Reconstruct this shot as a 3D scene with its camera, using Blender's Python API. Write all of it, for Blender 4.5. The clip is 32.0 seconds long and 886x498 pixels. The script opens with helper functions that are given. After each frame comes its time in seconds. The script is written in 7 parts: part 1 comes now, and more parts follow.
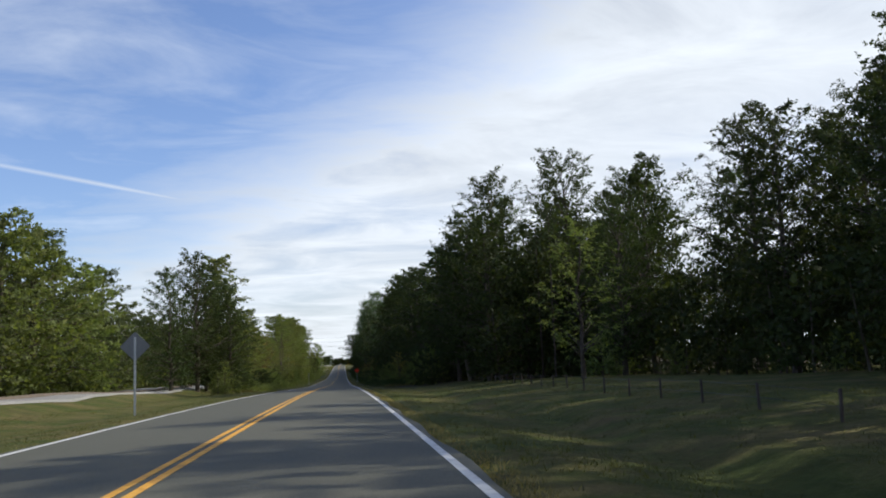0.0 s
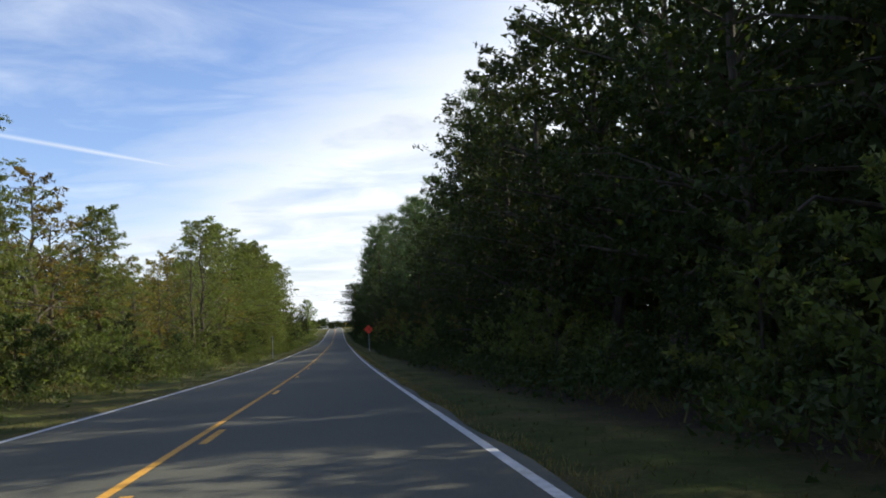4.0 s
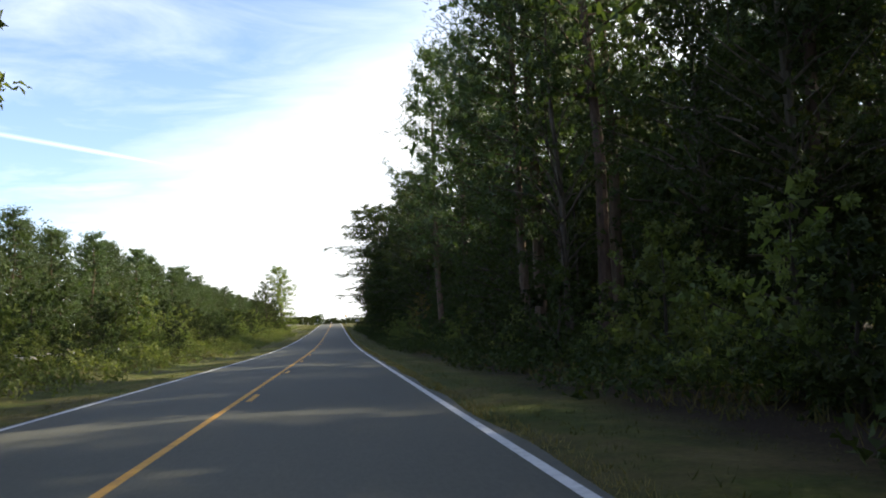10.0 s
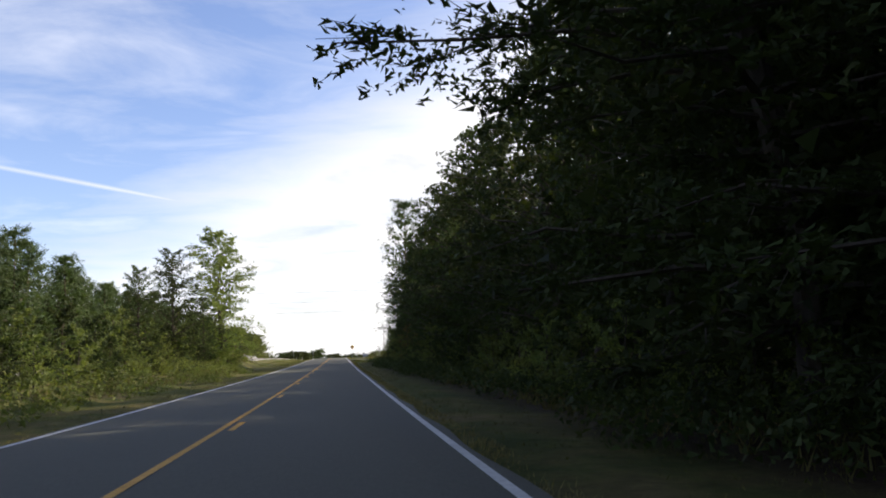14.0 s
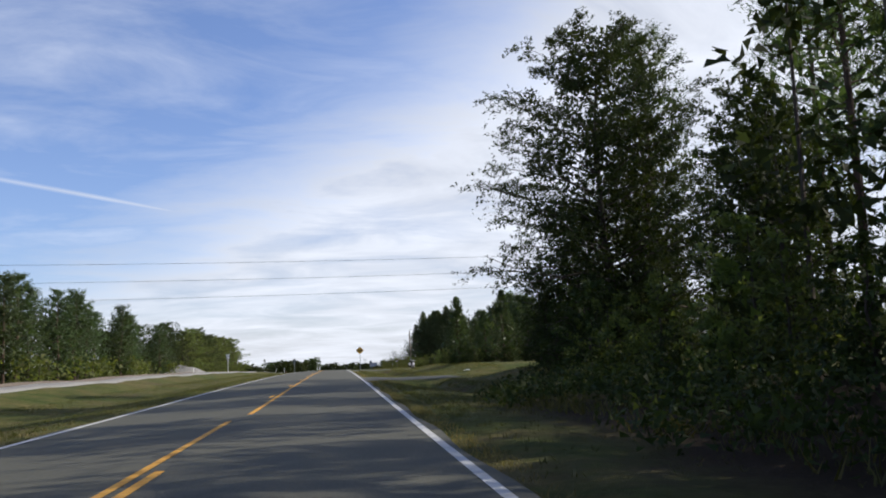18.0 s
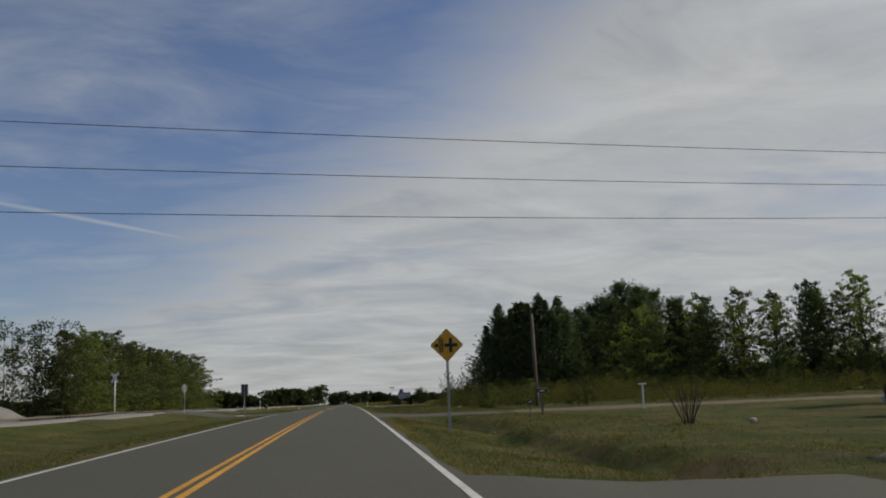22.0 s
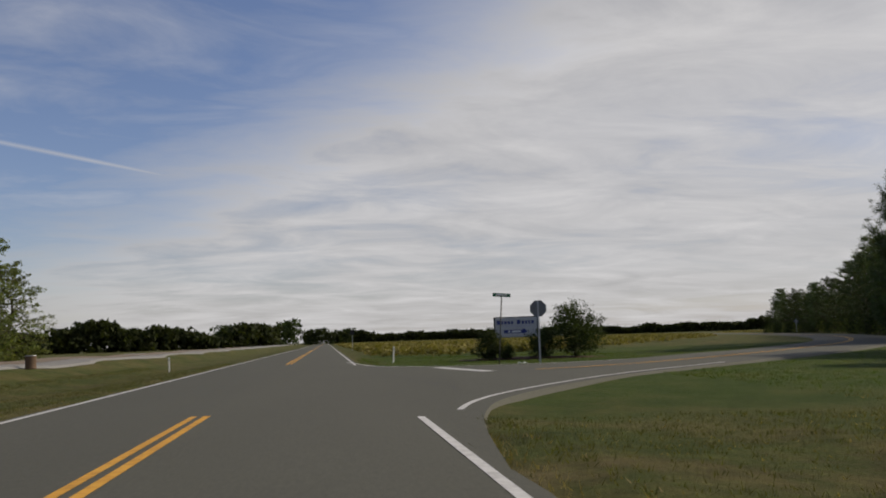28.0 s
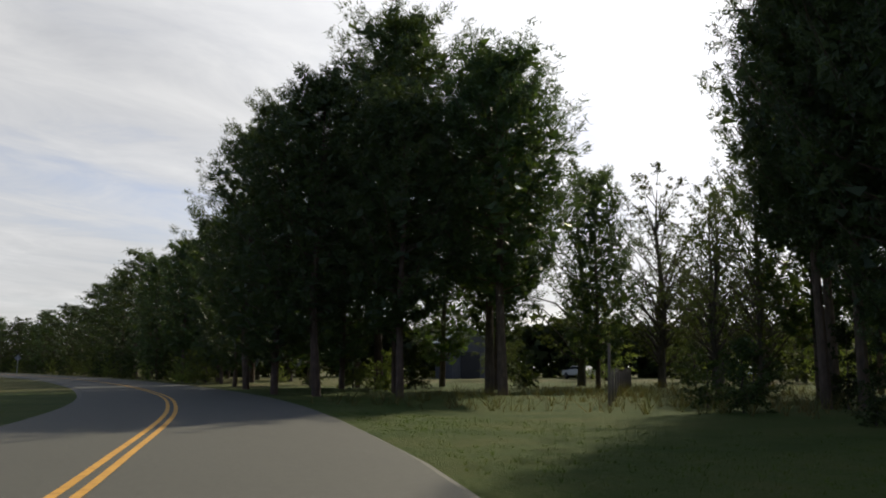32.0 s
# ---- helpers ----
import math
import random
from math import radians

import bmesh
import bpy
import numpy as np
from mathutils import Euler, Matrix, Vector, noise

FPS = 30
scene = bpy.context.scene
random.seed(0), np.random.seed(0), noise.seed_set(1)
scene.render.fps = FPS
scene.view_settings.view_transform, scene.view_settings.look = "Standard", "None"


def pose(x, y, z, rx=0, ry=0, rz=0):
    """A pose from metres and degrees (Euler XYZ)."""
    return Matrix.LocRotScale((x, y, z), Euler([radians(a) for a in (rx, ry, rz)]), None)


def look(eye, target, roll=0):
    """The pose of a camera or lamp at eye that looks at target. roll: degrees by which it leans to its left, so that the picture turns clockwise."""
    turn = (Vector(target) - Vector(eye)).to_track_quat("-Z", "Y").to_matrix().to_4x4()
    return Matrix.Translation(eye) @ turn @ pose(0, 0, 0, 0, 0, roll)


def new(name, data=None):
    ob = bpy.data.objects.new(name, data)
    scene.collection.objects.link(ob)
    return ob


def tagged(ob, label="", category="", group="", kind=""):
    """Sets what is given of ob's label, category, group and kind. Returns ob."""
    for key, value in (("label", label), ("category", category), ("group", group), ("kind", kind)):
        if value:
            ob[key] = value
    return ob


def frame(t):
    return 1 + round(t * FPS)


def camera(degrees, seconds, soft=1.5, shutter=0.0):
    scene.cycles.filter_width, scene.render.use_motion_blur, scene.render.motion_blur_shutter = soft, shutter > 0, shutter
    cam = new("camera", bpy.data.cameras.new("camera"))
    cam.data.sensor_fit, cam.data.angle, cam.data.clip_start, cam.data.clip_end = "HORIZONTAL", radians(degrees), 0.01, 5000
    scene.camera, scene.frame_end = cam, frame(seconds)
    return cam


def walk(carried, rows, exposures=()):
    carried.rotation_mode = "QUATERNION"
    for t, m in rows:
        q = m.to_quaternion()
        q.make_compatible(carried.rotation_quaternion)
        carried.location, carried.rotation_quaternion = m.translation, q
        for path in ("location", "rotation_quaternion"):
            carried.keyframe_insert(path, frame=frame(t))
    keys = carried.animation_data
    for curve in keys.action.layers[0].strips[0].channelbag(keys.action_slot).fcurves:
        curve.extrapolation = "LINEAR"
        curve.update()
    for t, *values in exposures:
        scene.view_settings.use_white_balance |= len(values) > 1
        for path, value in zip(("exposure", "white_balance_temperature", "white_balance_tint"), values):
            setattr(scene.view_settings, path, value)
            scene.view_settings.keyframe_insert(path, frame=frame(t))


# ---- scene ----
cam = camera(53.0, 32.0, soft=1.9)
# time, x, y, z, yaw, pitch, roll
PATH = [
    (0.0, 2.143, -0.01, 1.122, -6.40, 7.12, 2.33),
    (0.5, 2.177, 11.70, 1.067, -6.43, 6.72, 3.24),
    (1.0, 2.099, 24.36, 0.975, -6.22, 6.64, 2.12),
    (1.5, 2.092, 36.78, 0.849, -6.05, 6.29, 2.34),
    (2.0, 2.085, 49.43, 0.685, -5.77, 6.84, 2.57),
    (2.5, 1.982, 61.31, 0.502, -6.02, 6.55, 3.00),
    (3.0, 1.879, 73.97, 0.285, -6.26, 7.06, 3.14),
    (3.5, 1.883, 87.16, 0.044, -6.72, 4.75, 2.97),
    (5.5, 1.897, 138.00, -0.972, -6.14, 5.46, 3.57),
    (6.0, 1.901, 150.13, -1.174, -5.99, 6.95, 3.20),
    (6.5, 1.764, 163.68, -1.361, -6.02, 5.93, 3.17),
    (7.0, 1.627, 177.22, -1.513, -6.25, 5.50, 2.83),
    (7.5, 1.670, 190.31, -1.637, -6.31, 5.45, 2.97),
    (8.0, 1.713, 202.73, -1.748, -6.26, 6.50, 3.10),
    (8.5, 1.722, 215.54, -1.856, -6.08, 5.87, 2.81),
    (9.0, 1.732, 228.59, -1.959, -6.09, 5.75, 3.01),
    (9.5, 1.749, 240.75, -2.052, -6.51, 5.25, 2.86),
    (10.0, 1.766, 253.77, -2.151, -6.82, 4.76, 2.91),
    (10.5, 1.870, 266.14, -2.245, -6.87, 6.09, 3.19),
    (11.0, 1.973, 278.75, -2.341, -6.92, 5.93, 3.07),
    (11.5, 1.934, 290.41, -2.426, -6.50, 6.17, 3.06),
    (12.0, 1.895, 303.03, -2.517, -6.39, 5.40, 2.74),
    (12.5, 1.913, 315.63, -2.580, -6.47, 6.21, 3.53),
    (13.0, 1.931, 328.22, -2.606, -6.44, 6.43, 3.82),
    (13.5, 1.946, 339.68, -2.596, -6.48, 7.07, 3.82),
    (14.0, 1.961, 352.57, -2.548, -6.61, 7.22, 2.32),
    (14.5, 1.965, 364.72, -2.466, -6.30, 6.40, 2.47),
    (16.5, 1.845, 416.00, -1.854, -6.58, 6.68, 2.10),
    (17.0, 1.815, 429.22, -1.669, -6.62, 7.59, 2.14),
    (17.5, 1.941, 443.24, -1.464, -6.72, 7.73, 2.52),
    (18.0, 2.068, 457.48, -1.240, -6.73, 7.78, 2.71),
    (18.5, 2.151, 470.98, -1.012, -6.79, 7.62, 2.63),
    (19.0, 2.234, 482.92, -0.800, -6.45, 7.96, 2.75),
    (19.5, 2.190, 495.40, -0.567, -6.07, 8.02, 2.39),
    (20.0, 2.146, 508.13, -0.341, -6.00, 8.19, 1.74),
    (20.5, 2.137, 520.87, -0.132, -6.06, 7.57, 2.06),
    (21.0, 2.127, 532.29, 0.042, -6.23, 7.36, 2.47),
    (21.5, 2.097, 544.78, 0.217, -6.19, 7.05, 2.44),
    (22.0, 2.066, 557.48, 0.379, -6.06, 9.63, 2.32),
    (22.5, 2.006, 569.20, 0.514, -6.20, 6.99, 2.33),
    (23.0, 1.945, 581.40, 0.637, -6.25, 6.75, 2.35),
    (23.5, 1.967, 593.00, 0.736, -6.48, 6.47, 2.44),
    (24.0, 1.989, 604.86, 0.821, -6.62, 6.29, 2.73),
    (24.5, 2.083, 616.11, 0.884, -6.48, 6.28, 2.04),
    (25.0, 2.175, 627.05, 0.931, -6.42, 7.12, 3.30),
    (25.5, 2.095, 638.35, 0.968, -6.00, 5.61, 2.87),
    (26.0, 2.015, 648.33, 0.988, -5.77, 6.91, 2.14),
    (26.5, 1.972, 655.78, 0.995, -5.57, 6.00, 2.34),
    (28.5, 2.098, 690.48, 0.991, -9.87, 5.78, 0.93),
    (29.0, 3.215, 697.14, 0.990, -15.39, 7.98, -0.74),
    (29.8, 5.623, 703.42, 0.990, -28.94, 8.64, -0.23),
    (30.0, 6.444, 705.02, 0.990, -32.29, 8.17, -0.40),
    (30.5, 9.290, 709.19, 0.989, -42.95, 7.95, -0.40),
    (31.0, 12.911, 712.85, 0.989, -51.72, 7.75, -0.08),
    (31.3, 15.145, 714.75, 0.989, -54.37, 7.06, 0.51),
    (31.6, 17.342, 716.57, 0.989, -55.36, 6.93, 0.45),
    (32.0, 20.187, 718.92, 0.989, -55.21, 7.57, -0.17),
]
# seconds, stops, kelvin, tint
EXPOSURE = [(0.0, 0.5, 6250, 4), (1.0, 0.4, 6250, 4), (2.0, 0.6, 6250, 4), (3.0, 0.6, 6000, 6), (3.5, 0.65, 6150, 4), (5.5, 0.95, 6800, 7), (7.0, 0.72, 6800, 12), (8.0, 1.0, 7050, 12), (9.0, 1.5, 6800, 8), (10.0, 1.4, 6900, 3), (11.0, 1.05, 6900, 7), (13.0, 0.95, 7000, 9), (14.5, 0.95, 6800, 8), (17.0, 0.85, 6350, 6), (18.0, 0.45, 6200, 8), (19.0, 0.3, 6200, 14), (20.0, -0.17, 6100, 14), (21.0, -0.15, 6250, 12), (22.0, -0.5, 6750, 4), (23.0, -0.5, 6750, 4), (24.0, -0.45, 7000, 5), (25.0, -0.35, 6900, 6), (26.0, -0.1, 6900, 6), (27.5, -0.15, 6900, 8), (29.0, -0.5, 7000, 9), (30.0, -0.6, 7300, 11), (31.0, -0.15, 7000, 8), (32.0, 0.05, 6850, 6)]
walk(cam, [(t, pose(x, y, z, 90 + p, r, w)) for t, x, y, z, w, p, r in PATH], EXPOSURE)

# ---- world and sun ----
SUN_AZ, SUN_EL = 80.0, 32.5      # degrees clockwise from +y, degrees up


def nd(nt, kind, **inputs):
    n = nt.nodes.new(kind)
    for k, v in inputs.items():
        k = k.replace("_", " ")
        if k in n.inputs:
            n.inputs[k].default_value = v
    return n


def ramp(nt, stops):
    n = nt.nodes.new("ShaderNodeValToRGB")
    e = n.color_ramp.elements
    while len(e) < len(stops):
        e.new(0.5)
    for s, (p, c) in zip(e, stops):
        s.position, s.color = p, (*c, 1) if len(c) == 3 else c
    return n


def math_node(nt, op, a, b=None, clamp=False):
    n = nt.nodes.new("ShaderNodeMath")
    n.operation, n.use_clamp = op, clamp
    for i, v in enumerate((a, b)):
        if v is None:
            continue
        if isinstance(v, (int, float)):
            n.inputs[i].default_value = v
        else:
            nt.links.new(v, n.inputs[i])
    return n.outputs[0]


def make_world():
    w = bpy.data.worlds.new("sky")
    scene.world = w
    w.use_nodes = True
    nt = w.node_tree
    nt.nodes.clear()
    L = nt.links.new
    sky = nt.nodes.new("ShaderNodeTexSky")
    sky.sky_type, sky.sun_disc = "NISHITA", False
    sky.sun_elevation, sky.sun_rotation = radians(SUN_EL), radians(SUN_AZ)
    sky.dust_density, sky.ozone_density, sky.air_density = 0.8, 1.6, 1.0
    tc = nt.nodes.new("ShaderNodeTexCoord")
    # thin cirrus, stretched into long streaks on a flat high layer
    sep = nt.nodes.new("ShaderNodeSeparateXYZ")
    L(tc.outputs["Generated"], sep.inputs[0])
    h = math_node(nt, "ADD", math_node(nt, "MAXIMUM", sep.outputs[2], 0.0), 0.10)
    flat = nt.nodes.new("ShaderNodeCombineXYZ")
    L(math_node(nt, "DIVIDE", sep.outputs[0], h), flat.inputs[0])
    L(math_node(nt, "DIVIDE", sep.outputs[1], h), flat.inputs[1])
    mp = nt.nodes.new("ShaderNodeMapping")
    mp.inputs["Rotation"].default_value = (0, 0, radians(-28))
    mp.inputs["Scale"].default_value = (0.62, 0.95, 1)
    mp.inputs["Location"].default_value = (2.6, 1.4, 0)
    L(flat.outputs[0], mp.inputs[0])
    n1 = nd(nt, "ShaderNodeTexNoise", Scale=0.55, Detail=4.0, Roughness=0.55, Distortion=0.3)
    L(mp.outputs[0], n1.inputs["Vector"])
    n2 = nd(nt, "ShaderNodeTexNoise", Scale=2.4, Detail=7.0, Roughness=0.62, Distortion=0.5)
    L(mp.outputs[0], n2.inputs["Vector"])
    # cover grows towards the sun's side and towards the horizon
    edge = math_node(nt, "SUBTRACT", math_node(nt, "SUBTRACT", sep.outputs[2], 0.13), math_node(nt, "MULTIPLY", math_node(nt, "ADD", sep.outputs[0], 0.08), 0.65))
    clear = math_node(nt, "MULTIPLY", math_node(nt, "ADD", math_node(nt, "ADD", edge, math_node(nt, "MULTIPLY", math_node(nt, "SUBTRACT", n1.outputs[0], 0.5), 0.35)), math_node(nt, "MULTIPLY", math_node(nt, "SUBTRACT", n2.outputs[0], 0.5), 0.42)), 6.5, clamp=True)
    veil = math_node(nt, "MULTIPLY", math_node(nt, "MULTIPLY", math_node(nt, "SUBTRACT", -0.13, sep.outputs[0]), 4.0, clamp=True), math_node(nt, "MULTIPLY", math_node(nt, "SUBTRACT", sep.outputs[2], 0.2), 8.0, clamp=True))
    side = math_node(nt, "ADD", math_node(nt, "SUBTRACT", 0.12, math_node(nt, "MULTIPLY", clear, 0.40)), math_node(nt, "MULTIPLY", veil, 0.10))
    a = math_node(nt, "ADD", math_node(nt, "ADD", math_node(nt, "MULTIPLY", n1.outputs[0], 0.6), 0.2), math_node(nt, "MULTIPLY", n2.outputs[0], 0.5))
    a = math_node(nt, "ADD", a, side)
    cover = ramp(nt, [(0.46, (0, 0, 0)), (0.66, (0.42, 0.42, 0.42)), (0.86, (0.9, 0.9, 0.9)), (1.0, (0.97, 0.97, 0.97))])
    L(a, cover.inputs[0])
    # contrail: a thin bright arc
    e1 = Vector((-0.336, 0.918, 0.212)).normalized()
    e2 = Vector((-0.112, 0.978, 0.172)).normalized()
    nrm = e1.cross(e2).normalized()
    dot = nt.nodes.new("ShaderNodeVectorMath")
    dot.operation = "DOT_PRODUCT"
    L(tc.outputs["Generated"], dot.inputs[0])
    dot.inputs[1].default_value = nrm
    line = math_node(nt, "SUBTRACT", 1.0, math_node(nt, "DIVIDE", math_node(nt, "ABSOLUTE", dot.outputs["Value"]), 0.0032), clamp=True)
    dend = nt.nodes.new("ShaderNodeVectorMath")
    dend.operation = "DOT_PRODUCT"
    L(tc.outputs["Generated"], dend.inputs[0])
    dend.inputs[1].default_value = nrm.cross(e2).normalized()
    s1 = 1.0 if (nrm.cross(e2)).dot(e1) > 0 else -1.0
    fade = math_node(nt, "MULTIPLY", math_node(nt, "MULTIPLY", dend.outputs["Value"], s1 * 14.0, clamp=True),
                     math_node(nt, "SUBTRACT", 1.6, math_node(nt, "MULTIPLY", dend.outputs["Value"], s1 * 4.0), clamp=True))
    trail = math_node(nt, "MULTIPLY", math_node(nt, "MULTIPLY", line, fade), 0.62)
    cov = math_node(nt, "MAXIMUM", cover.outputs[0], trail)
    # cloud light: white, brighter round the sun
    sd = Vector((math.sin(radians(SUN_AZ)) * math.cos(radians(SUN_EL)), math.cos(radians(SUN_AZ)) * math.cos(radians(SUN_EL)), math.sin(radians(SUN_EL))))
    ds = nt.nodes.new("ShaderNodeVectorMath")
    ds.operation = "DOT_PRODUCT"
    L(tc.outputs["Generated"], ds.inputs[0])
    ds.inputs[1].default_value = sd
    glow = math_node(nt, "POWER", math_node(nt, "MAXIMUM", ds.outputs["Value"], 0.0), 9.0)
    cl = nt.nodes.new("ShaderNodeCombineXYZ")
    base = math_node(nt, "ADD", math_node(nt, "MULTIPLY", glow, CLOUD_GLOW), math_node(nt, "MULTIPLY", math_node(nt, "ADD", math_node(nt, "MULTIPLY", n2.outputs[0], 0.8), 0.6), CLOUD))
    for i, f in enumerate((0.93, 0.935, 1.0)):
        L(math_node(nt, "MULTIPLY", base, f), cl.inputs[i])
    mul = nt.nodes.new("ShaderNodeVectorMath")
    mul.operation = "MULTIPLY"
    L(sky.outputs[0], mul.inputs[0])
    mul.inputs[1].default_value = (SKY * 1.0, SKY * 0.98, SKY * 1.2)
    mix = nt.nodes.new("ShaderNodeMix")
    mix.data_type = "RGBA"
    L(cov, mix.inputs["Factor"])
    L(mul.outputs[0], mix.inputs["A"])
    L(cl.outputs[0], mix.inputs["B"])
    bg = nt.nodes.new("ShaderNodeBackground")
    L(mix.outputs["Result"], bg.inputs[0])
    out = nt.nodes.new("ShaderNodeOutputWorld")
    L(bg.outputs[0], out.inputs[0])


SKY, CLOUD, CLOUD_GLOW = 0.10, 0.66, 1.05
make_world()
sun = new("sun", bpy.data.lights.new("sun", "SUN"))
sun.data.energy, sun.data.angle, sun.data.color = 4.0, radians(0.8), (1.0, 0.90, 0.76)
sun.matrix_world = look((0, 0, 50), Vector((0, 0, 50)) - Vector((math.sin(radians(SUN_AZ)) * math.cos(radians(SUN_EL)), math.cos(radians(SUN_AZ)) * math.cos(radians(SUN_EL)), math.sin(radians(SUN_EL)))))

# ---- materials ----


def material(name, colours, scale=2.0, rough=0.8, bump=0.0, bump_scale=30.0, metal=0.0, spec=0.3, big=0.15, big_scale=0.15, vary=0.0, translucent=0.0, stretch=(1, 1, 1), island=0.0, space="Object"):
    """Colours on noise of two scales, with relief; vary: by object, island: by piece."""
    m = bpy.data.materials.new(name)
    m.use_nodes = True
    nt = m.node_tree
    nt.nodes.clear()
    L = nt.links.new
    tc = nt.nodes.new("ShaderNodeTexCoord")
    mp = nt.nodes.new("ShaderNodeMapping")
    mp.inputs["Scale"].default_value = stretch
    if space == "World":
        geo = nt.nodes.new("ShaderNodeNewGeometry")
        L(geo.outputs["Position"], mp.inputs[0])
    else:
        L(tc.outputs["Object"], mp.inputs[0])
    n = nd(nt, "ShaderNodeTexNoise", Scale=scale, Detail=6.0, Roughness=0.65)
    L(mp.outputs[0], n.inputs["Vector"])
    k = len(colours)
    r = ramp(nt, [(0.28 + 0.44 * i / max(1, k - 1), c) for i, c in enumerate(colours)])
    L(n.outputs[0], r.inputs[0])
    col = r.outputs[0]
    nb = nd(nt, "ShaderNodeTexNoise", Scale=big_scale, Detail=3.0)
    L(mp.outputs[0], nb.inputs["Vector"])
    hsv = nt.nodes.new("ShaderNodeHueSaturation")
    L(col, hsv.inputs["Color"])
    v = math_node(nt, "ADD", 1.0 - big, math_node(nt, "MULTIPLY", nb.outputs[0], 2 * big))
    if vary:
        oi = nt.nodes.new("ShaderNodeObjectInfo")
        v = math_node(nt, "MULTIPLY", v, math_node(nt, "ADD", 1.0 - vary, math_node(nt, "MULTIPLY", oi.outputs["Random"], 2 * vary)))
        L(math_node(nt, "ADD", 0.5 - vary * 0.06, math_node(nt, "MULTIPLY", oi.outputs["Random"], vary * 0.12)), hsv.inputs["Hue"])
    if island:
        gi = nt.nodes.new("ShaderNodeNewGeometry")
        v = math_node(nt, "MULTIPLY", v, math_node(nt, "ADD", 1.0 - island, math_node(nt, "MULTIPLY", gi.outputs["Random Per Island"], 2 * island)))
    L(v, hsv.inputs["Value"])
    bs = nd(nt, "ShaderNodeBsdfPrincipled", Roughness=rough, Metallic=metal)
    bs.inputs["Specular IOR Level"].default_value = spec
    L(hsv.outputs[0], bs.inputs["Base Color"])
    if bump:
        bn = nd(nt, "ShaderNodeTexNoise", Scale=bump_scale, Detail=5.0)
        L(mp.outputs[0], bn.inputs["Vector"])
        b = nd(nt, "ShaderNodeBump", Strength=bump, Distance=0.03)
        L(bn.outputs[0], b.inputs["Height"])
        L(b.outputs[0], bs.inputs["Normal"])
    out = nt.nodes.new("ShaderNodeOutputMaterial")
    sh = bs.outputs[0]
    if translucent:
        tr = nt.nodes.new("ShaderNodeBsdfTranslucent")
        tint = nt.nodes.new("ShaderNodeMix")
        tint.data_type, tint.blend_type = "RGBA", "MULTIPLY"
        tint.inputs["Factor"].default_value = 1.0
        L(hsv.outputs[0], tint.inputs["A"])
        tint.inputs["B"].default_value = (1.3, 1.35, 0.55, 1)
        L(tint.outputs["Result"], tr.inputs[0])
        ms = nt.nodes.new("ShaderNodeMixShader")
        ms.inputs[0].default_value = translucent
        L(sh, ms.inputs[1])
        L(tr.outputs[0], ms.inputs[2])
        sh = ms.outputs[0]
    L(sh, out.inputs[0])
    return m


ASPHALT = material("asphalt", [(0.070, 0.070, 0.053), (0.084, 0.082, 0.062), (0.099, 0.096, 0.074)], scale=26, rough=0.85, bump=0.2, bump_scale=160, big=0.10, big_scale=0.5, stretch=(1, 0.25, 1), space="World")
WHITE_LINE = material("white_road_paint", [(0.386, 0.377, 0.359), (0.570, 0.561, 0.534), (0.644, 0.635, 0.607)], scale=6, rough=0.75, bump=0.2, bump_scale=90, big=0.2, big_scale=0.6, space="World")
YELLOW_LINE = material("yellow_road_paint", [(0.42, 0.21, 0.03), (0.62, 0.31, 0.035), (0.66, 0.36, 0.05)], scale=5, rough=0.7, bump=0.2, bump_scale=90, big=0.2, big_scale=0.5, space="World")
DIRT = material("red_dirt", [(0.086, 0.070, 0.041), (0.135, 0.106, 0.065), (0.198, 0.158, 0.104)], scale=1.2, rough=0.95, bump=0.5, bump_scale=14, big=0.2, space="World")
BALLAST = material("pale_ballast", [(0.153, 0.149, 0.135), (0.234, 0.225, 0.207), (0.315, 0.302, 0.279)], scale=9, rough=0.95, bump=0.9, bump_scale=22, big=0.15, space="World")
BARK = material("bark", [(0.035, 0.028, 0.022), (0.07, 0.056, 0.043), (0.12, 0.10, 0.078)], scale=6, rough=0.95, bump=0.8, bump_scale=12, stretch=(1, 1, 0.25), vary=0.25)
PINE_BARK = material("pine_bark", [(0.045, 0.032, 0.025), (0.095, 0.064, 0.045), (0.15, 0.105, 0.075)], scale=5, rough=0.95, bump=0.8, bump_scale=10, stretch=(1, 1, 0.35), vary=0.2)
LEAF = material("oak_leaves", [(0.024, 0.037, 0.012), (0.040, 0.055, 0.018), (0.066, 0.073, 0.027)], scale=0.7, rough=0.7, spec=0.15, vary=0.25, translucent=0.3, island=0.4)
LEAF_PALE = material("pale_leaves", [(0.075, 0.10, 0.035), (0.125, 0.15, 0.052), (0.18, 0.18, 0.075)], scale=0.7, rough=0.65, spec=0.2, vary=0.22, translucent=0.5, island=0.35)
# olive lightened so that the far trees carry some haze in their colour
LEAF_OLIVE = material("olive_leaves", [(0.042, 0.054, 0.021), (0.066, 0.08, 0.033), (0.098, 0.108, 0.05)], scale=0.7, rough=0.7, spec=0.15, vary=0.2, translucent=0.35, island=0.35)
LEAF_AUTUMN = material("turning_leaves", [(0.10, 0.085, 0.025), (0.15, 0.12, 0.032), (0.19, 0.12, 0.04)], scale=0.8, rough=0.6, vary=0.3, translucent=0.5, island=0.4)
NEEDLE = material("pine_needles", [(0.034, 0.055, 0.022), (0.058, 0.085, 0.034), (0.085, 0.11, 0.045)], scale=0.8, rough=0.5, vary=0.22, translucent=0.35, island=0.3)
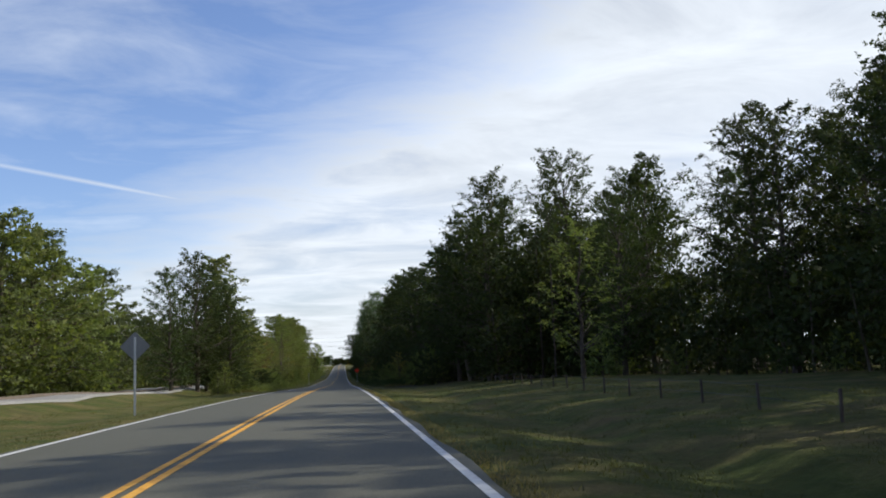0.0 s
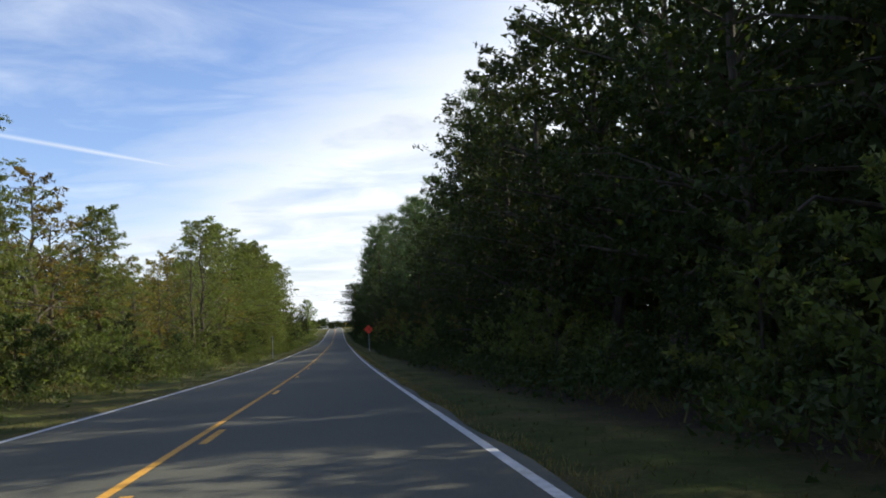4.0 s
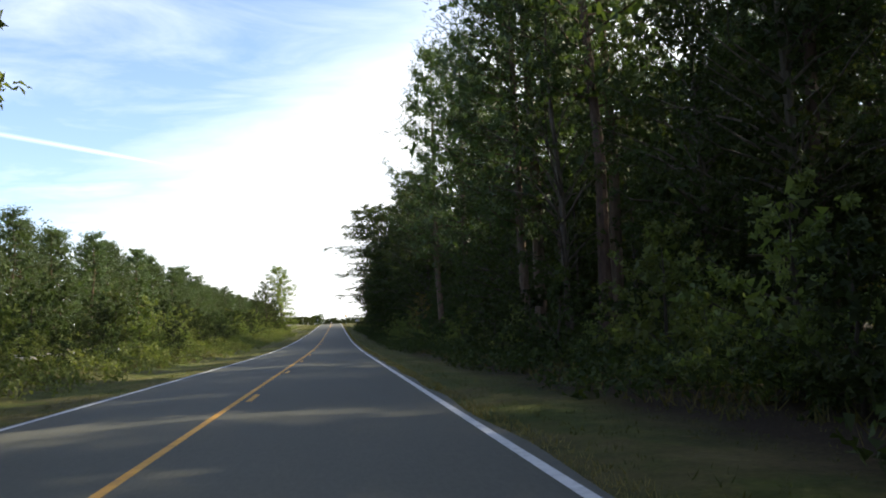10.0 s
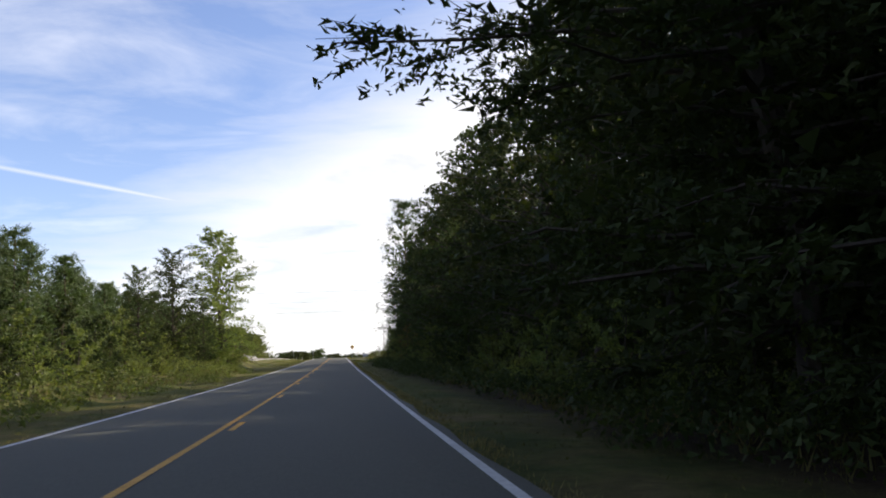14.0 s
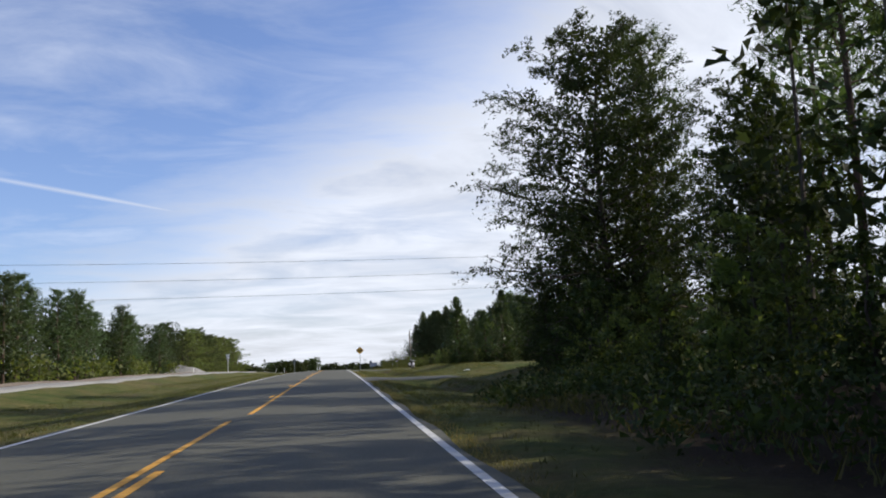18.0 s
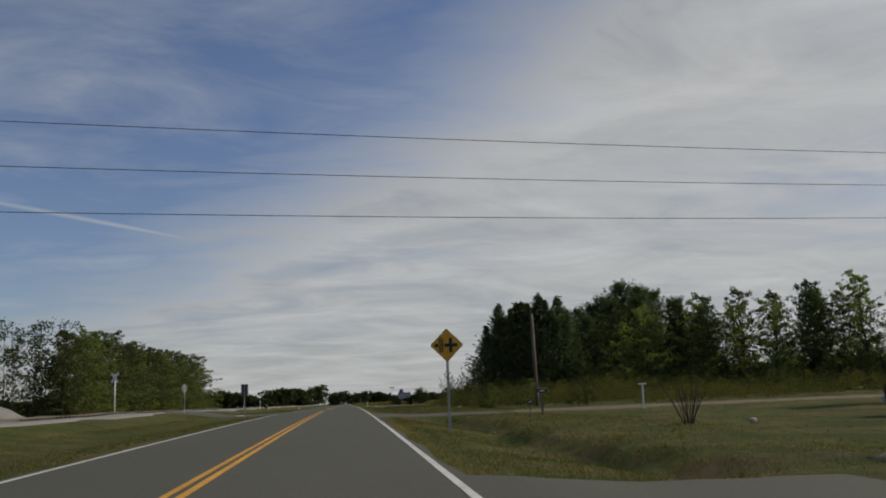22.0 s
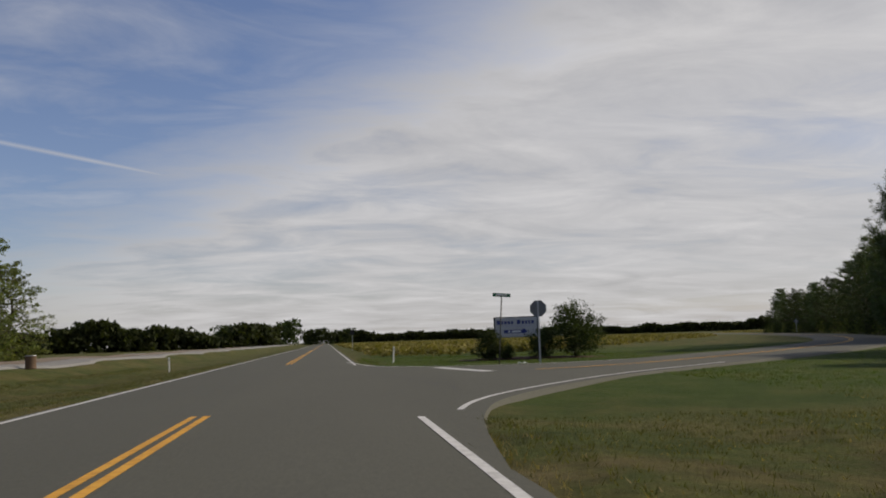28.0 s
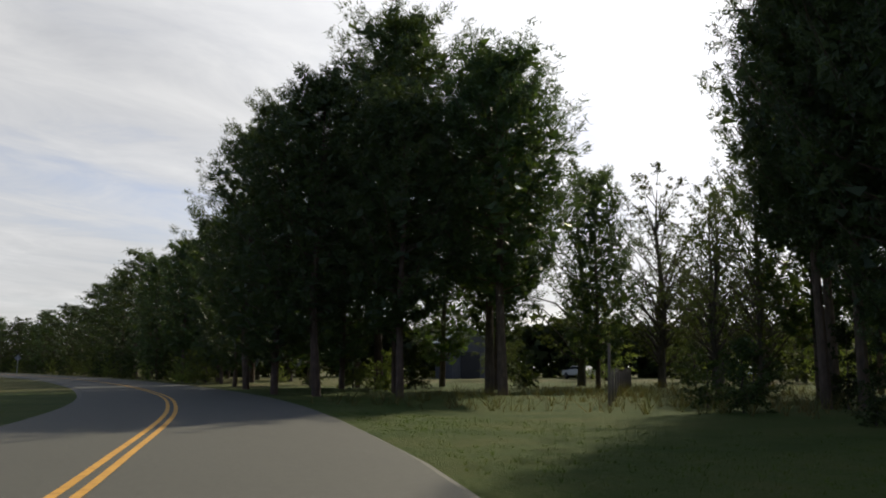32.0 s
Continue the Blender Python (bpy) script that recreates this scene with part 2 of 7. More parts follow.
CEDAR = material("cedar_foliage", [(0.058, 0.086, 0.036), (0.094, 0.125, 0.051), (0.13, 0.155, 0.066)], scale=0.9, rough=0.6, vary=0.2, translucent=0.15, island=0.3)
STRAW = material("straw_fringe", [(0.153, 0.119, 0.051), (0.221, 0.178, 0.085), (0.272, 0.230, 0.119)], scale=0.6, rough=0.8, island=0.35, translucent=0.4)
GRASS_BLADE = material("grass_blades", [(0.067, 0.081, 0.021), (0.086, 0.088, 0.028), (0.132, 0.107, 0.048)], scale=0.9, rough=0.7, island=0.35, translucent=0.45, big=0.25, big_scale=0.05)
LAWN_BLADE = material("lawn_blades", [(0.051, 0.088, 0.014), (0.063, 0.099, 0.016), (0.101, 0.114, 0.030)], scale=0.35, rough=0.7, island=0.3, translucent=0.5, big=0.25, big_scale=0.05)
BRUSH = material("brush_leaves", [(0.05, 0.062, 0.023), (0.08, 0.082, 0.03), (0.15, 0.108, 0.042)], scale=0.35, rough=0.8, spec=0.1, island=0.4, translucent=0.35)
WEED = material("dry_weeds", [(0.06, 0.07, 0.02), (0.10, 0.09, 0.03), (0.16, 0.11, 0.05)], scale=0.3, rough=0.8, island=0.4, translucent=0.3)


def ground_material():
    m = bpy.data.materials.new("grassy_ground")
    m.use_nodes = True
    nt = m.node_tree
    bs = nt.nodes["Principled BSDF"]
    L = nt.links.new
    geo = nt.nodes.new("ShaderNodeNewGeometry")
    n = nd(nt, "ShaderNodeTexNoise", Scale=0.35, Detail=8.0, Roughness=0.7)
    L(geo.outputs["Position"], n.inputs["Vector"])
    r = ramp(nt, [(0.32, (0.040, 0.056, 0.012)), (0.46, (0.066, 0.076, 0.019)), (0.56, (0.098, 0.088, 0.030)), (0.70, (0.135, 0.105, 0.050))])
    L(n.outputs[0], r.inputs[0])
    n2 = nd(nt, "ShaderNodeTexNoise", Scale=14.0, Detail=6.0, Roughness=0.8)
    L(geo.outputs["Position"], n2.inputs["Vector"])
    hsv = nt.nodes.new("ShaderNodeHueSaturation")
    L(r.outputs[0], hsv.inputs["Color"])
    n4 = nd(nt, "ShaderNodeTexNoise", Scale=1.7, Detail=5.0, Roughness=0.75)
    L(geo.outputs["Position"], n4.inputs["Vector"])
    L(math_node(nt, "MULTIPLY", math_node(nt, "ADD", 0.23, math_node(nt, "MULTIPLY", n2.outputs[0], 1.5)), math_node(nt, "ADD", 0.2, math_node(nt, "MULTIPLY", n4.outputs[0], 1.6))), hsv.inputs["Value"])
    n3 = nd(nt, "ShaderNodeTexNoise", Scale=0.16, Detail=5.0, Roughness=0.75)
    L(geo.outputs["Position"], n3.inputs["Vector"])
    r3 = ramp(nt, [(0.57, (0, 0, 0)), (0.68, (0.8, 0.8, 0.8))])
    # worn, eroded soil along the bottom of the ditch
    sp = nt.nodes.new("ShaderNodeSeparateXYZ")
    L(geo.outputs["Position"], sp.inputs[0])
    ditch = math_node(nt, "SUBTRACT", 1.0, math_node(nt, "MULTIPLY", math_node(nt, "ABSOLUTE", math_node(nt, "ADD", sp.outputs[0], -7.75)), 0.7), clamp=True)
    ditch = math_node(nt, "MULTIPLY", ditch, math_node(nt, "MULTIPLY", math_node(nt, "ADD", sp.outputs[1], -480.0), 0.05, clamp=True))
    L(math_node(nt, "ADD", n3.outputs[0], math_node(nt, "MULTIPLY", ditch, 0.06)), r3.inputs[0])
    soil = nt.nodes.new("ShaderNodeMix")
    soil.data_type = "RGBA"
    L(r3.outputs[0], soil.inputs["Factor"])
    L(hsv.outputs[0], soil.inputs["A"])
    soil.inputs["B"].default_value = (0.085, 0.064, 0.034, 1)
    # lush mown lawn round the junction
    sep = nt.nodes.new("ShaderNodeSeparateXYZ")
    L(geo.outputs["Position"], sep.inputs[0])
    wob = math_node(nt, "MULTIPLY", n3.outputs[0], 14.0)
    lawn = math_node(nt, "MULTIPLY", math_node(nt, "MULTIPLY", math_node(nt, "ADD", sep.outputs[0], -4.0), 0.5, clamp=True),
                     math_node(nt, "MULTIPLY", math_node(nt, "SUBTRACT", math_node(nt, "ADD", sep.outputs[1], wob), 699.0), 0.12, clamp=True))
    lawn = math_node(nt, "MULTIPLY", lawn, math_node(nt, "MULTIPLY", math_node(nt, "SUBTRACT", 772.0, math_node(nt, "ADD", sep.outputs[1], wob)), 0.12, clamp=True))
    lawn = math_node(nt, "MULTIPLY", lawn, math_node(nt, "MULTIPLY", math_node(nt, "SUBTRACT", 108.0, math_node(nt, "ADD", sep.outputs[0], wob)), 0.08, clamp=True))
    green = nt.nodes.new("ShaderNodeMix")
    green.data_type = "RGBA"
    gr = ramp(nt, [(0.38, (0.026, 0.049, 0.007)), (0.5, (0.046, 0.074, 0.011)), (0.62, (0.083, 0.092, 0.023))])
    L(math_node(nt, "ADD", math_node(nt, "MULTIPLY", n2.outputs[0], 0.55), math_node(nt, "MULTIPLY", n.outputs[0], 0.45)), gr.inputs[0])
    L(math_node(nt, "MULTIPLY", lawn, 0.9), green.inputs["Factor"])
    L(soil.outputs["Result"], green.inputs["A"])
    L(gr.outputs[0], green.inputs["B"])
    # leaf litter under the wood, its dark brown also carrying the trees' deep shade
    wide = math_node(nt, "ADD", sep.outputs[0], math_node(nt, "MULTIPLY", n3.outputs[0], 3.0))
    litter = math_node(nt, "MULTIPLY", math_node(nt, "MULTIPLY", math_node(nt, "SUBTRACT", wide, 6.7), 0.7, clamp=True), math_node(nt, "MULTIPLY", math_node(nt, "SUBTRACT", sep.outputs[1], 70.0), 0.06, clamp=True))
    litter = math_node(nt, "MULTIPLY", litter, math_node(nt, "MULTIPLY", math_node(nt, "SUBTRACT", 488.0, sep.outputs[1]), 0.1, clamp=True))
    brown = nt.nodes.new("ShaderNodeMix")
    brown.data_type = "RGBA"
    lr = ramp(nt, [(0.35, (0.018, 0.013, 0.008)), (0.52, (0.036, 0.026, 0.015)), (0.68, (0.07, 0.045, 0.024))])
    L(n2.outputs[0], lr.inputs[0])
    L(litter, brown.inputs["Factor"])
    L(green.outputs["Result"], brown.inputs["A"])
    L(lr.outputs[0], brown.inputs["B"])
    L(brown.outputs["Result"], bs.inputs["Base Color"])
    bs.inputs["Roughness"].default_value = 0.95
    bs.inputs["Specular IOR Level"].default_value = 0.1
    b = nd(nt, "ShaderNodeBump", Strength=0.8, Distance=0.06)
    L(n2.outputs[0], b.inputs["Height"])
    L(b.outputs[0], bs.inputs["Normal"])
    return m


GROUND = ground_material()


def plain(name, c, rough=0.5, metal=0.0, var=0.12, scale=4.0, bump=0.0):
    return material(name, [tuple(v * (1 - var) for v in c), tuple(v * (1 + var) for v in c)], scale=scale, rough=rough, metal=metal, big=var, big_scale=0.7, bump=bump)


STEEL = plain("galvanised_steel", (0.42, 0.43, 0.44), 0.45, 0.8)
# aluminium darkened to carry the shade of backlit sign backs
SIGN_BACK = plain("sign_back_aluminium", (0.17, 0.175, 0.18), 0.6, 0.3)
SIGN_YELLOW = plain("sign_yellow", (0.68, 0.36, 0.03), 0.45, var=0.06)
SIGN_ORANGE = plain("sign_orange", (0.95, 0.065, 0.025), 0.4, var=0.05)
SIGN_BLACK = plain("sign_black", (0.025, 0.025, 0.027), 0.5)
SIGN_WHITE = plain("sign_white", (0.75, 0.75, 0.73), 0.45, var=0.06)
SIGN_GREEN = plain("sign_green", (0.02, 0.13, 0.07), 0.45)
SIGN_RED = plain("sign_red", (0.45, 0.02, 0.02), 0.45)
SIGN_BLUE = plain("sign_blue", (0.05, 0.06, 0.20), 0.5)
WOOD_POLE = material("weathered_pole_wood", [(0.09, 0.07, 0.055), (0.16, 0.13, 0.10), (0.22, 0.19, 0.15)], scale=5, rough=0.9, bump=0.6, bump_scale=20, stretch=(1, 1, 0.1))
BLACK_METAL = plain("black_metal", (0.03, 0.03, 0.032), 0.45)
WIRE = plain("wire", (0.06, 0.06, 0.065), 0.6)
YELLOW_POST = plain("yellow_plastic", (0.75, 0.50, 0.03), 0.5)
WHITE_PLASTIC = plain("white_plastic", (0.72, 0.72, 0.70), 0.5)

# ---- small builders ----


def mesh_of(name, verts, faces, mat):
    me = bpy.data.meshes.new(name)
    me.from_pydata(np.asarray(verts).tolist(), [], np.asarray(faces).tolist() if isinstance(faces, np.ndarray) else faces)
    me.materials.append(mat)
    me.update()
    return me


def part(name, bm, mat, parent=None, label=""):
    """Links a bmesh (or a mesh) as one object under a thing or a part."""
    if isinstance(bm, bmesh.types.BMesh):
        me = bpy.data.meshes.new(name)
        bm.to_mesh(me)
        bm.free()
        me.materials.append(mat)
    else:
        me = bm
    ob = new(name, me)
    if parent is not None:
        ob.parent = parent
    if label:
        tagged(ob, label)
    return ob


def thing(name, m, label, category, group=""):
    ob = new(name)
    ob.matrix_basis = m
    return tagged(ob, label, category, group)


def box(bm, c, s, rot=None, bevel=0.0):
    r = bmesh.ops.create_cube(bm, size=1.0)
    vs = r["verts"]
    for v in vs:
        v.co = Vector((v.co.x * s[0], v.co.y * s[1], v.co.z * s[2]))
        if rot is not None:
            v.co = rot @ v.co
        v.co += Vector(c)
    if bevel:
        es = list({e for v in vs for e in v.link_edges})
        bmesh.ops.bevel(bm, geom=es, offset=bevel, segments=2, affect="EDGES", clamp_overlap=True)
    return bm


def bx(c, s, rot=None, bevel=0.0):
    return box(bmesh.new(), c, s, rot, bevel)


def tube_data(points, radii, n=8):
    """Verts and quads of a tapering tube along points."""
    vs, fs = [], []
    pts = [Vector(p) for p in points]
    for i, p in enumerate(pts):
        d = (pts[min(i + 1, len(pts) - 1)] - pts[max(i - 1, 0)]).normalized()
        a = d.cross(Vector((0.3, 1, 0.2))).normalized()
        b = d.cross(a)
        for k in range(n):
            w = 2 * math.pi * k / n
            vs.append(tuple(p + float(radii[i]) * (math.cos(w) * a + math.sin(w) * b)))
    for i in range(len(pts) - 1):
        for k in range(n):
            fs.append((i * n + k, i * n + (k + 1) % n, (i + 1) * n + (k + 1) % n, (i + 1) * n + k))
    fs.append(tuple(range(n))[::-1])
    fs.append(tuple(range((len(pts) - 1) * n, len(pts) * n)))
    return vs, fs


def tube(points, radii, mat, name="tube", n=8, smooth=True):
    vs, fs = tube_data(points, radii, n)
    me = mesh_of(name, vs, fs, mat)
    for p in me.polygons:
        p.use_smooth = smooth
    return me


def prism(outline, y0, y1):
    """A bmesh of an outline in x and z, from y0 to y1."""
    bm = bmesh.new()
    a = [bm.verts.new((x, y0, z)) for x, z in outline]
    b = [bm.verts.new((x, y1, z)) for x, z in outline]
    n = len(a)
    bm.faces.new(a[::-1])
    bm.faces.new(b)
    for i in range(n):
        bm.faces.new((a[i], a[(i + 1) % n], b[(i + 1) % n], b[i]))
    bmesh.ops.recalc_face_normals(bm, faces=bm.faces)
    return bm


# ---- lie of the land ----
SLOPES = [(-400, 0.0000), (0, -0.0033), (60, -0.0166), (120, -0.0215), (180, -0.0096), (230, -0.0076), (300, -0.0073), (380, 0.0117), (430, 0.0143), (490, 0.0189), (560, 0.0119), (660, -0.0001), (3000, 0.0000)]
_gy = np.arange(-400.0, 3000.0, 1.0)
_gs = np.interp(_gy, [k[0] for k in SLOPES], [k[1] for k in SLOPES])
_gz = np.cumsum(_gs)
_gz -= np.interp(0.0, _gy, _gz)
LANE, PAVE = 3.46, 3.66


def profile(y):
    return np.interp(y, _gy, _gz)


# side road to the right: centre line; lane to the left over the railway
SIDE = [(4.0, 712.4), (9.6, 713.8), (13.0, 715.5), (16.2, 717.9), (19.2, 720.7), (22.4, 723.8), (27.2, 728.9), (36.7, 739.7), (46.0, 752.5), (57.8, 772.5), (73.5, 804.0), (99.0, 868.0), (132.0, 965.0), (180.0, 1120.0)]
LEFT_LANE = [(-3.0, 638.5), (-9.0, 641.6), (-18.0, 648.6), (-30.0, 660.0), (-60.0, 684.0), (-120.0, 730.0)]


def spline(pts, step=1.0):
    p = np.array([pts[0]] + list(pts) + [pts[-1]], float)
    out = []
    for i in range(1, len(p) - 2):
        a, b, c, d = p[i - 1], p[i], p[i + 1], p[i + 2]
        k = max(2, int(np.linalg.norm(c - b) / step))
        for j in range(k):
            t = j / k
            out.append(0.5 * ((2 * b) + (c - a) * t + (2 * a - 5 * b + 4 * c - d) * t * t + (3 * b - a - 3 * c + d) * t ** 3))
    out.append(p[-2])
    return np.array(out)


SIDE_LINE = spline(SIDE, 1.5)
LEFT_LINE = spline(LEFT_LANE, 1.5)


def near_line(line, x, y):
    d = np.full(np.shape(x), 1e9)
    for q in line[::2]:
        d = np.minimum(d, np.hypot(np.asarray(x) - q[0], np.asarray(y) - q[1]))
    return d


def side_distance(x, y):
    return near_line(SIDE_LINE, x, y)


def smooth(a, b, v):
    t = np.clip((v - a) / (b - a), 0, 1)
    return t * t * (3 - 2 * t)


def gz(x, y):
    """Height of the ground beside the road."""
    x, y = np.asarray(x, float), np.asarray(y, float)
    z = profile(y)
    ax = np.abs(x)
    fall = -0.10 - 0.10 * smooth(3.95, 6.0, ax)
    cut = np.zeros_like(z)
    for dy, wd in DRIVES:
        cut = np.maximum(cut, 1 - smooth(wd * 0.5, wd * 0.5 + 3.0, np.abs(y - dy)))
    # ditch on the right, where the verge is open
    wr = (smooth(478, 500, y) * (1 - smooth(684, 696, y)) + (1 - smooth(30, 70, y)) * 0.6) * (1 - cut)
    q = x - 7.4 - 0.3 * np.sin(y * 0.31) - 0.15 * np.sin(y * 1.13) - 0.1 * np.sin(y * 2.3 + 1)
    left_open = smooth(455, 480, y) + (1 - smooth(50, 80, y))
    d = np.where(x > 0, (0.42 + 0.08 * np.sin(y * 0.7)) * wr * np.exp(-(q / np.where(q < 0, 1.5, 0.5)) ** 2), 0.22 * np.exp(-((x + 8.0) / 1.8) ** 2) * left_open)
    bumpy = 0.10 * np.sin(x * 0.33 + 1.3 * np.sin(y * 0.11)) * np.sin(y * 0.21 + 0.5) * smooth(6.0, 14.0, ax)
    bank = 0.55 * smooth(9.0, 12.5, x) * smooth(485, 505, y) * (1 - smooth(550, 562, y)) + 0.3 * smooth(8, 14, x) * (1 - smooth(480, 500, y))
    bank = bank + 0.5 * smooth(-6.5, -10, x) * (1 - smooth(430, 470, y)) * smooth(90, 130, y)
    railbed = 0.55 * smooth(-11.0, -14.0, x) * (1 - smooth(-24, -30, x))
    rise = 1.2 * smooth(-24, -40, x) * smooth(300, 360, y) * (1 - smooth(520, 640, y))
    bank = bank + 1.7 * np.exp(-((x + 12.0) / 2.8) ** 2) * smooth(446, 456, y) * (1 - smooth(470, 482, y))
    z = z + fall - d + (bumpy + bank) * (1 - cut) + railbed + rise
    k = (1 - smooth(4.5, 9.0, side_distance(x, y))) * (x > 3.0)
    z = z * (1 - k) + (profile(y) - 0.17) * k
    k = (1 - smooth(7.5, 12.0, near_line(LEFT_LINE, x, y))) * (x < -3.0)
    lane = profile(y) - 0.17 + 0.55 * smooth(-8.0, -14.0, x) * (1 - smooth(-24, -30, x))
    z = z * (1 - k) + lane * k
    return np.where(ax < 4.3, profile(y) - 0.09 - 0.02 * ax, z)


DRIVES = [(565.0, 8.0), (611.5, 10.5), (510.5, 6.0)]


def make_ground():
    xs = np.unique(np.concatenate([np.arange(-5.0, 5.01, 1.0), np.arange(-40, 60.1, 1.6), np.arange(6.0, 11.01, 0.4), np.linspace(60, 300, 25), np.linspace(-300, -40, 25), np.array([-2800, -1500, -800, -500, 500, 800, 1500, 2800]), np.array([-4.2, 4.2, -3.9, 3.9])]))
    ys = np.unique(np.concatenate([np.arange(-30, 900.1, 2.5), np.arange(485, 700, 1.25), np.linspace(900, 1400, 26), np.linspace(-400, -30, 10), np.array([-1500, -800, 1700, 2200, 3000, 4200])]))
    X, Y = np.meshgrid(xs, ys)
    Z = gz(X, Y)
    v = np.stack([X.ravel(), Y.ravel(), Z.ravel()], 1)
    nx, ny = len(xs), len(ys)
    i = (np.arange(ny - 1)[:, None] * nx + np.arange(nx - 1)[None, :]).ravel()
    f = np.stack([i, i + 1, i + nx + 1, i + nx], 1)
    me = mesh_of("ground", v, f, GROUND)
    me.polygons.foreach_set("use_smooth", np.ones(len(f), bool))
    tagged(new("ground", me), "mown grassy verge and ground of green and straw-coloured grass", "ground", kind="structure")


def strip(name, line, left, right, lift, mat, label="", parent=None, category="", zf=None, ground=None):
    """A ribbon along a line of points, from left to right of it."""
    p = np.asarray(line, float)
    d = np.gradient(p, axis=0)
    d /= np.linalg.norm(d, axis=1)[:, None]
    nrm = np.stack([d[:, 1], -d[:, 0]], 1)
    a, b = p + nrm * np.reshape(left, (-1, 1)), p + nrm * np.reshape(right, (-1, 1))
    f = zf if zf is not None else (lambda x, y: profile(y))
    za, zb = f(a[:, 0], a[:, 1]) + lift, f(b[:, 0], b[:, 1]) + lift
    v = np.concatenate([np.column_stack([a, za]), np.column_stack([b, zb])])
    n = len(p)
    fs = [(i, n + i, n + i + 1, i + 1) for i in range(n - 1)]
    me = mesh_of(name, v, fs, mat)
    ob = new(name, me)
    if parent:
        ob.parent = parent
    return tagged(ob, label, category, kind="" if parent else "structure")


make_ground()

# ---- roads ----
MAIN = np.column_stack([np.zeros(1041), np.concatenate([np.arange(-80, 901, 1.0), np.linspace(905, 1400, 60)])])


def crown(x, y):
    return profile(y) - 0.02 * np.minimum(np.abs(x), 4.0)


def make_road():
    v, f = [], []
    cols = [-PAVE, -2.0, 0.0, 2.0, PAVE]
    for x, y in MAIN:
        for c in cols:
            j = 0.05 * math.sin(y * 0.9 + c) * (abs(c) > 3.5)
            v.append((c + j, y, float(crown(c, y))))
    k = len(cols)
    for i in range(len(MAIN) - 1):
        for j in range(k - 1):
            f.append((i * k + j, i * k + j + 1, (i + 1) * k + j + 1, (i + 1) * k + j))
    me = mesh_of("road", v, f, ASPHALT)
    road = tagged(new("road", me), "two-lane grey asphalt country road with worn paint lines", "road", kind="structure")

    def line(name, x0, x1, y0, y1, mat, label):
        ys = np.arange(y0, y1 + 0.1, min(2.0, (y1 - y0)))
        strip(name, np.column_stack([np.zeros(len(ys)), ys]), x0, x1, 0.006, mat, label, road, zf=crown)

    for a, b in LEFT_EDGE:
        line("edge_line", -LANE - 0.07, -LANE + 0.07, a, b, WHITE_LINE, "white painted edge line")
    for a, b in RIGHT_EDGE:
        line("edge_line", LANE - 0.06, LANE + 0.06, a, b, WHITE_LINE, "white painted edge line")
    for a, b in YELLOW_RIGHT:
        line("centre_line", 0.05, 0.16, a, b, YELLOW_LINE, "yellow painted centre line")
    for a, b in YELLOW_LEFT:
        line("centre_line", -0.16, -0.05, a, b, YELLOW_LINE, "yellow painted centre line")
    return road


LEFT_EDGE = [(-80, 630), (648, 1400)]
RIGHT_EDGE = [(-80, 697), (727, 1400)]
YELLOW_RIGHT = [(-80, 108)] + [(112 + 12.2 * i, 115.05 + 12.2 * i) for i in range(30)] + [(478, 635), (651, 698), (731, 1400)]
YELLOW_LEFT = [(-80, 476)] + [(486.65 + 12.2 * i, 489.7 + 12.2 * i) for i in range(6)] + [(563, 635), (651, 698), (731, 1400)]
ROAD = make_road()


def side_z(x, y):
    return profile(y) - 0.085 + 0 * x


def sheet(name, left, right, mat, label, category, zf, lift=0.0, parent=None, edge=0.3):
    """A paved sheet between two edge lines of equal length."""
    a, b = np.asarray(left, float), np.asarray(right, float)
    w = (b - a) / (np.linalg.norm(b - a, axis=1)[:, None] + 1e-9)
    cols = [a + (b - a) * t for t in np.linspace(0, 1, 9)]
    zs = [zf(c[:, 0], c[:, 1]) + lift for c in cols]
    # the edges roll down into the ground
    cols = [a - w * edge] + cols + [b + w * edge]
    zs = [zs[0] - 0.13] + zs + [zs[-1] - 0.13]
    v = np.concatenate([np.column_stack([c, z]) for c, z in zip(cols, zs)])
    n = len(a)
    f = [(k * n + i, (k + 1) * n + i, (k + 1) * n + i + 1, k * n + i + 1) for k in range(len(cols) - 1) for i in range(n - 1)]
    ob = new(name, mesh_of(name, v, f, mat))
    if parent:
        ob.parent = parent
    return tagged(ob, label, category, kind="" if parent else "structure")


def offset_line(line, d):
    p = np.asarray(line, float)
    g = np.gradient(p, axis=0)
    g /= np.linalg.norm(g, axis=1)[:, None]
    return p + np.stack([g[:, 1], -g[:, 0]], 1) * np.reshape(d, (-1, 1))


def resample(p, n):
    p = np.asarray(p, float)
    s = np.concatenate([[0], np.cumsum(np.linalg.norm(np.diff(p, axis=0), axis=1))])
    t = np.linspace(0, s[-1], n)
    return np.column_stack([np.interp(t, s, p[:, 0]), np.interp(t, s, p[:, 1])])


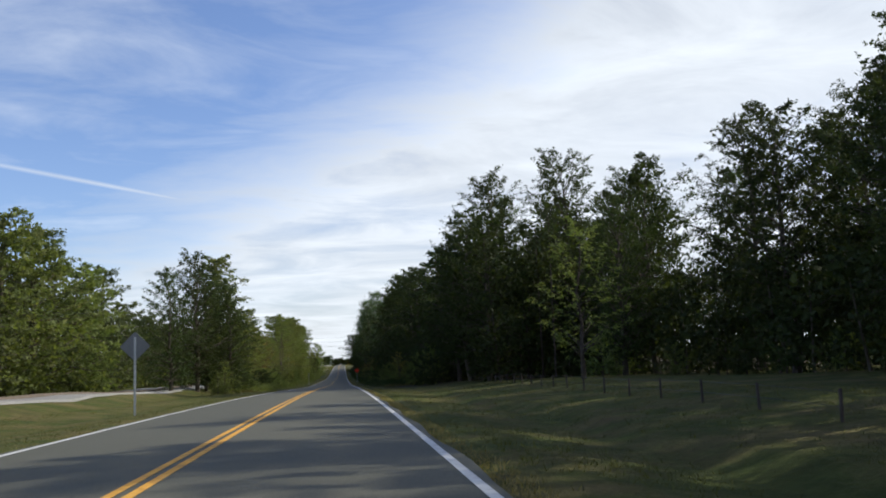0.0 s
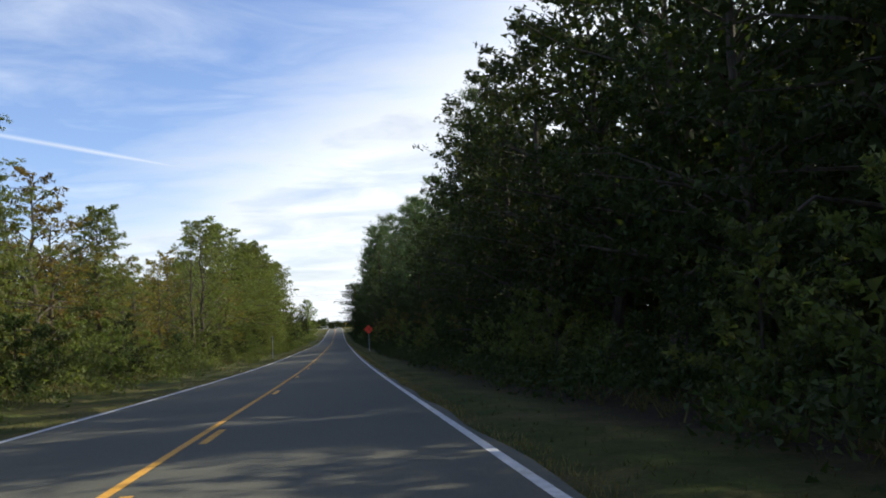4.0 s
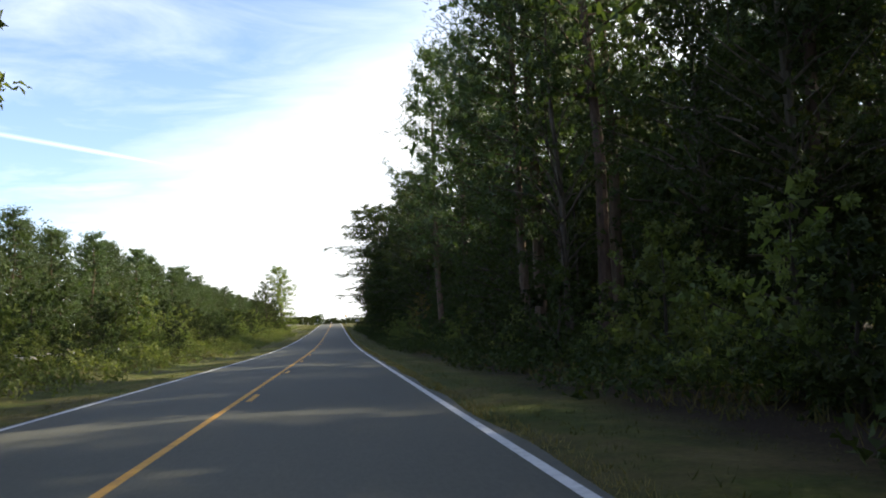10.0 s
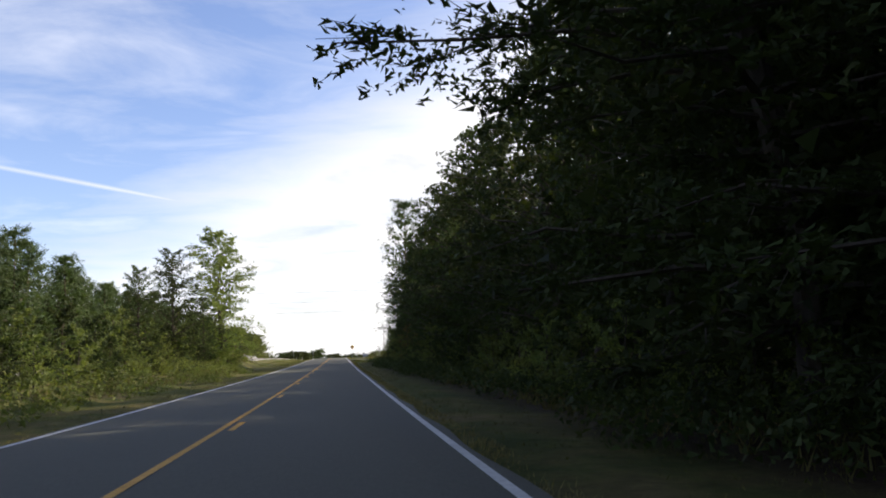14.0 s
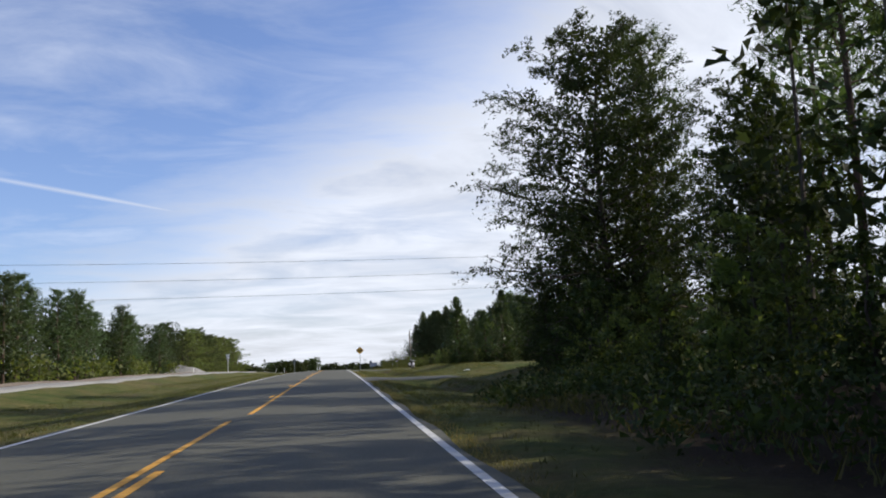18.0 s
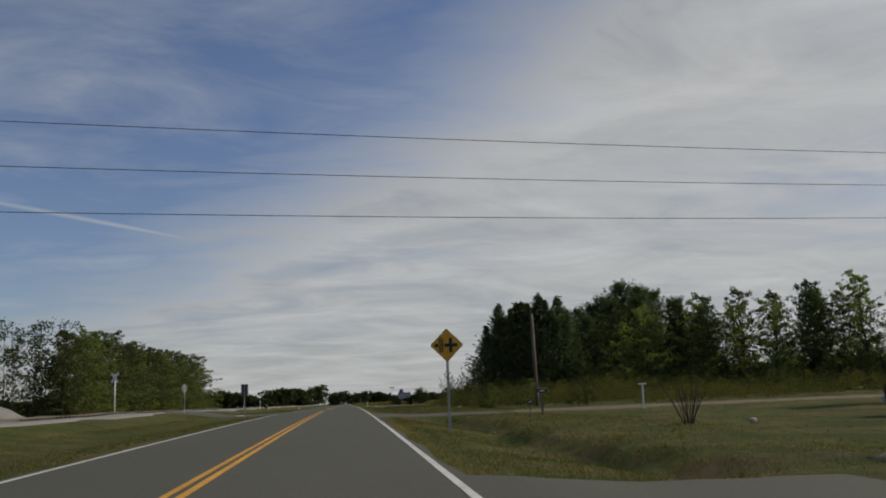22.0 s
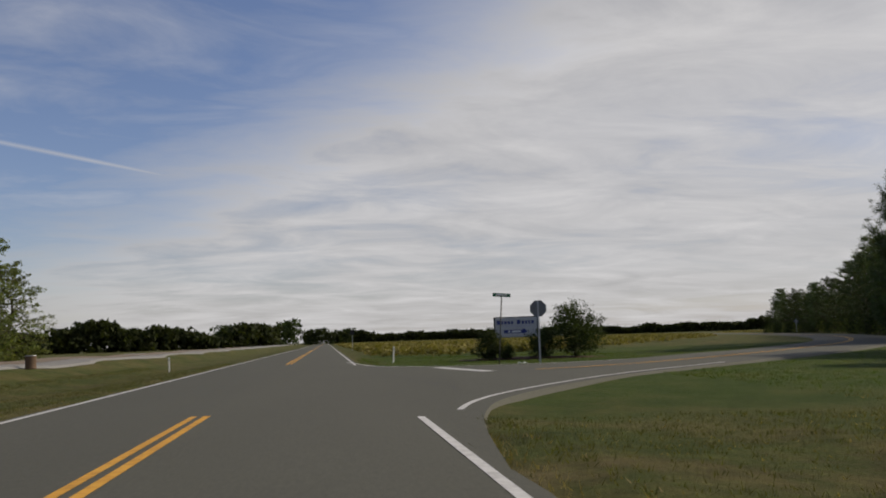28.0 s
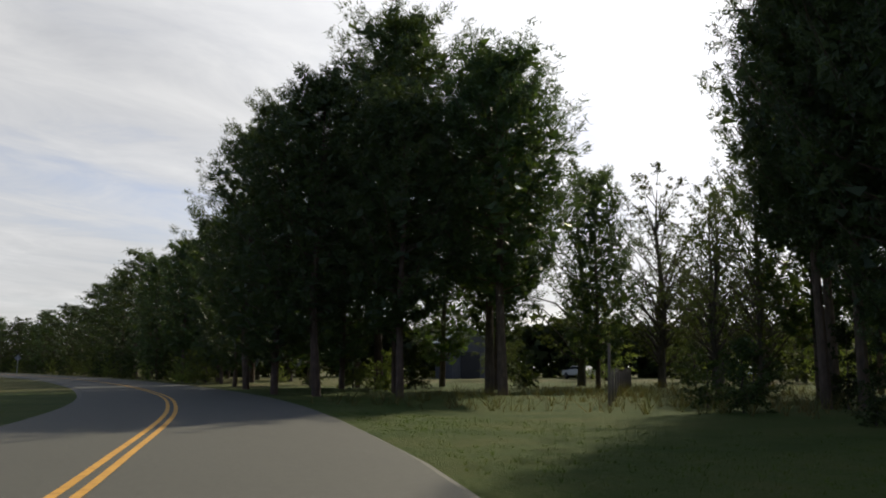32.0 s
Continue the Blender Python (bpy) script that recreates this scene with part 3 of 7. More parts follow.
def make_side_road():
    c = SIDE_LINE
    tail = c[c[:, 0] > 26]
    near = spline([(3.2, 690.0), (4.0, 696.0), (5.4, 700.4), (8.6, 705.4), (11.5, 708.9), (15.4, 712.7), (19.2, 716.2), (23.3, 720.1)], 1.0)
    far = spline([(3.2, 733.0), (3.9, 727.0), (4.7, 723.4), (7.2, 720.7), (11.3, 720.2), (14.8, 721.5), (18.3, 724.5), (22.9, 729.3)], 1.0)
    a = np.concatenate([resample(far, 34), resample(offset_line(tail, -2.9), 90)])
    b = np.concatenate([resample(near, 34), resample(offset_line(tail, 3.45), 90)])
    side = sheet("side_road", offset_line(a, -0.2), offset_line(b, 0.45), ASPHALT, "grey asphalt side road that bends away from the junction", "road", side_z)
    s = np.concatenate([[0], np.cumsum(np.linalg.norm(np.diff(c, axis=0), axis=1))])
    k = s > 5.5
    for u, v in ((-0.17, -0.06), (0.06, 0.17)):
        strip("centre_line", c[k], u, v, 0.008, YELLOW_LINE, "yellow painted centre line", side, zf=side_z)
    strip("edge_line", near[(near[:, 0] > 4.1) & (near[:, 0] < 17.2)], -0.07, 0.05, 0.008, WHITE_LINE, "white painted edge line", side, zf=lambda x, y: np.maximum(side_z(x, y), crown(x, y) * (np.abs(x) < 4) + side_z(x, y) * (np.abs(x) >= 4)))
    strip("edge_line", far[(far[:, 0] < 16)], -0.07, 0.07, 0.014, WHITE_LINE, "white painted edge line", side, zf=lambda x, y: np.where(np.abs(x) < 4.0, crown(x, y), side_z(x, y)))
    bar = np.array([(6.7, 719.6), (7.0, 717.5), (7.4, 715.4), (7.75, 713.4)])
    strip("stop_bar", bar, -0.25, 0.25, 0.008, WHITE_LINE, "worn white painted stop bar", side, zf=side_z)
    tar = plain("black_tar", (0.045, 0.043, 0.04), 0.7)
    rng = np.random.default_rng(3)
    for p0, p1 in (((4.2, 713.5), (5.2, 703.5)), ((9.0, 712.0), (13.5, 715.6)), ((16.0, 716.2), (21.5, 722.0))):
        q = np.linspace(p0, p1, 16) + rng.normal(size=(16, 2)) * 0.10
        strip("crack", q, -0.02, 0.02, 0.006, tar, "dark sealed crack", side, zf=side_z)


    for y in (614.5, 615.2, 615.9):
        strip("tyre_mark", np.array([(1.25, y), (1.7, y)]), -0.04, 0.04, 0.005, tar, "short dark mark across the lane", ROAD, zf=crown)


make_side_road()


def lane_z(x, y):
    return gz(x, y) + 0.06


def make_left_lane():
    south = spline([(-3.58, 627.6), (-4.5, 630.4), (-6.2, 632.4), (-8.8, 634.4), (-14.0, 639.4), (-20.0, 645.2), (-32.0, 656.6), (-62.0, 681.4)], 1.0)
    north = spline([(-3.58, 650.0), (-4.2, 647.2), (-5.3, 645.6), (-7.0, 645.4), (-16.0, 652.6), (-28.0, 662.6), (-58.0, 686.6)], 1.0)
    lane = sheet("left_lane", resample(south, 80), resample(north, 80), ASPHALT, "grey asphalt lane that crosses the railway", "road", lambda x, y: np.where(x > -4.4, profile(y) - 0.082, gz(x, y) + 0.035), edge=0.8)
    bar = np.array([(-6.95, 634.9), (-7.1, 636.2), (-7.2, 637.6), (-7.3, 639.0)])
    strip("stop_bar", bar, -0.36, 0.36, -0.006, WHITE_LINE, "white painted stop bar", lane, zf=lane_z)


make_left_lane()


def make_drives():
    def zf(x, y):
        return np.where(np.asarray(x) < 4.6, profile(y) - 0.082, gz(x, y) + 0.03)
    for y0, y1, x1, wide in ((507.8, 513.2, 9.0, 1.6), (561.3, 568.8, 8.5, 1.6), (606.6, 611.6, 10.8, 6.2)):
        xs = np.linspace(3.58, x1, 14)
        fl = 1.6 * np.exp(-(xs - 3.68) / 1.5)
        sheet("driveway_apron", np.column_stack([xs, y1 + wide * np.exp(-(xs - 3.68) / (1.5 if wide < 2 else 2.2)) + 0.06 * np.sin(xs * 5)]), np.column_stack([xs, y0 - fl]), ASPHALT, "cracked grey asphalt apron of a driveway", "driveway", zf)
    xs = np.linspace(8.2, 44, 18)
    sheet("dirt_yard", np.column_stack([xs, 569 + 12 * (1 - np.exp(-(xs - 8.2) / 9)) + 0.6 * np.sin(xs)]), np.column_stack([xs, 561.5 + 5.0 * smooth(9, 22, xs) + 0.5 * np.sin(xs * 1.3)]), DIRT, "bare brown dirt yard and drive", "dirt", lambda x, y: gz(x, y) - 0.03 + 0.08 * smooth(8.5, 12.5, x), edge=1.0)
    xs = np.linspace(10.5, 60, 22)
    sheet("dirt_drive", np.column_stack([xs, 612.6 + 0.4 * np.sin(xs)]), np.column_stack([xs, 607.0 + 0.6 * np.sin(xs * 0.7)]), DIRT, "bare brown dirt drive across the grass", "dirt", lambda x, y: gz(x, y) - 0.03 + 0.08 * smooth(11, 14, x), edge=1.0)


make_drives()

# railway on the left
RAIL = np.column_stack([np.full(434, -17.5), np.linspace(-100, 1200, 434)])
wave = 0.35 * np.sin(RAIL[:, 1] * 0.23) + 0.2 * np.sin(RAIL[:, 1] * 0.71)
sheet("railway_bed", RAIL + np.column_stack([-4.6 + wave, 0 * wave]), RAIL + np.column_stack([3.7 + wave[::-1], 0 * wave]), BALLAST, "pale gravel bed of a railway beside the road", "railway", gz, 0.05)


def make_track():
    rust = plain("rusty_rail", (0.17, 0.14, 0.115), 0.6, 0.5)
    tie = material("tie_wood", [(0.06, 0.05, 0.04), (0.11, 0.09, 0.075)], scale=3, rough=0.9, vary=0.3)
    track = thing("railway_track", Matrix.Identity(4), "single railway track with rusty rails on wooden ties", "railway track")
    ys = np.linspace(-60, 900, 320)
    for x in (-18.25, -16.81):
        z = gz(np.full(len(ys), x), ys) + 0.07
        prof = [(-0.035, 0.0), (0.035, 0.0), (0.035, 0.13), (-0.035, 0.13)]
        v = [(x + a, y, zz + b) for y, zz in zip(ys, z) for a, b in prof]
        f = [(4 * i + k, 4 * i + (k + 1) % 4, 4 * i + 4 + (k + 1) % 4, 4 * i + 4 + k) for i in range(len(ys) - 1) for k in range(4)]
        part("rail", mesh_of("rail", v, f, rust), None, track)
    me = bpy.data.meshes.new("tie")
    bm = bx((0, 0, 0.05), (2.6, 0.23, 0.17), bevel=0.015)
    bm.to_mesh(me)
    bm.free()
    me.materials.append(tie)
    for i in range(130):
        y = 612 + 0.9 * i
        o = new("tie", me)
        o.parent = track
        o.location = (-17.53, y, float(gz(-17.53, y)) + 0.0)


make_track()

# ---- plants ----
RNG = np.random.default_rng(7)


def unit(rng, n):
    a = rng.normal(size=(n, 3))
    return a / np.linalg.norm(a, axis=1)[:, None]


def blades(c, u, v):
    """Pointed leaves: one triangle each, round centres c, along u, as wide as v."""
    n = len(c)
    p = np.stack([c - u - v, c - u * 0.6 + v, c + u], 1).reshape(-1, 3)
    return p, np.arange(3 * n).reshape(n, 3)


def leaf_clumps(rng, centres, radius, per, size, flat=0.8, narrow=0.5):
    """Sprays of leaves round the clump centres."""
    n = len(centres) * per
    r = np.repeat(radius, per) if np.ndim(radius) else np.full(n, radius)
    c = np.repeat(centres, per, 0) + unit(rng, n) * (r * rng.random(n) ** 0.45)[:, None] * np.array([1, 1, flat])
    s = size * (0.6 + 0.8 * rng.random(n))
    a = unit(rng, n)
    b = np.cross(a, unit(rng, n))
    b /= np.linalg.norm(b, axis=1)[:, None] + 1e-9
    return blades(c, a * s[:, None], b * (s * narrow)[:, None])


def join(*vf):
    vs, fs, k = [], [], 0
    for v, f in vf:
        vs.append(np.asarray(v, float))
        fs += [tuple(int(i) + k for i in q) for q in f]
        k += len(v)
    return np.concatenate(vs), fs


def crown_centres(rng, n, base, top, width, lobes=9, spread=0.62, flat=0.8, skin=0.45):
    """Clump centres on the skins of several overlapping lobes that make an uneven crown."""
    hgt = top - base
    cs, rs = [], []
    for i in range(lobes):
        u = (i + 0.5 + 0.5 * (rng.random() - 0.5)) / lobes
        z = base + hgt * (0.12 + 0.76 * u)
        env = width * (math.sin(math.pi * (0.18 + 0.72 * u)) ** 0.8)
        a = 2.4 * i + rng.random() * 1.2
        r = width * spread * (0.55 + 0.45 * rng.random()) * (1.0 if u < 0.8 else 0.75)
        d = max(0.0, env - r * 0.75)
        cs.append((math.cos(a) * d, math.sin(a) * d, z))
        rs.append(r)
    cs, rs = np.array(cs), np.array(rs)
    k = rng.choice(lobes, n, p=rs ** 2 / (rs ** 2).sum())
    p = cs[k] + unit(rng, n) * (rs[k] * (skin + (1.05 - skin) * rng.random(n) ** 0.6))[:, None] * np.array([1, 1, flat])
    p[:, 2] = np.clip(p[:, 2], base + 0.02 * hgt * rng.random(n), top)
    return p


def limbs(rng, centres, h, trunk_r, count, axis, start=0.3):
    """Limbs from the trunk to some of the clumps."""
    data = []
    for c in centres[rng.choice(len(centres), min(count, len(centres)), replace=False)]:
        z0 = max(0.12 * h, min(c[2] * 0.75, h * start + 0.45 * rng.random() * c[2]))
        p0 = np.array([np.interp(z0, axis[:, 2], axis[:, 0]), np.interp(z0, axis[:, 2], axis[:, 1]), z0])
        mid = (p0 + c) / 2 + np.array([0, 0, -0.04 * h]) + rng.normal(size=3) * 0.15
        r0 = trunk_r * 0.4
        data.append(tube_data([p0, mid, c], [r0, r0 * 0.6, r0 * 0.15], 3))
    return data


def tree_meshes(kind, seed, h, w, clumps, per, leaf, mat, base=0.3, narrow=0.5, trunk_r=None, clump_r=0.8, n_limbs=12, bark=None, lean=(0, 0), lobes=9, spread=0.62, start=0.3, fill=0, sides=7):
    rng = np.random.default_rng(seed)
    r0 = trunk_r or 0.011 * h + 0.03
    cs = crown_centres(rng, clumps, base * h, h * 0.96, w, lobes, spread)
    cs[:, 0] += lean[0] * cs[:, 2] / h
    cs[:, 1] += lean[1] * cs[:, 2] / h
    kinks = rng.normal(size=(5, 2)) * 0.012 * h
    zs = np.linspace(-0.2, h * 0.85, 6)
    pts = [(lean[0] * z / h + (kinks[i - 1][0] if i else 0), lean[1] * z / h + (kinks[i - 1][1] if i else 0), z) for i, z in enumerate(zs)]
    trunk = tube_data(pts, [r0 * 1.35, r0, r0 * 0.85, r0 * 0.62, r0 * 0.4, r0 * 0.1], sides)
    v, f = join(trunk, *limbs(rng, cs, h, r0, n_limbs, np.array(pts), start))
    t = mesh_of(kind + "_trunk", v, f, bark or BARK)
    v, f = leaf_clumps(rng, cs, clump_r * (0.6 + 0.8 * rng.random(len(cs))), per, leaf, narrow=narrow)
    if fill:
        inner = cs[rng.choice(len(cs), fill)]
        axis = np.array([lean[0] / h, lean[1] / h]) * inner[:, 2:]
        inner[:, :2] = axis + (inner[:, :2] - axis) * (0.25 + 0.5 * rng.random((fill, 1)))
        inner[:, 2] = base * h + (inner[:, 2] - base * h) * 0.9
        v, f = join((v, f), leaf_clumps(rng, inner, clump_r * 0.8, 1, leaf * 1.6, narrow=0.8))
    return t, mesh_of(kind + "_crown", v, f, mat)


def axis_at(pts, z):
    p = np.array(pts)
    return np.column_stack([np.interp(z, p[:, 2], p[:, 0]), np.interp(z, p[:, 2], p[:, 1]), z])


def spread_leaves(rng, at, along, size, narrow, hang=0.0):
    """One pointed leaf at each place, turned roughly along its twig."""
    n = len(at)
    d = along * 0.5 + unit(rng, n) - np.array([0, 0, hang])
    d /= np.linalg.norm(d, axis=1)[:, None] + 1e-9
    b = np.cross(d, unit(rng, n))
    b /= np.linalg.norm(b, axis=1)[:, None] + 1e-9
    ln = size * (0.6 + 0.8 * rng.random(n))
    return blades(at, d * ln[:, None], b * (ln * narrow)[:, None])


def branch_tree(kind, seed, h, w, base, branches, twigs, per, leaf, mat, rise=0.55, droop=0.12, narrow=0.5, shape=0.75, puff=0.2, fill=0, trunk_r=None, bark=None, lean=(0, 0), twig_wood=0, bare=0.0, fork=0.0):
    """A broadleaf tree: limbs from the trunk, twigs along the limbs, leaves along the twigs."""
    rng = np.random.default_rng(seed)
    r0 = trunk_r or 0.011 * h + 0.03
    kinks = rng.normal(size=(5, 2)) * 0.010 * h
    pts = [(lean[0] * z / h + (kinks[i - 1][0] if i else 0), lean[1] * z / h + (kinks[i - 1][1] if i else 0), z) for i, z in enumerate(np.linspace(-0.25, h * 0.86, 6))]
    wood = [tube_data(pts, [r0 * 1.4, r0, r0 * 0.85, r0 * 0.62, r0 * 0.4, r0 * 0.1], 7)]
    u = (np.arange(branches) + rng.random(branches)) / branches
    a = 2.4 * np.arange(branches) + 0.9 * rng.random(branches)
    env = w * np.maximum(0.14, np.sin(math.pi * (0.15 + 0.80 * u)) ** shape) * (0.85 + 0.3 * np.sin(a * 1.5 + seed) * np.sin(u * 9 + seed))
    ln = env * (0.70 + 0.45 * rng.random(branches))
    up = rise * ln * (0.35 + 1.2 * u)
    z1 = h * (base + (0.98 - base) * u)
    z0 = np.maximum(0.07 * h + 0.3, z1 - up - fork * h * rng.random(branches))
    p0 = axis_at(pts, z0)
    out = np.column_stack([np.cos(a), np.sin(a), np.zeros(branches)])
    side = np.column_stack([-np.sin(a), np.cos(a), np.zeros(branches)])
    rs = (z1 - z0)[:, None] * np.array([0, 0, 1.0])

    def on_limb(i, t):
        t = t[:, None]
        return p0[i] + out[i] * (ln[i][:, None] * t) + rs[i] * t ** 0.85 + np.array([0, 0, -1.0]) * droop * ln[i][:, None] * t * t + axis_at(pts, z1[i]) * [1, 1, 0] * t - axis_at(pts, z0[i]) * [1, 1, 0] * t

    for i in range(branches):
        k = np.full(4, i)
        q = on_limb(k, np.array([0, 0.35, 0.7, 1.0]))
        q[1:3] += rng.normal(size=(2, 3)) * 0.05 * ln[i]
        rb = r0 * (0.42 - 0.27 * u[i])
        wood.append(tube_data(q, [rb, rb * 0.7, rb * 0.42, rb * 0.15], 4))
    # twigs
    n = branches * twigs
    i = np.repeat(np.arange(branches), twigs)
    t = 0.22 + 0.80 * rng.random(n) ** 0.75
    b = on_limb(i, t)
    d = out[i] * (0.35 + 0.6 * rng.random((n, 1))) + side[i] * rng.normal(size=(n, 1)) * 0.75 + np.column_stack([np.zeros((n, 2)), 0.32 * rng.normal(size=n) + 0.22 * u[i] - droop * 1.2])
    d /= np.linalg.norm(d, axis=1)[:, None]
    tl = (0.20 * ln[i] + 0.03 * h) * (1.2 - 0.55 * t) * (0.5 + 0.9 * rng.random(n))
    for j in range(min(twig_wood, n)):
        k = int(j * n / max(1, twig_wood))
        rb = max(0.008, r0 * 0.07)
        wood.append(tube_data([b[k], b[k] + d[k] * tl[k]], [rb, rb * 0.35], 3))
    keep = rng.random(n) >= bare
    b, d, tl = b[keep], d[keep], tl[keep]
    m = len(b) * per
    sx = rng.random(m) ** 0.8
    at = np.repeat(b, per, 0) + np.repeat(d, per, 0) * (np.repeat(tl, per) * sx * 1.05)[:, None]
    at += unit(rng, m) * (puff * (1.15 - 0.8 * sx) * rng.random(m) ** 0.5)[:, None] - np.column_stack([np.zeros((m, 2)), droop * 0.5 * sx * np.repeat(tl, per)])
    v, f = spread_leaves(rng, at, np.repeat(d, per, 0), leaf, narrow, droop)
    if fill:
        k = rng.integers(0, branches, fill)
        c = on_limb(k, 0.1 + 0.5 * rng.random(fill)) + np.clip(rng.normal(size=(fill, 3)), -1.5, 1.5) * 0.03 * h
        c[:, 2] = np.clip(c[:, 2], 0.05, h * 0.93)
        v2, f2 = spread_leaves(rng, c, unit(rng, fill), leaf * 1.55, 0.75)
        f = np.concatenate([f, f2 + len(v)])
        v = np.concatenate([v, v2])
    wv, wf = join(*wood)
    return mesh_of(kind + "_trunk", wv, wf, bark or BARK), mesh_of(kind + "_crown", v, f, mat)


def whorl_tree(seed, h, w, base, whorls, per_whorl, puffs, needles, length, wide, mat, profile_of, up=0.35, turn=0.3, puff=0.28, side_n=0.28, stiff=0.8, trunk_r=None, from_t=0.42, fill=0, droop=0.0, leader=8):
    """A conifer: whorls of limbs with upturned ends, each carrying puffs of needles."""
    rng = np.random.default_rng(seed)
    r0 = trunk_r or 0.0072 * h + 0.03
    bend = rng.normal(size=(3, 2)) * 0.008 * h
    pts = [(0, 0, -0.25), (bend[0][0], bend[0][1], 0.3 * h), (bend[1][0], bend[1][1], 0.65 * h), (bend[2][0] * 0.5, bend[2][1] * 0.5, h)]
    wood = [tube_data(pts, [r0 * 1.3, r0 * 0.95, r0 * 0.6, 0.02], 8)]
    n = whorls * per_whorl
    u = np.clip((np.repeat(np.arange(whorls), per_whorl) + 0.35 * rng.normal(size=n) + 0.5) / whorls, 0, 1)
    a = np.repeat(rng.random(whorls) * 6.28, per_whorl) + 6.2832 * (np.tile(np.arange(per_whorl), whorls) + 0.5 * rng.random(n)) / per_whorl
    ln = w * np.array([profile_of(q) for q in u]) * (0.62 + 0.55 * rng.random(n))
    z0 = h * (base + (0.985 - base) * u)
    p0 = axis_at(pts, z0)
    out = np.column_stack([np.cos(a), np.sin(a), np.zeros(n)])
    side = np.column_stack([-np.sin(a), np.cos(a), np.zeros(n)])
    upw = up * (0.55 + 0.9 * u)

    def on_limb(i, t):
        l = ln[i]
        return p0[i] + out[i] * (l * t * (1 - 0.15 * t))[:, None] + np.array([0, 0, 1.0]) * (l * (upw[i] * t - droop * t + turn * t ** 3))[:, None]

    for i in range(n):
        q = on_limb(np.full(3, i), np.array([0, 0.5, 1.0]))
        rb = max(0.012, r0 * (0.30 - 0.2 * u[i]))
        wood.append(tube_data(q, [rb, rb * 0.6, rb * 0.2], 3))
    m = n * puffs
    i = np.repeat(np.arange(n), puffs)
    t = from_t + (1.02 - from_t) * (np.tile(np.arange(puffs), n) + 0.7 * rng.random(m)) / puffs
    off = rng.normal(size=m) * side_n * (1.15 - 0.7 * t) * ln[i]
    c = on_limb(i, t) + side[i] * off[:, None] + np.column_stack([np.zeros((m, 2)), 0.25 * np.abs(off)]) + rng.normal(size=(m, 3)) * 0.05 * puff
    d = out[i] * 0.7 + side[i] * np.sign(off)[:, None] * 0.3 + np.array([0, 0, 1.0]) * (upw[i] + 2.0 * turn * t * t)[:, None]
    top = np.column_stack([np.zeros((leader, 2)), h * (1 - 0.075 * np.arange(leader) / leader)])
    top[:, :2] += axis_at(pts, np.minimum(top[:, 2], h))[:, :2]
    c, d = np.concatenate([c, top]), np.concatenate([d, np.tile([0, 0, 1.0], (leader, 1))])
    d /= np.linalg.norm(d, axis=1)[:, None]
    k = len(c) * needles
    nd_ = np.repeat(d, needles, 0) * stiff + unit(rng, k)
    nd_ /= np.linalg.norm(nd_, axis=1)[:, None] + 1e-9
    nl = length * (0.65 + 0.6 * rng.random(k))
    at = np.repeat(c, needles, 0) + unit(rng, k) * (puff * rng.random(k) ** 0.6)[:, None] + nd_ * (nl * 0.5)[:, None]
    b = np.cross(nd_, unit(rng, k))
    b /= np.linalg.norm(b, axis=1)[:, None] + 1e-9
    v, f = blades(at, nd_ * (nl * 0.6)[:, None], b * wide)
    if fill:
        j = rng.integers(0, n, fill)
        q = on_limb(j, 0.15 + 0.65 * rng.random(fill)) + rng.normal(size=(fill, 3)) * 0.03 * w
        v2, f2 = spread_leaves(rng, q, unit(rng, fill), length * 1.3, 0.5)
        f = np.concatenate([f, f2 + len(v)])
        v = np.concatenate([v, v2])
    return join(*wood), (v, f)


def conifer(kind, mat, bark, *args, **kw):
    (wv, wf), (v, f) = whorl_tree(*args, mat, **kw)
    return mesh_of(kind + "_trunk", wv, wf, bark), mesh_of(kind + "_crown", v, f, mat)


def rounded_crown(u):
    return min(1.0, 0.42 + 2.4 * u) * (1.04 - u) ** 0.42


def cone_crown(u):
    return (1.02 - u) ** 0.9


def spire_crown(u):
    return 1.1 * (1.0 - u) ** 1.1 + 0.02


def cedar_meshes(seed, h, w):
    """A cedar: a main spire with several lesser leaders round it."""
    rng = np.random.default_rng(seed)
    wood, crown = [], []
    for k in range(8):
        hh = h * (1.0 if k == 0 else 0.60 + 0.36 * rng.random())
        r, a = (0.0 if k == 0 else w * (0.22 + 0.22 * rng.random())), 1.05 * k + 0.5 * rng.random()
        off = np.array([math.cos(a) * r, math.sin(a) * r, 0])
        (wv, wf), (v, f) = whorl_tree(seed * 10 + k, hh, w * (1.25 if k == 0 else 0.8), 0.01, 24 if k == 0 else 20, 7 if k == 0 else 6, 5, 10, 0.17, 0.034, CEDAR, spire_crown, up=0.75, turn=0.35, puff=0.16, side_n=0.2, stiff=1.3, trunk_r=0.12 if k == 0 else 0.05, from_t=0.3, fill=500 if k == 0 else 160, leader=16)
        wood.append((np.asarray(wv) + off, wf))
        crown.append((v + off, f))
    wv, wf = join(*wood)
    v, f = join(*crown)
    return mesh_of("cedar_trunk", wv, wf, PINE_BARK), mesh_of("cedar_crown", v, f, CEDAR)


# gaps shaped for sun streaks on the road; trees in them are kept low
SUN_GAPS = [(90.5, 92), (102.5, 108.5), (169, 170.5), (197.5, 199), (225, 226.5), (241.5, 243), (244.8, 247), (249.8, 251.2), (257, 259.2), (265.5, 267.2), (291.5, 293), (309, 311), (325.5, 327), (344, 346.5), (425.5, 433)]


def sun_cap(x, y, h):
    """Height of a tree of the wood, capped below the sun's rays at a gap."""
    if 8 < x < 27 and any(p - 1.7 < y - 0.176 * x < q + 1.7 for p, q in SUN_GAPS):
        return min(h, max(1.5, 0.645 * x - 0.6))
    return h


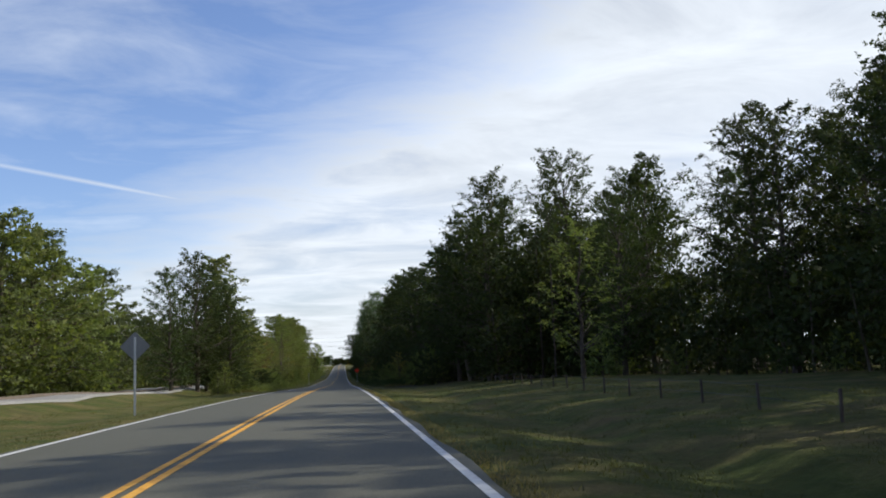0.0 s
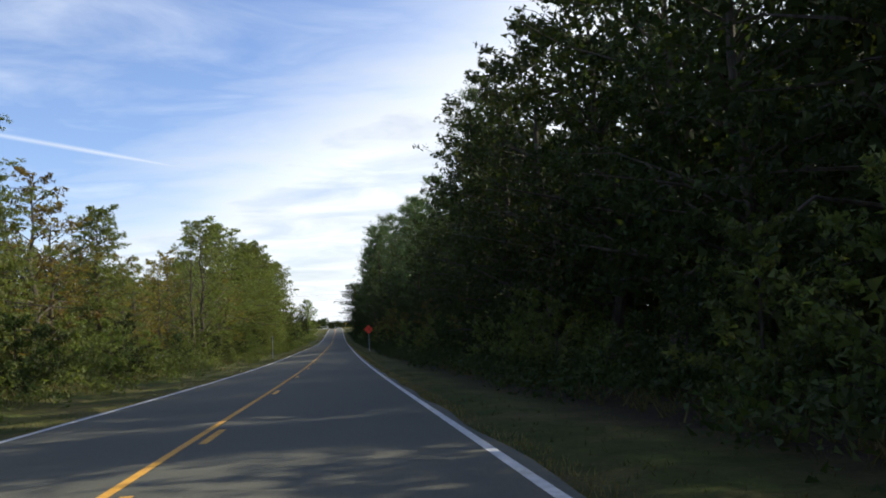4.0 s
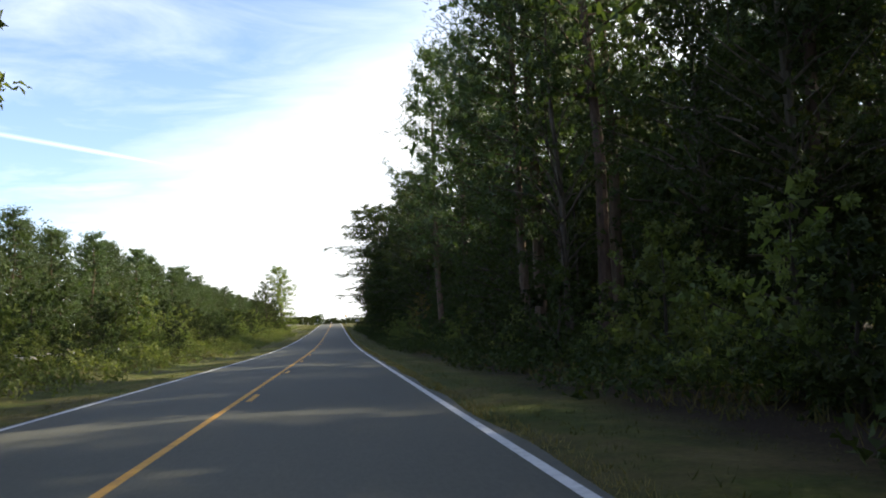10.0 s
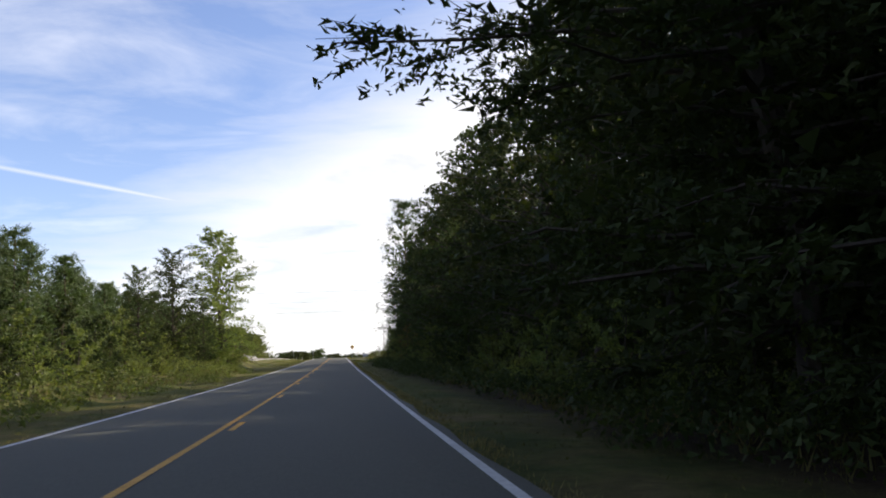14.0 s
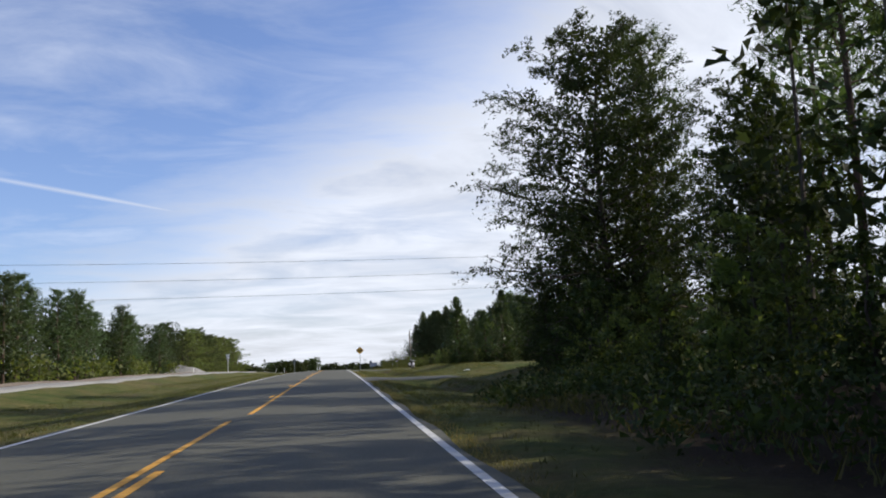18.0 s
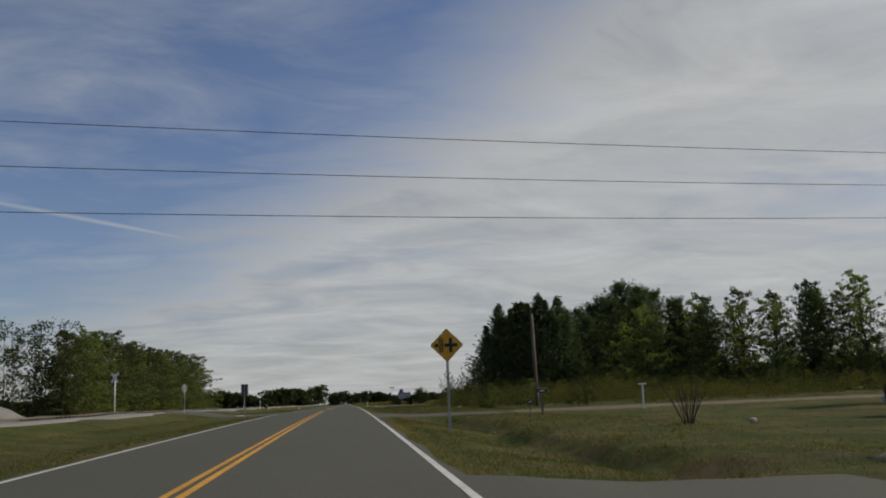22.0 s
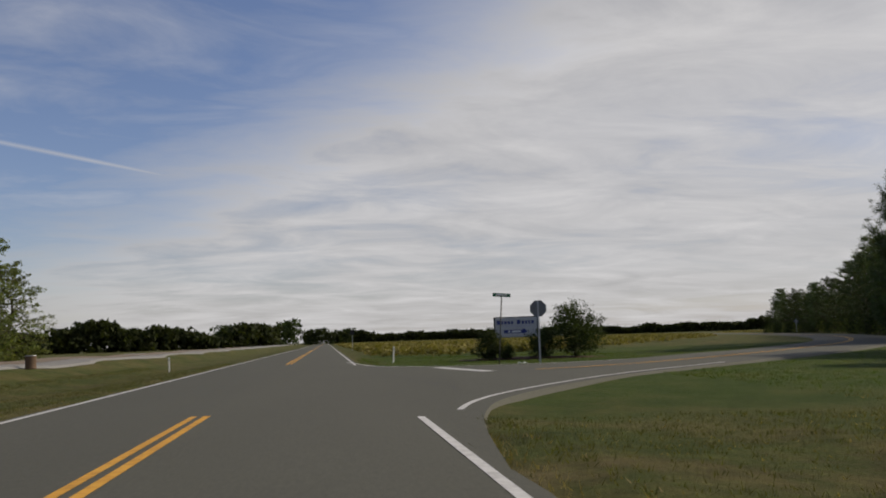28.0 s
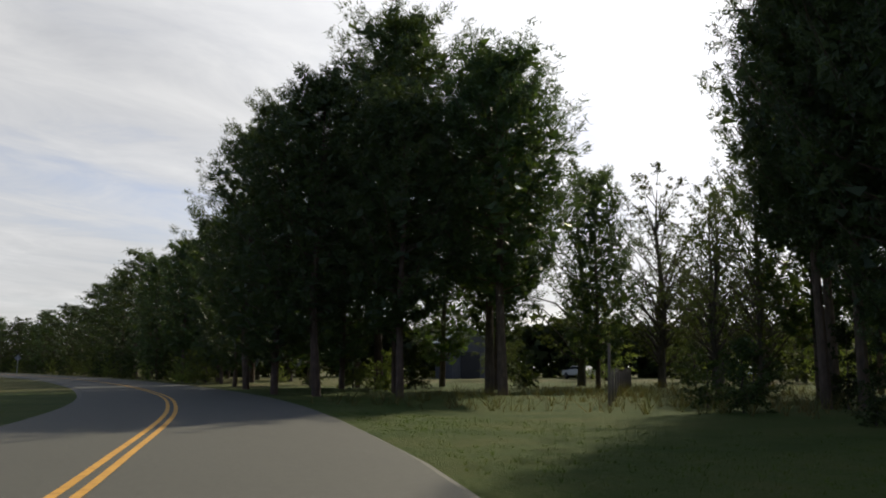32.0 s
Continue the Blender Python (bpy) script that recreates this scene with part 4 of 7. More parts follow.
class Kind:
    """A kind of plant, built once and copied."""

    def __init__(self, name, label, category, meshes, height):
        self.name, self.label, self.category, self.meshes, self.height = name, label, category, meshes, height

    def place(self, x, y, h=None, rot=None, group="", wide=1.0, label="", sink=0.05, name=""):
        h = sun_cap(x, y, h or self.height)
        s = h / self.height
        z = float(gz(x, y)) - sink
        ob = new(name or self.name)
        ob.matrix_basis = Matrix.LocRotScale((x, y, z), Euler((0, 0, rot if rot is not None else RNG.random() * 6.28)), (s * wide, s * wide, s))
        tagged(ob, label or self.label, self.category, group)
        part("trunk", self.meshes[0], None, ob)
        part("crown", self.meshes[1], None, ob)
        return ob


def pine_meshes(seed, h, w, base, whorls, per_whorl, puffs, needles, length, wide, fill, puff=0.34):
    return conifer("pine", NEEDLE, PINE_BARK, seed, h, w, base, whorls, per_whorl, puffs, needles, length, wide, profile_of=rounded_crown, up=0.22, turn=0.22, puff=puff, fill=fill)


OAK_LABEL = "tall dark green broadleaf tree at the edge of the roadside wood"
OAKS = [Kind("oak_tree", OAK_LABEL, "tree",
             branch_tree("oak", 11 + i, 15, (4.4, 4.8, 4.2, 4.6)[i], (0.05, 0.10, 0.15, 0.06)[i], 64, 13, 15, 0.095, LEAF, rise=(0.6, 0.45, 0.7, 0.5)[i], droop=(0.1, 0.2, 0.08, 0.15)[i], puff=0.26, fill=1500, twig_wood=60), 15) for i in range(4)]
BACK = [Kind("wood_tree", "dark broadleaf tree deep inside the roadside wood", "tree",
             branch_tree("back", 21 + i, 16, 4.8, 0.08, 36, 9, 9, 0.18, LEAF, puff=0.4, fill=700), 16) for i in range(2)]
FAR_OAKS = [Kind("oak_tree", "rounded dark green tree beyond the railway", "tree",
                 branch_tree("faroak", 23 + i, 15, 5.2, 0.03, 46, 11, 12, 0.135, (LEAF_OLIVE, LEAF_OLIVE, LEAF_PALE)[i], puff=0.34, fill=900, droop=0.2), 15) for i in range(3)]
FAR_PINES = [Kind("pine_tree", "dense pine in the tree line beyond the railway", "tree",
                  pine_meshes(25 + i, 14, 3.7, 0.10, 15, 6, 6, 11, 0.24, 0.042, 700, 0.36), 14) for i in range(3)]
GUMS = [Kind("sweetgum_tree", "pale green broadleaf tree with feathery drooping branches", "tree",
             branch_tree("gum", 31 + i, 13, 4.2, 0.02, 84, 16, 18, 0.08, LEAF_PALE, rise=0.42, droop=0.24, narrow=0.45, puff=0.22, fill=3000, twig_wood=60, shape=0.6), 13) for i in range(3)]
AUTUMN = [Kind("turning_tree", "small tree with yellow and rust autumn leaves", "tree",
               branch_tree("turning", 41 + i, 7, 2.3, 0.08, 34, 9, 12, 0.06, LEAF_AUTUMN, puff=0.14, fill=260, twig_wood=120), 7) for i in range(2)]
THIN = [Kind("sparse_tree", "thin half-bare tree with only a few leaves", "tree",
             branch_tree("sparse", 51 + i, 9, 3.0, 0.18, 32, 12, 9, 0.075, LEAF_PALE, rise=0.8, puff=0.16, bare=0.25, trunk_r=0.11, twig_wood=300, fork=0.15), 9) for i in range(3)]
HALF_BARE = [Kind("half_bare_tree", "spreading tree with thinning olive-brown autumn leaves", "tree",
                  branch_tree("halfbare", 58 + i, 14, 4.6, 0.24, 46, 14, 13, 0.085, LEAF_OLIVE, rise=0.8, puff=0.2, bare=0.2, trunk_r=0.2, twig_wood=320, fork=0.2), 14) for i in range(2)]
TALL_THIN = [Kind("sparse_tree", "tall slender tree with thin yellow-green leaves", "tree",
                  branch_tree("tallthin", 55 + i, 15, 3.4, 0.22, 44, 12, 13, 0.08, (LEAF_PALE, LEAF)[i], rise=0.9, puff=0.18, trunk_r=0.12, twig_wood=260, bare=0.15, fork=0.12), 15) for i in range(2)]
BUSHES = [Kind("bush", ("dense green roadside bush reaching down to the ground", "pale green roadside bush", "low dark green roadside shrub", "yellowish green roadside bush")[i], "bush",
               branch_tree("bush", 61 + i, 3.0, 1.75, 0.02, 26, 8, 11, 0.058, (LEAF, LEAF_PALE, LEAF, LEAF_PALE)[i], rise=0.8, droop=0.15, puff=0.14, fill=420, trunk_r=0.04), 3.0) for i in range(4)]
PINES = [Kind("pine_tree", "tall pine with a bare lower trunk and dark needle crown", "tree",
              pine_meshes(71 + i, 20, 4.8, (0.24, 0.36, 0.30)[i], 14, 5, 7, 24, 0.22, 0.024, 900, 0.5), 20) for i in range(3)]
FULL_PINES = [Kind("pine_tree", "broad rounded pine with a full dark crown", "tree",
                   conifer("pine", NEEDLE, PINE_BARK, 75 + i, 18, 5.0, (0.28, 0.20, 0.10)[i], 17, 6, 8, 30, 0.24, 0.026, profile_of=rounded_crown, up=0.34, turn=0.5, puff=0.34, fill=1500, leader=14), 18) for i in range(3)]
YOUNG_PINES = [Kind("young_pine", "young bushy pine with upright bottlebrush shoots", "tree",
                    conifer("pine", NEEDLE, PINE_BARK, 81 + i, 7, 2.5, 0.0, 12, 6, 9, 26, 0.17, 0.013, profile_of=cone_crown, up=0.5, turn=0.75, puff=0.055, side_n=0.13, stiff=1.3, from_t=0.2, fill=350, leader=10), 7) for i in range(3)]
CEDARS = [Kind("cedar_tree", "dark evergreen cedar with pointed upright leaders", "tree", cedar_meshes(91 + i, 13, 3.4), 13) for i in range(2)]
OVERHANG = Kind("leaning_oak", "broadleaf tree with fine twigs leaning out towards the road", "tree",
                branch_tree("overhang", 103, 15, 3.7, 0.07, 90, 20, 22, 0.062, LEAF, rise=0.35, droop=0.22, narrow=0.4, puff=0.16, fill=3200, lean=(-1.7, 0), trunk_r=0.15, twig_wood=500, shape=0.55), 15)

BROAD_OAK = Kind("spreading_oak", "broad dark olive tree with fine branches down to the grass", "tree",
                 branch_tree("broadoak", 107, 17, 6.8, 0.03, 130, 21, 24, 0.078, LEAF, rise=0.45, droop=0.12, narrow=0.45, puff=0.26, fill=9000, trunk_r=0.2, twig_wood=300, shape=0.62), 17)
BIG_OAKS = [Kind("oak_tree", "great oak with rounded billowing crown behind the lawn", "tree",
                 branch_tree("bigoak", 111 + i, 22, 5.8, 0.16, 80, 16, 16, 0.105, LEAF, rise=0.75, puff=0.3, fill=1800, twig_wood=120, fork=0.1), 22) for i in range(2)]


def pick(ks):
    return ks[int(RNG.integers(len(ks)))]


def mass(name, spots, label, mat=None, per=26, leaf=0.5):
    """Growth that cannot be told apart, in one mesh."""
    rng = np.random.default_rng(len(spots))
    cs, tr = [], []
    for x, y, h in spots:
        z, h = float(gz(x, y)), sun_cap(x, y, h)
        k = per
        a = unit(rng, k) * np.array([2.6, 2.6, 0])
        cs.append(np.column_stack([x + a[:, 0] * rng.random(k), y + a[:, 1] * rng.random(k), z + h * rng.random(k) ** 0.8]))
        tr.append(tube_data([(x, y, z - 0.2), (x + 0.3 * rng.normal(), y, z + h)], [0.09, 0.02], 4))
    v, f = leaf_clumps(rng, np.concatenate(cs), 1.1, 24 if leaf > 0.45 else 9, leaf * 0.42 if leaf > 0.45 else leaf, narrow=0.6)
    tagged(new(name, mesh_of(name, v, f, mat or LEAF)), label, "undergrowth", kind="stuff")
    v, f = join(*tr)
    tagged(new(name + "_stems", mesh_of(name + "_stems", v, f, BARK)), "thin dark stems inside the wood", "stems", kind="stuff")


def make_woods():
    rnd = RNG.random
    g = "roadside wood"
    # lawn edge before the wood closes in
    # many of those below y 40 are unseen, added to shade the lawn
    for x, y, h in ((15.6, 49.2, 9.6), (27, 47, 16.0), (38, 60, 19), (33, 44, 17), (26, 66, 17.5), (38, 36, 16), (40, 62, 19), (30, 80, 19), (25, 92, 19.5), (13.2, 91.5, 14.5), (28, 98, 18.5), (31, 118, 21), (45, 48, 17), (36, 72, 18), (44, 24, 15), (52, 36, 16), (20.5, 24, 12.5), (28, 22.5, 17), (25, 31, 14.5), (31, 39, 18.5), (18.5, 15, 17), (27, 4, 19), (28, -6, 19), (20, -20, 17), (36, 14, 20), (21, 9, 17), (20, 0, 17), (24.5, 18, 18), (26, 27, 18), (29, 35, 18.5), (33, 26, 19), (31, 12, 19), (22, -9, 17), (37, 46, 19)):
        (TALL_THIN[:1] * 3 if (x, y) == (15.6, 49.2) else OAKS)[int(rnd() * 3)].place(x, y, h, wide=1.5 if x == 15.6 else 1.0, group="trees behind the lawn fence")
    for i, (x, y, h) in enumerate(((17.0, 85, 21.3), (23.6, 81, 22.6), (27, 73, 18.5), (22.0, 61.5, 13.6), (30.5, 58, 19.0), (35, 52, 19))):
        BIG_OAKS[i % 2].place(x, y, h, group="trees behind the lawn fence")
    for y in np.arange(18, 92, 4.2):
        pick(BUSHES).place(20 + 4 * rnd() + max(0, (60 - y)) * 0.18, y + rnd(), 2 + 2.0 * rnd(), group="undergrowth behind the fence")
    mass("lawn_wood", [(x + 2 * rnd(), y + 2 * rnd(), (4.5 if x < 26 else 7) + 3 * rnd()) for x in (24.5, 29, 36, 44, 53) for y in np.arange(-14, 92, 5.0)], "dark undergrowth and saplings behind the lawn")
    # right-hand wood, edge row
    y = 72.0
    while y < 498:
        edge = 12.5 - 2.6 * float(smooth(85, 150, y)) + 3.6 * float(smooth(450, 472, y)) + 1.0 * float(smooth(152, 162, y)) * (1 - float(smooth(190, 205, y)))
        r = rnd()
        if 212 < y < 286:
            if r < 0.5:
                pick(TALL_THIN).place(edge + 2 * rnd(), y, 14 + 3 * rnd(), group=g)
            else:
                pick(OAKS).place(edge + 1.8 + 2 * rnd(), y, 12 + 3 * rnd(), group=g)
            pick(TALL_THIN).place(edge + 5 + 3 * rnd(), y + 2, 15 + 3 * rnd(), group=g)
        elif 288 < y < 338 and r < 0.3:
            pick(PINES).place(edge - 0.6 + 2 * rnd(), y, 19 + 4.5 * rnd(), group=g)
        elif y > 467:
            pick(OAKS).place(edge + 2.5 + 2 * rnd(), min(y, 486), 8.5 + 2.5 * rnd(), group=g)
        elif 150 < y < 212 and r < 0.4:
            pick(PINES).place(edge + 2 * rnd(), y, 17 + 3 * rnd(), group=g)
        else:
            hh = 13.0 + 3.0 * rnd() + 1.8 * float(smooth(100, 112, y)) * (1 - float(smooth(145, 160, y)))
            if 420 < y < 470:
                hh -= 1.5
            pick(OAKS).place(edge + 1.6 * rnd(), y, hh, group=g)
        y += (4.4 + 2.2 * rnd()) * (0.9 if 325 < y < 440 else 1.0)
    for dx, st in ((5.5, 7.0), (11.5, 8.0)):
        y = 76.0 + 3 * rnd()
        while y < 468:
            thin = 250 < y < 288 or y < 84
            h = 14.5 + 4 * rnd() - (2.5 if 400 < y < 480 else 0)
            if thin:
                h = 9 + 3 * rnd()
            (pick(PINES) if rnd() < 0.3 else pick(BACK)).place(11 + dx + 2.5 * rnd(), y, h, group=g)
            y += st * (0.75 + 0.6 * rnd()) * (1.3 if thin else 1.0)
    mass("wood_interior", [(x, y, (13.0 if not (245 < y < 290) else 6.5) * (0.6 + 0.6 * rnd())) for x in (14.5, 19, 25.5, 33) for y in np.arange(70, 480, 4.5)], "dark undergrowth and saplings inside the roadside wood")
    for x, y, h in ((14.3, 228.6, 20.8), (12.2, 236, 19.5), (13.5, 221, 20), (16, 243, 19), (14, 252, 18), (10.8, 283, 23), (10.2, 290, 25), (14, 300.4, 28.5), (12.5, 287, 24), (11.5, 312, 22), (13, 321, 21)):
        pick(PINES).place(x, y, h, group=g)
    for i in range(74):
        y = 100 + 4.6 * i + 1.5 * rnd()
        (PINES[i % 3] if i % 3 else BACK[i % 2]).place(31 + 4 * rnd(), y, (17.5 if y < 215 else 21) + 2.0 * rnd(), group=g, wide=1.25)
    for x, y, h in ((13, 256.3, 19), (17, 257.0, 20), (14, 265.0, 18.5), (18.5, 265.7, 20), (13, 273, 19), (16, 278, 20), (20, 275, 21), (24, 266.6, 21), (26, 258.6, 21)):
        pick(PINES).place(x, y, h, group=g)
    for x, y, h in ((15.5, 246.5, 16), (13.2, 256.5, 14), (17, 268, 16)):
        OAKS[int(y) % 4].place(x, y, h, group=g)
    for x, y, h in ((8.9, 365, 17.5), (10.4, 361.5, 17.0)):
        OVERHANG.place(x, y, h, rot=0.15 * (rnd() - 0.5), group=g, wide=1.34)
    for x, y, h in ((12.4, 355, 15.5), (11.8, 361, 16), (12.0, 369, 18.5), (12.2, 377, 18.5), (13.5, 365, 18.0)):
        pick(OAKS).place(x, y, h, group=g)
    for x, y, h in ((15.2, 504, 9.0), (17.5, 499, 12.5), (19, 506, 11.5), (24, 503, 13)):
        pick(OAKS).place(x, y, h, group=g)
    OAKS[1].place(11.0, 354, 18.5, group=g)
    OAKS[3].place(11.8, 357.5, 20.5, rot=2.0, group=g)
    TALL_THIN[1].place(10.0, 351.5, 19.0, group=g)
    for x, y, h in ((12.6, 503, 5.5), (14.5, 505, 6.5), (12.0, 499, 4.0), (11.5, 495, 3.5)):
        OAKS[int(y) % 4].place(x, y, h, group=g)
    BROAD_OAK.place(14.9, 497.5, 17.0, rot=0.4, group=g)
    for x, y, h in ((18.5, 478, 19), (21.5, 488, 21), (22.5, 511.5, 21.8), (24.5, 495, 20)):
        pick(PINES).place(x, y, h, group=g)
    for x, y, h in ((20, 490, 10), (22, 482, 11), (26, 488, 12), (19.5, 470, 10)):
        pick(BACK).place(x, y, h, group=g)
    for x, y, h in ((14.5, 441, 17.0), (16.0, 449, 18.0), (14.0, 457, 17.0), (16.5, 465, 18.0)):
        OAKS[int(y) % 3].place(x, y, h, group=g)
    PINES[0].place(9.8, 453, 18.5, group=g)
    y = 80.0
    while y < 489:
        r = rnd()
        x = 8.2 + 0.9 * rnd() + (1.5 if y < 105 else 0) + 3.0 * float(smooth(452, 470, y))
        (pick(AUTUMN) if r < 0.07 else pick(BUSHES)).place(x, y, (3.5 + 2 * rnd()) if r < 0.07 else 1.3 + 2.4 * rnd(), group="roadside undergrowth", name="shrub")
        if rnd() < 0.5:
            pick(BUSHES).place(11 + 2 * rnd(), y + 1.5, 2.5 + 2.5 * rnd(), group="roadside undergrowth", name="shrub")
        y += 2.3 + 1.3 * rnd()
    for x, y, h in ((10.2, 258, 5.0), (11.0, 264, 5.4), (10.6, 247.5, 6.4), (11.4, 243.6, 7.2), (11.8, 252, 8.0), (12.5, 239, 8.5)):
        AUTUMN[int(y) % 2].place(x, y, h, group="turning trees at the wood edge", wide=1.25)
    for x, y, h in ((12.4, 241.5, 12), (11.6, 249.5, 11), (13.4, 260, 13)):
        THIN[int(y) % 3].place(x, y, h, group=g)
    # left-hand hedgerow
    lg = "hedgerow trees"
    for x, y, h in ((-12.5, 93, 15.0), (-12.3, 98, 13.5), (-9.6, 97, 10.5), (-14, 87, 12), (-10.6, 103.5, 13)):
        (BIG_OAKS[int(y) % 2] if h > 14 else OAKS[0]).place(x, y, h, group=lg, label="rounded dark green tree at the head of the hedgerow")
    GUMS[1].place(-12.4, 107.5, 16.5, rot=1.0, group=lg)
    y = 119.0
    while y < 224:
        h = (7.2 if y < 126 else 9.6 if y < 160 else 7.5) + 2.5 * rnd()
        (pick(AUTUMN) if rnd() < 0.22 else pick(GUMS)).place(-11.5 - 2.5 * rnd(), y, h, group=lg)
        y += 4.6 + 2.5 * rnd()
    GUMS[0].place(-12.5, 198, 15.5, group=lg)
    AUTUMN[1].place(-11.0, 204, 10.0, group=lg)
    GUMS[2].place(-12.0, 208, 16.0, group=lg)
    THIN[0].place(-9.6, 178, 12.5, group=lg)
    THIN[1].place(-9.5, 172, 10.0, group=lg)
    for x, y, h in ((-12.0, 229, 15.5), (-11.2, 234, 16.5), (-12, 239, 17.5), (-11, 244, 17.5), (-11, 250, 16.5), (-10.5, 257, 15), (-10.2, 264, 16), (-10.0, 271, 17), (-13, 262, 14)):
        pick(GUMS).place(x, y, h, group=lg)
    y = 84.0
    while y < 446:
        x = -8.9 - 1.0 * rnd()
        low = y > 285
        pick(BUSHES).place(x - (1.2 if low else 0), y, 1.4 + (2.0 if not low else 1.8) * rnd(), group="hedge bushes along the road", name="hedge_bush")
        if low and rnd() < 0.75:
            pick(BUSHES).place(-12.5 - 1.8 * rnd(), y + 1, 3.2 + 1.8 * rnd(), group="hedge bushes along the road", name="hedge_bush")
        y += 2.5 + 1.4 * rnd()
    for x, y, h in ((-9.6, 442, 14.5), (-11.5, 428, 10.5), (-12.5, 420, 8), (-10.5, 437, 7)):
        (GUMS[1] if h > 11 else OAKS[2]).place(x, y, h, group=lg)
    # far side of the railway
    fg = "trees beyond the railway"
    behind, low = [], []
    y = 60.0
    while y < 800:
        if y < 290:
            k, h, x = pick(FAR_OAKS), (18.5 if y < 105 else 16.5 if y < 128 else 12 if y < 170 else 12) + 3 * rnd(), -29 - 3 * rnd()
        elif y < 640:
            k, h, x = pick(FAR_PINES), 12.6 + 2 * rnd() - 1.2 * float(smooth(455, 475, y)) - 3.2 * float(smooth(470, 620, y)), -28.5 - 3 * rnd()
        else:
            k, h, x = pick(FAR_OAKS), 12.2 + 2.6 * rnd(), -34 - 4 * rnd()
        if not (640 < y < 680 and x > -37):
            k.place(x, y, h, group=fg, wide=1.2)
            behind.append((x - 7 - 3 * rnd(), y + 2, h + 1.0))
            behind.append((x - 3, y + 1, h * 0.7))
            low.append((x + 1.5, y + 2, 2.6))
        y += 4.6 + 2.2 * rnd()
    mass("railway_wood", behind, "dense growth behind the trees along the railway", per=40)
    mass("railway_brush", low, "low brush along the railway", LEAF_PALE, per=14, leaf=0.28)
    # open stretch on the right
    for x, y, h in ((12.3, 532.4, 6.2), (14.9, 534, 5.0), (15.8, 530, 6.6), (18.5, 533, 6.4), (17.5, 537, 5.2), (21, 536, 6.4), (22, 528, 6.5), (27, 533, 8), (15.4, 557.6, 4.7), (16.4, 558.5, 4.5), (20.8, 548.5, 6.0), (25, 546, 7.0), (29, 541, 9), (13.3, 538.2, 5.4)):
        pick(YOUNG_PINES).place(x, y, h * 0.9, group="young pines by the drive", wide=1.1)
        for k in range(2):
            BUSHES[2 * k].place(x + 1.2 * (rnd() - 0.5), y - 0.5 - 0.6 * rnd(), 1.0 + 0.7 * rnd(), group="shrubs among the young pines", wide=1.3)
    for i in range(26):
        x = 13 + 14 * rnd()
        pick(BUSHES).place(x, 547 + 9 * rnd() if i % 2 else 531 + 8 * rnd(), 1.0 + 0.9 * rnd(), group="shrubs among the young pines")
    for x, y, h in ((10.9, 554, 0.9), (10.8, 552.6, 1.1), (11.2, 551.6, 1.2), (12, 553, 1.5), (12.9, 554, 1.7), (13.2, 552, 1.5), (13.4, 550.5, 1.6), (13.8, 549.5, 1.8), (13.4, 548, 1.5), (14.5, 551, 2.2), (15, 548.5, 2.3), (12.2, 556, 1.4), (13.5, 557, 1.6)):
        pick(BUSHES).place(x, y, h, group="shrubs among the young pines", name="weedy_shrub")
    for x, y, h, k in ((19.0, 550.4, 4.3, YOUNG_PINES[0]), (22.5, 560.5, 4.4, YOUNG_PINES[1]), (25.2, 559.6, 5.0, OAKS[0]), (24.5, 555.5, 5.2, OAKS[1]), (21.4, 553.5, 3.6, OAKS[2]), (38.8, 588.6, 12.8, TALL_THIN[0]), (36.5, 592, 8.0, FAR_PINES[0]), (41, 594, 8.8, OAKS[3]), (44, 588, 8.5, FAR_PINES[1]), (47, 583, 9.0, OAKS[0]), (34.5, 597, 8.6, FAR_PINES[2]), (50, 577, 9.5, OAKS[1]), (42, 577, 7.5, OAKS[2])):
        k.place(x, y, h, group="trees round the house", wide=1.2)
    cg = "cedars at the junction"
    for x, y, h in ((24.6, 687.5, 14.4), (27.6, 688.5, 14.6), (30.8, 687.2, 15.8), (28.9, 686.4, 14.0), (32.2, 685.4, 13.4), (33.4, 686.6, 15.2), (29.2, 692, 15.0), (26.0, 692, 13.0), (35.5, 690, 13.5)):
        pick(CEDARS).place(x, y, h, group=cg, wide=1.55)
    for x, y, h in ((16.6, 687, 5.0), (19.6, 681.5, 5.8), (18.3, 684, 4.4), (17.4, 689, 4.0), (20.6, 684, 5.4)):
        pick(HALF_BARE).place(x, y, h, group="saplings beside the cedars")
    wg = "wood behind the field drive"
    for i in range(30):
        x = 35 + 2.6 * i + rnd() * 2
        yy = 690 - 1.15 * (x - 35)
        (pick(FULL_PINES) if rnd() < 0.3 else FAR_OAKS[2] if rnd() < 0.55 else pick(OAKS)).place(x, yy + 3 * rnd(), (10.6 if i < 5 else 12.0) + 3.0 * rnd(), group=wg)
        pick(BACK).place(x, yy + 9 + 3 * rnd(), 12.5 + 2.5 * rnd(), group=wg)
        BUSHES[1 + 2 * (i % 2)].place(x - 2, yy - 3 - 3 * rnd(), 3.0 + 2.5 * rnd(), group="undergrowth before the wood")
        pick(BUSHES).place(x - 1, yy - 4 - 2 * rnd(), 2.5 + 2.5 * rnd(), group="undergrowth before the wood")
    for i in range(16):
        pick(BUSHES).place(19 + i * 1.1 + rnd(), 687 - 1.9 * i + 2 * rnd(), 1.0 + 1.4 * rnd(), group="undergrowth before the wood")
    for i in range(44):
        x = 16 + 24 * rnd()
        pick(BUSHES).place(x, 686 - 0.9 * (x - 16) - 3 + 7 * rnd(), 0.9 + 1.5 * rnd(), group="undergrowth before the wood")
    # many-stemmed bare shrub on the lawn
    rng = np.random.default_rng(77)
    stems, tips = [], []
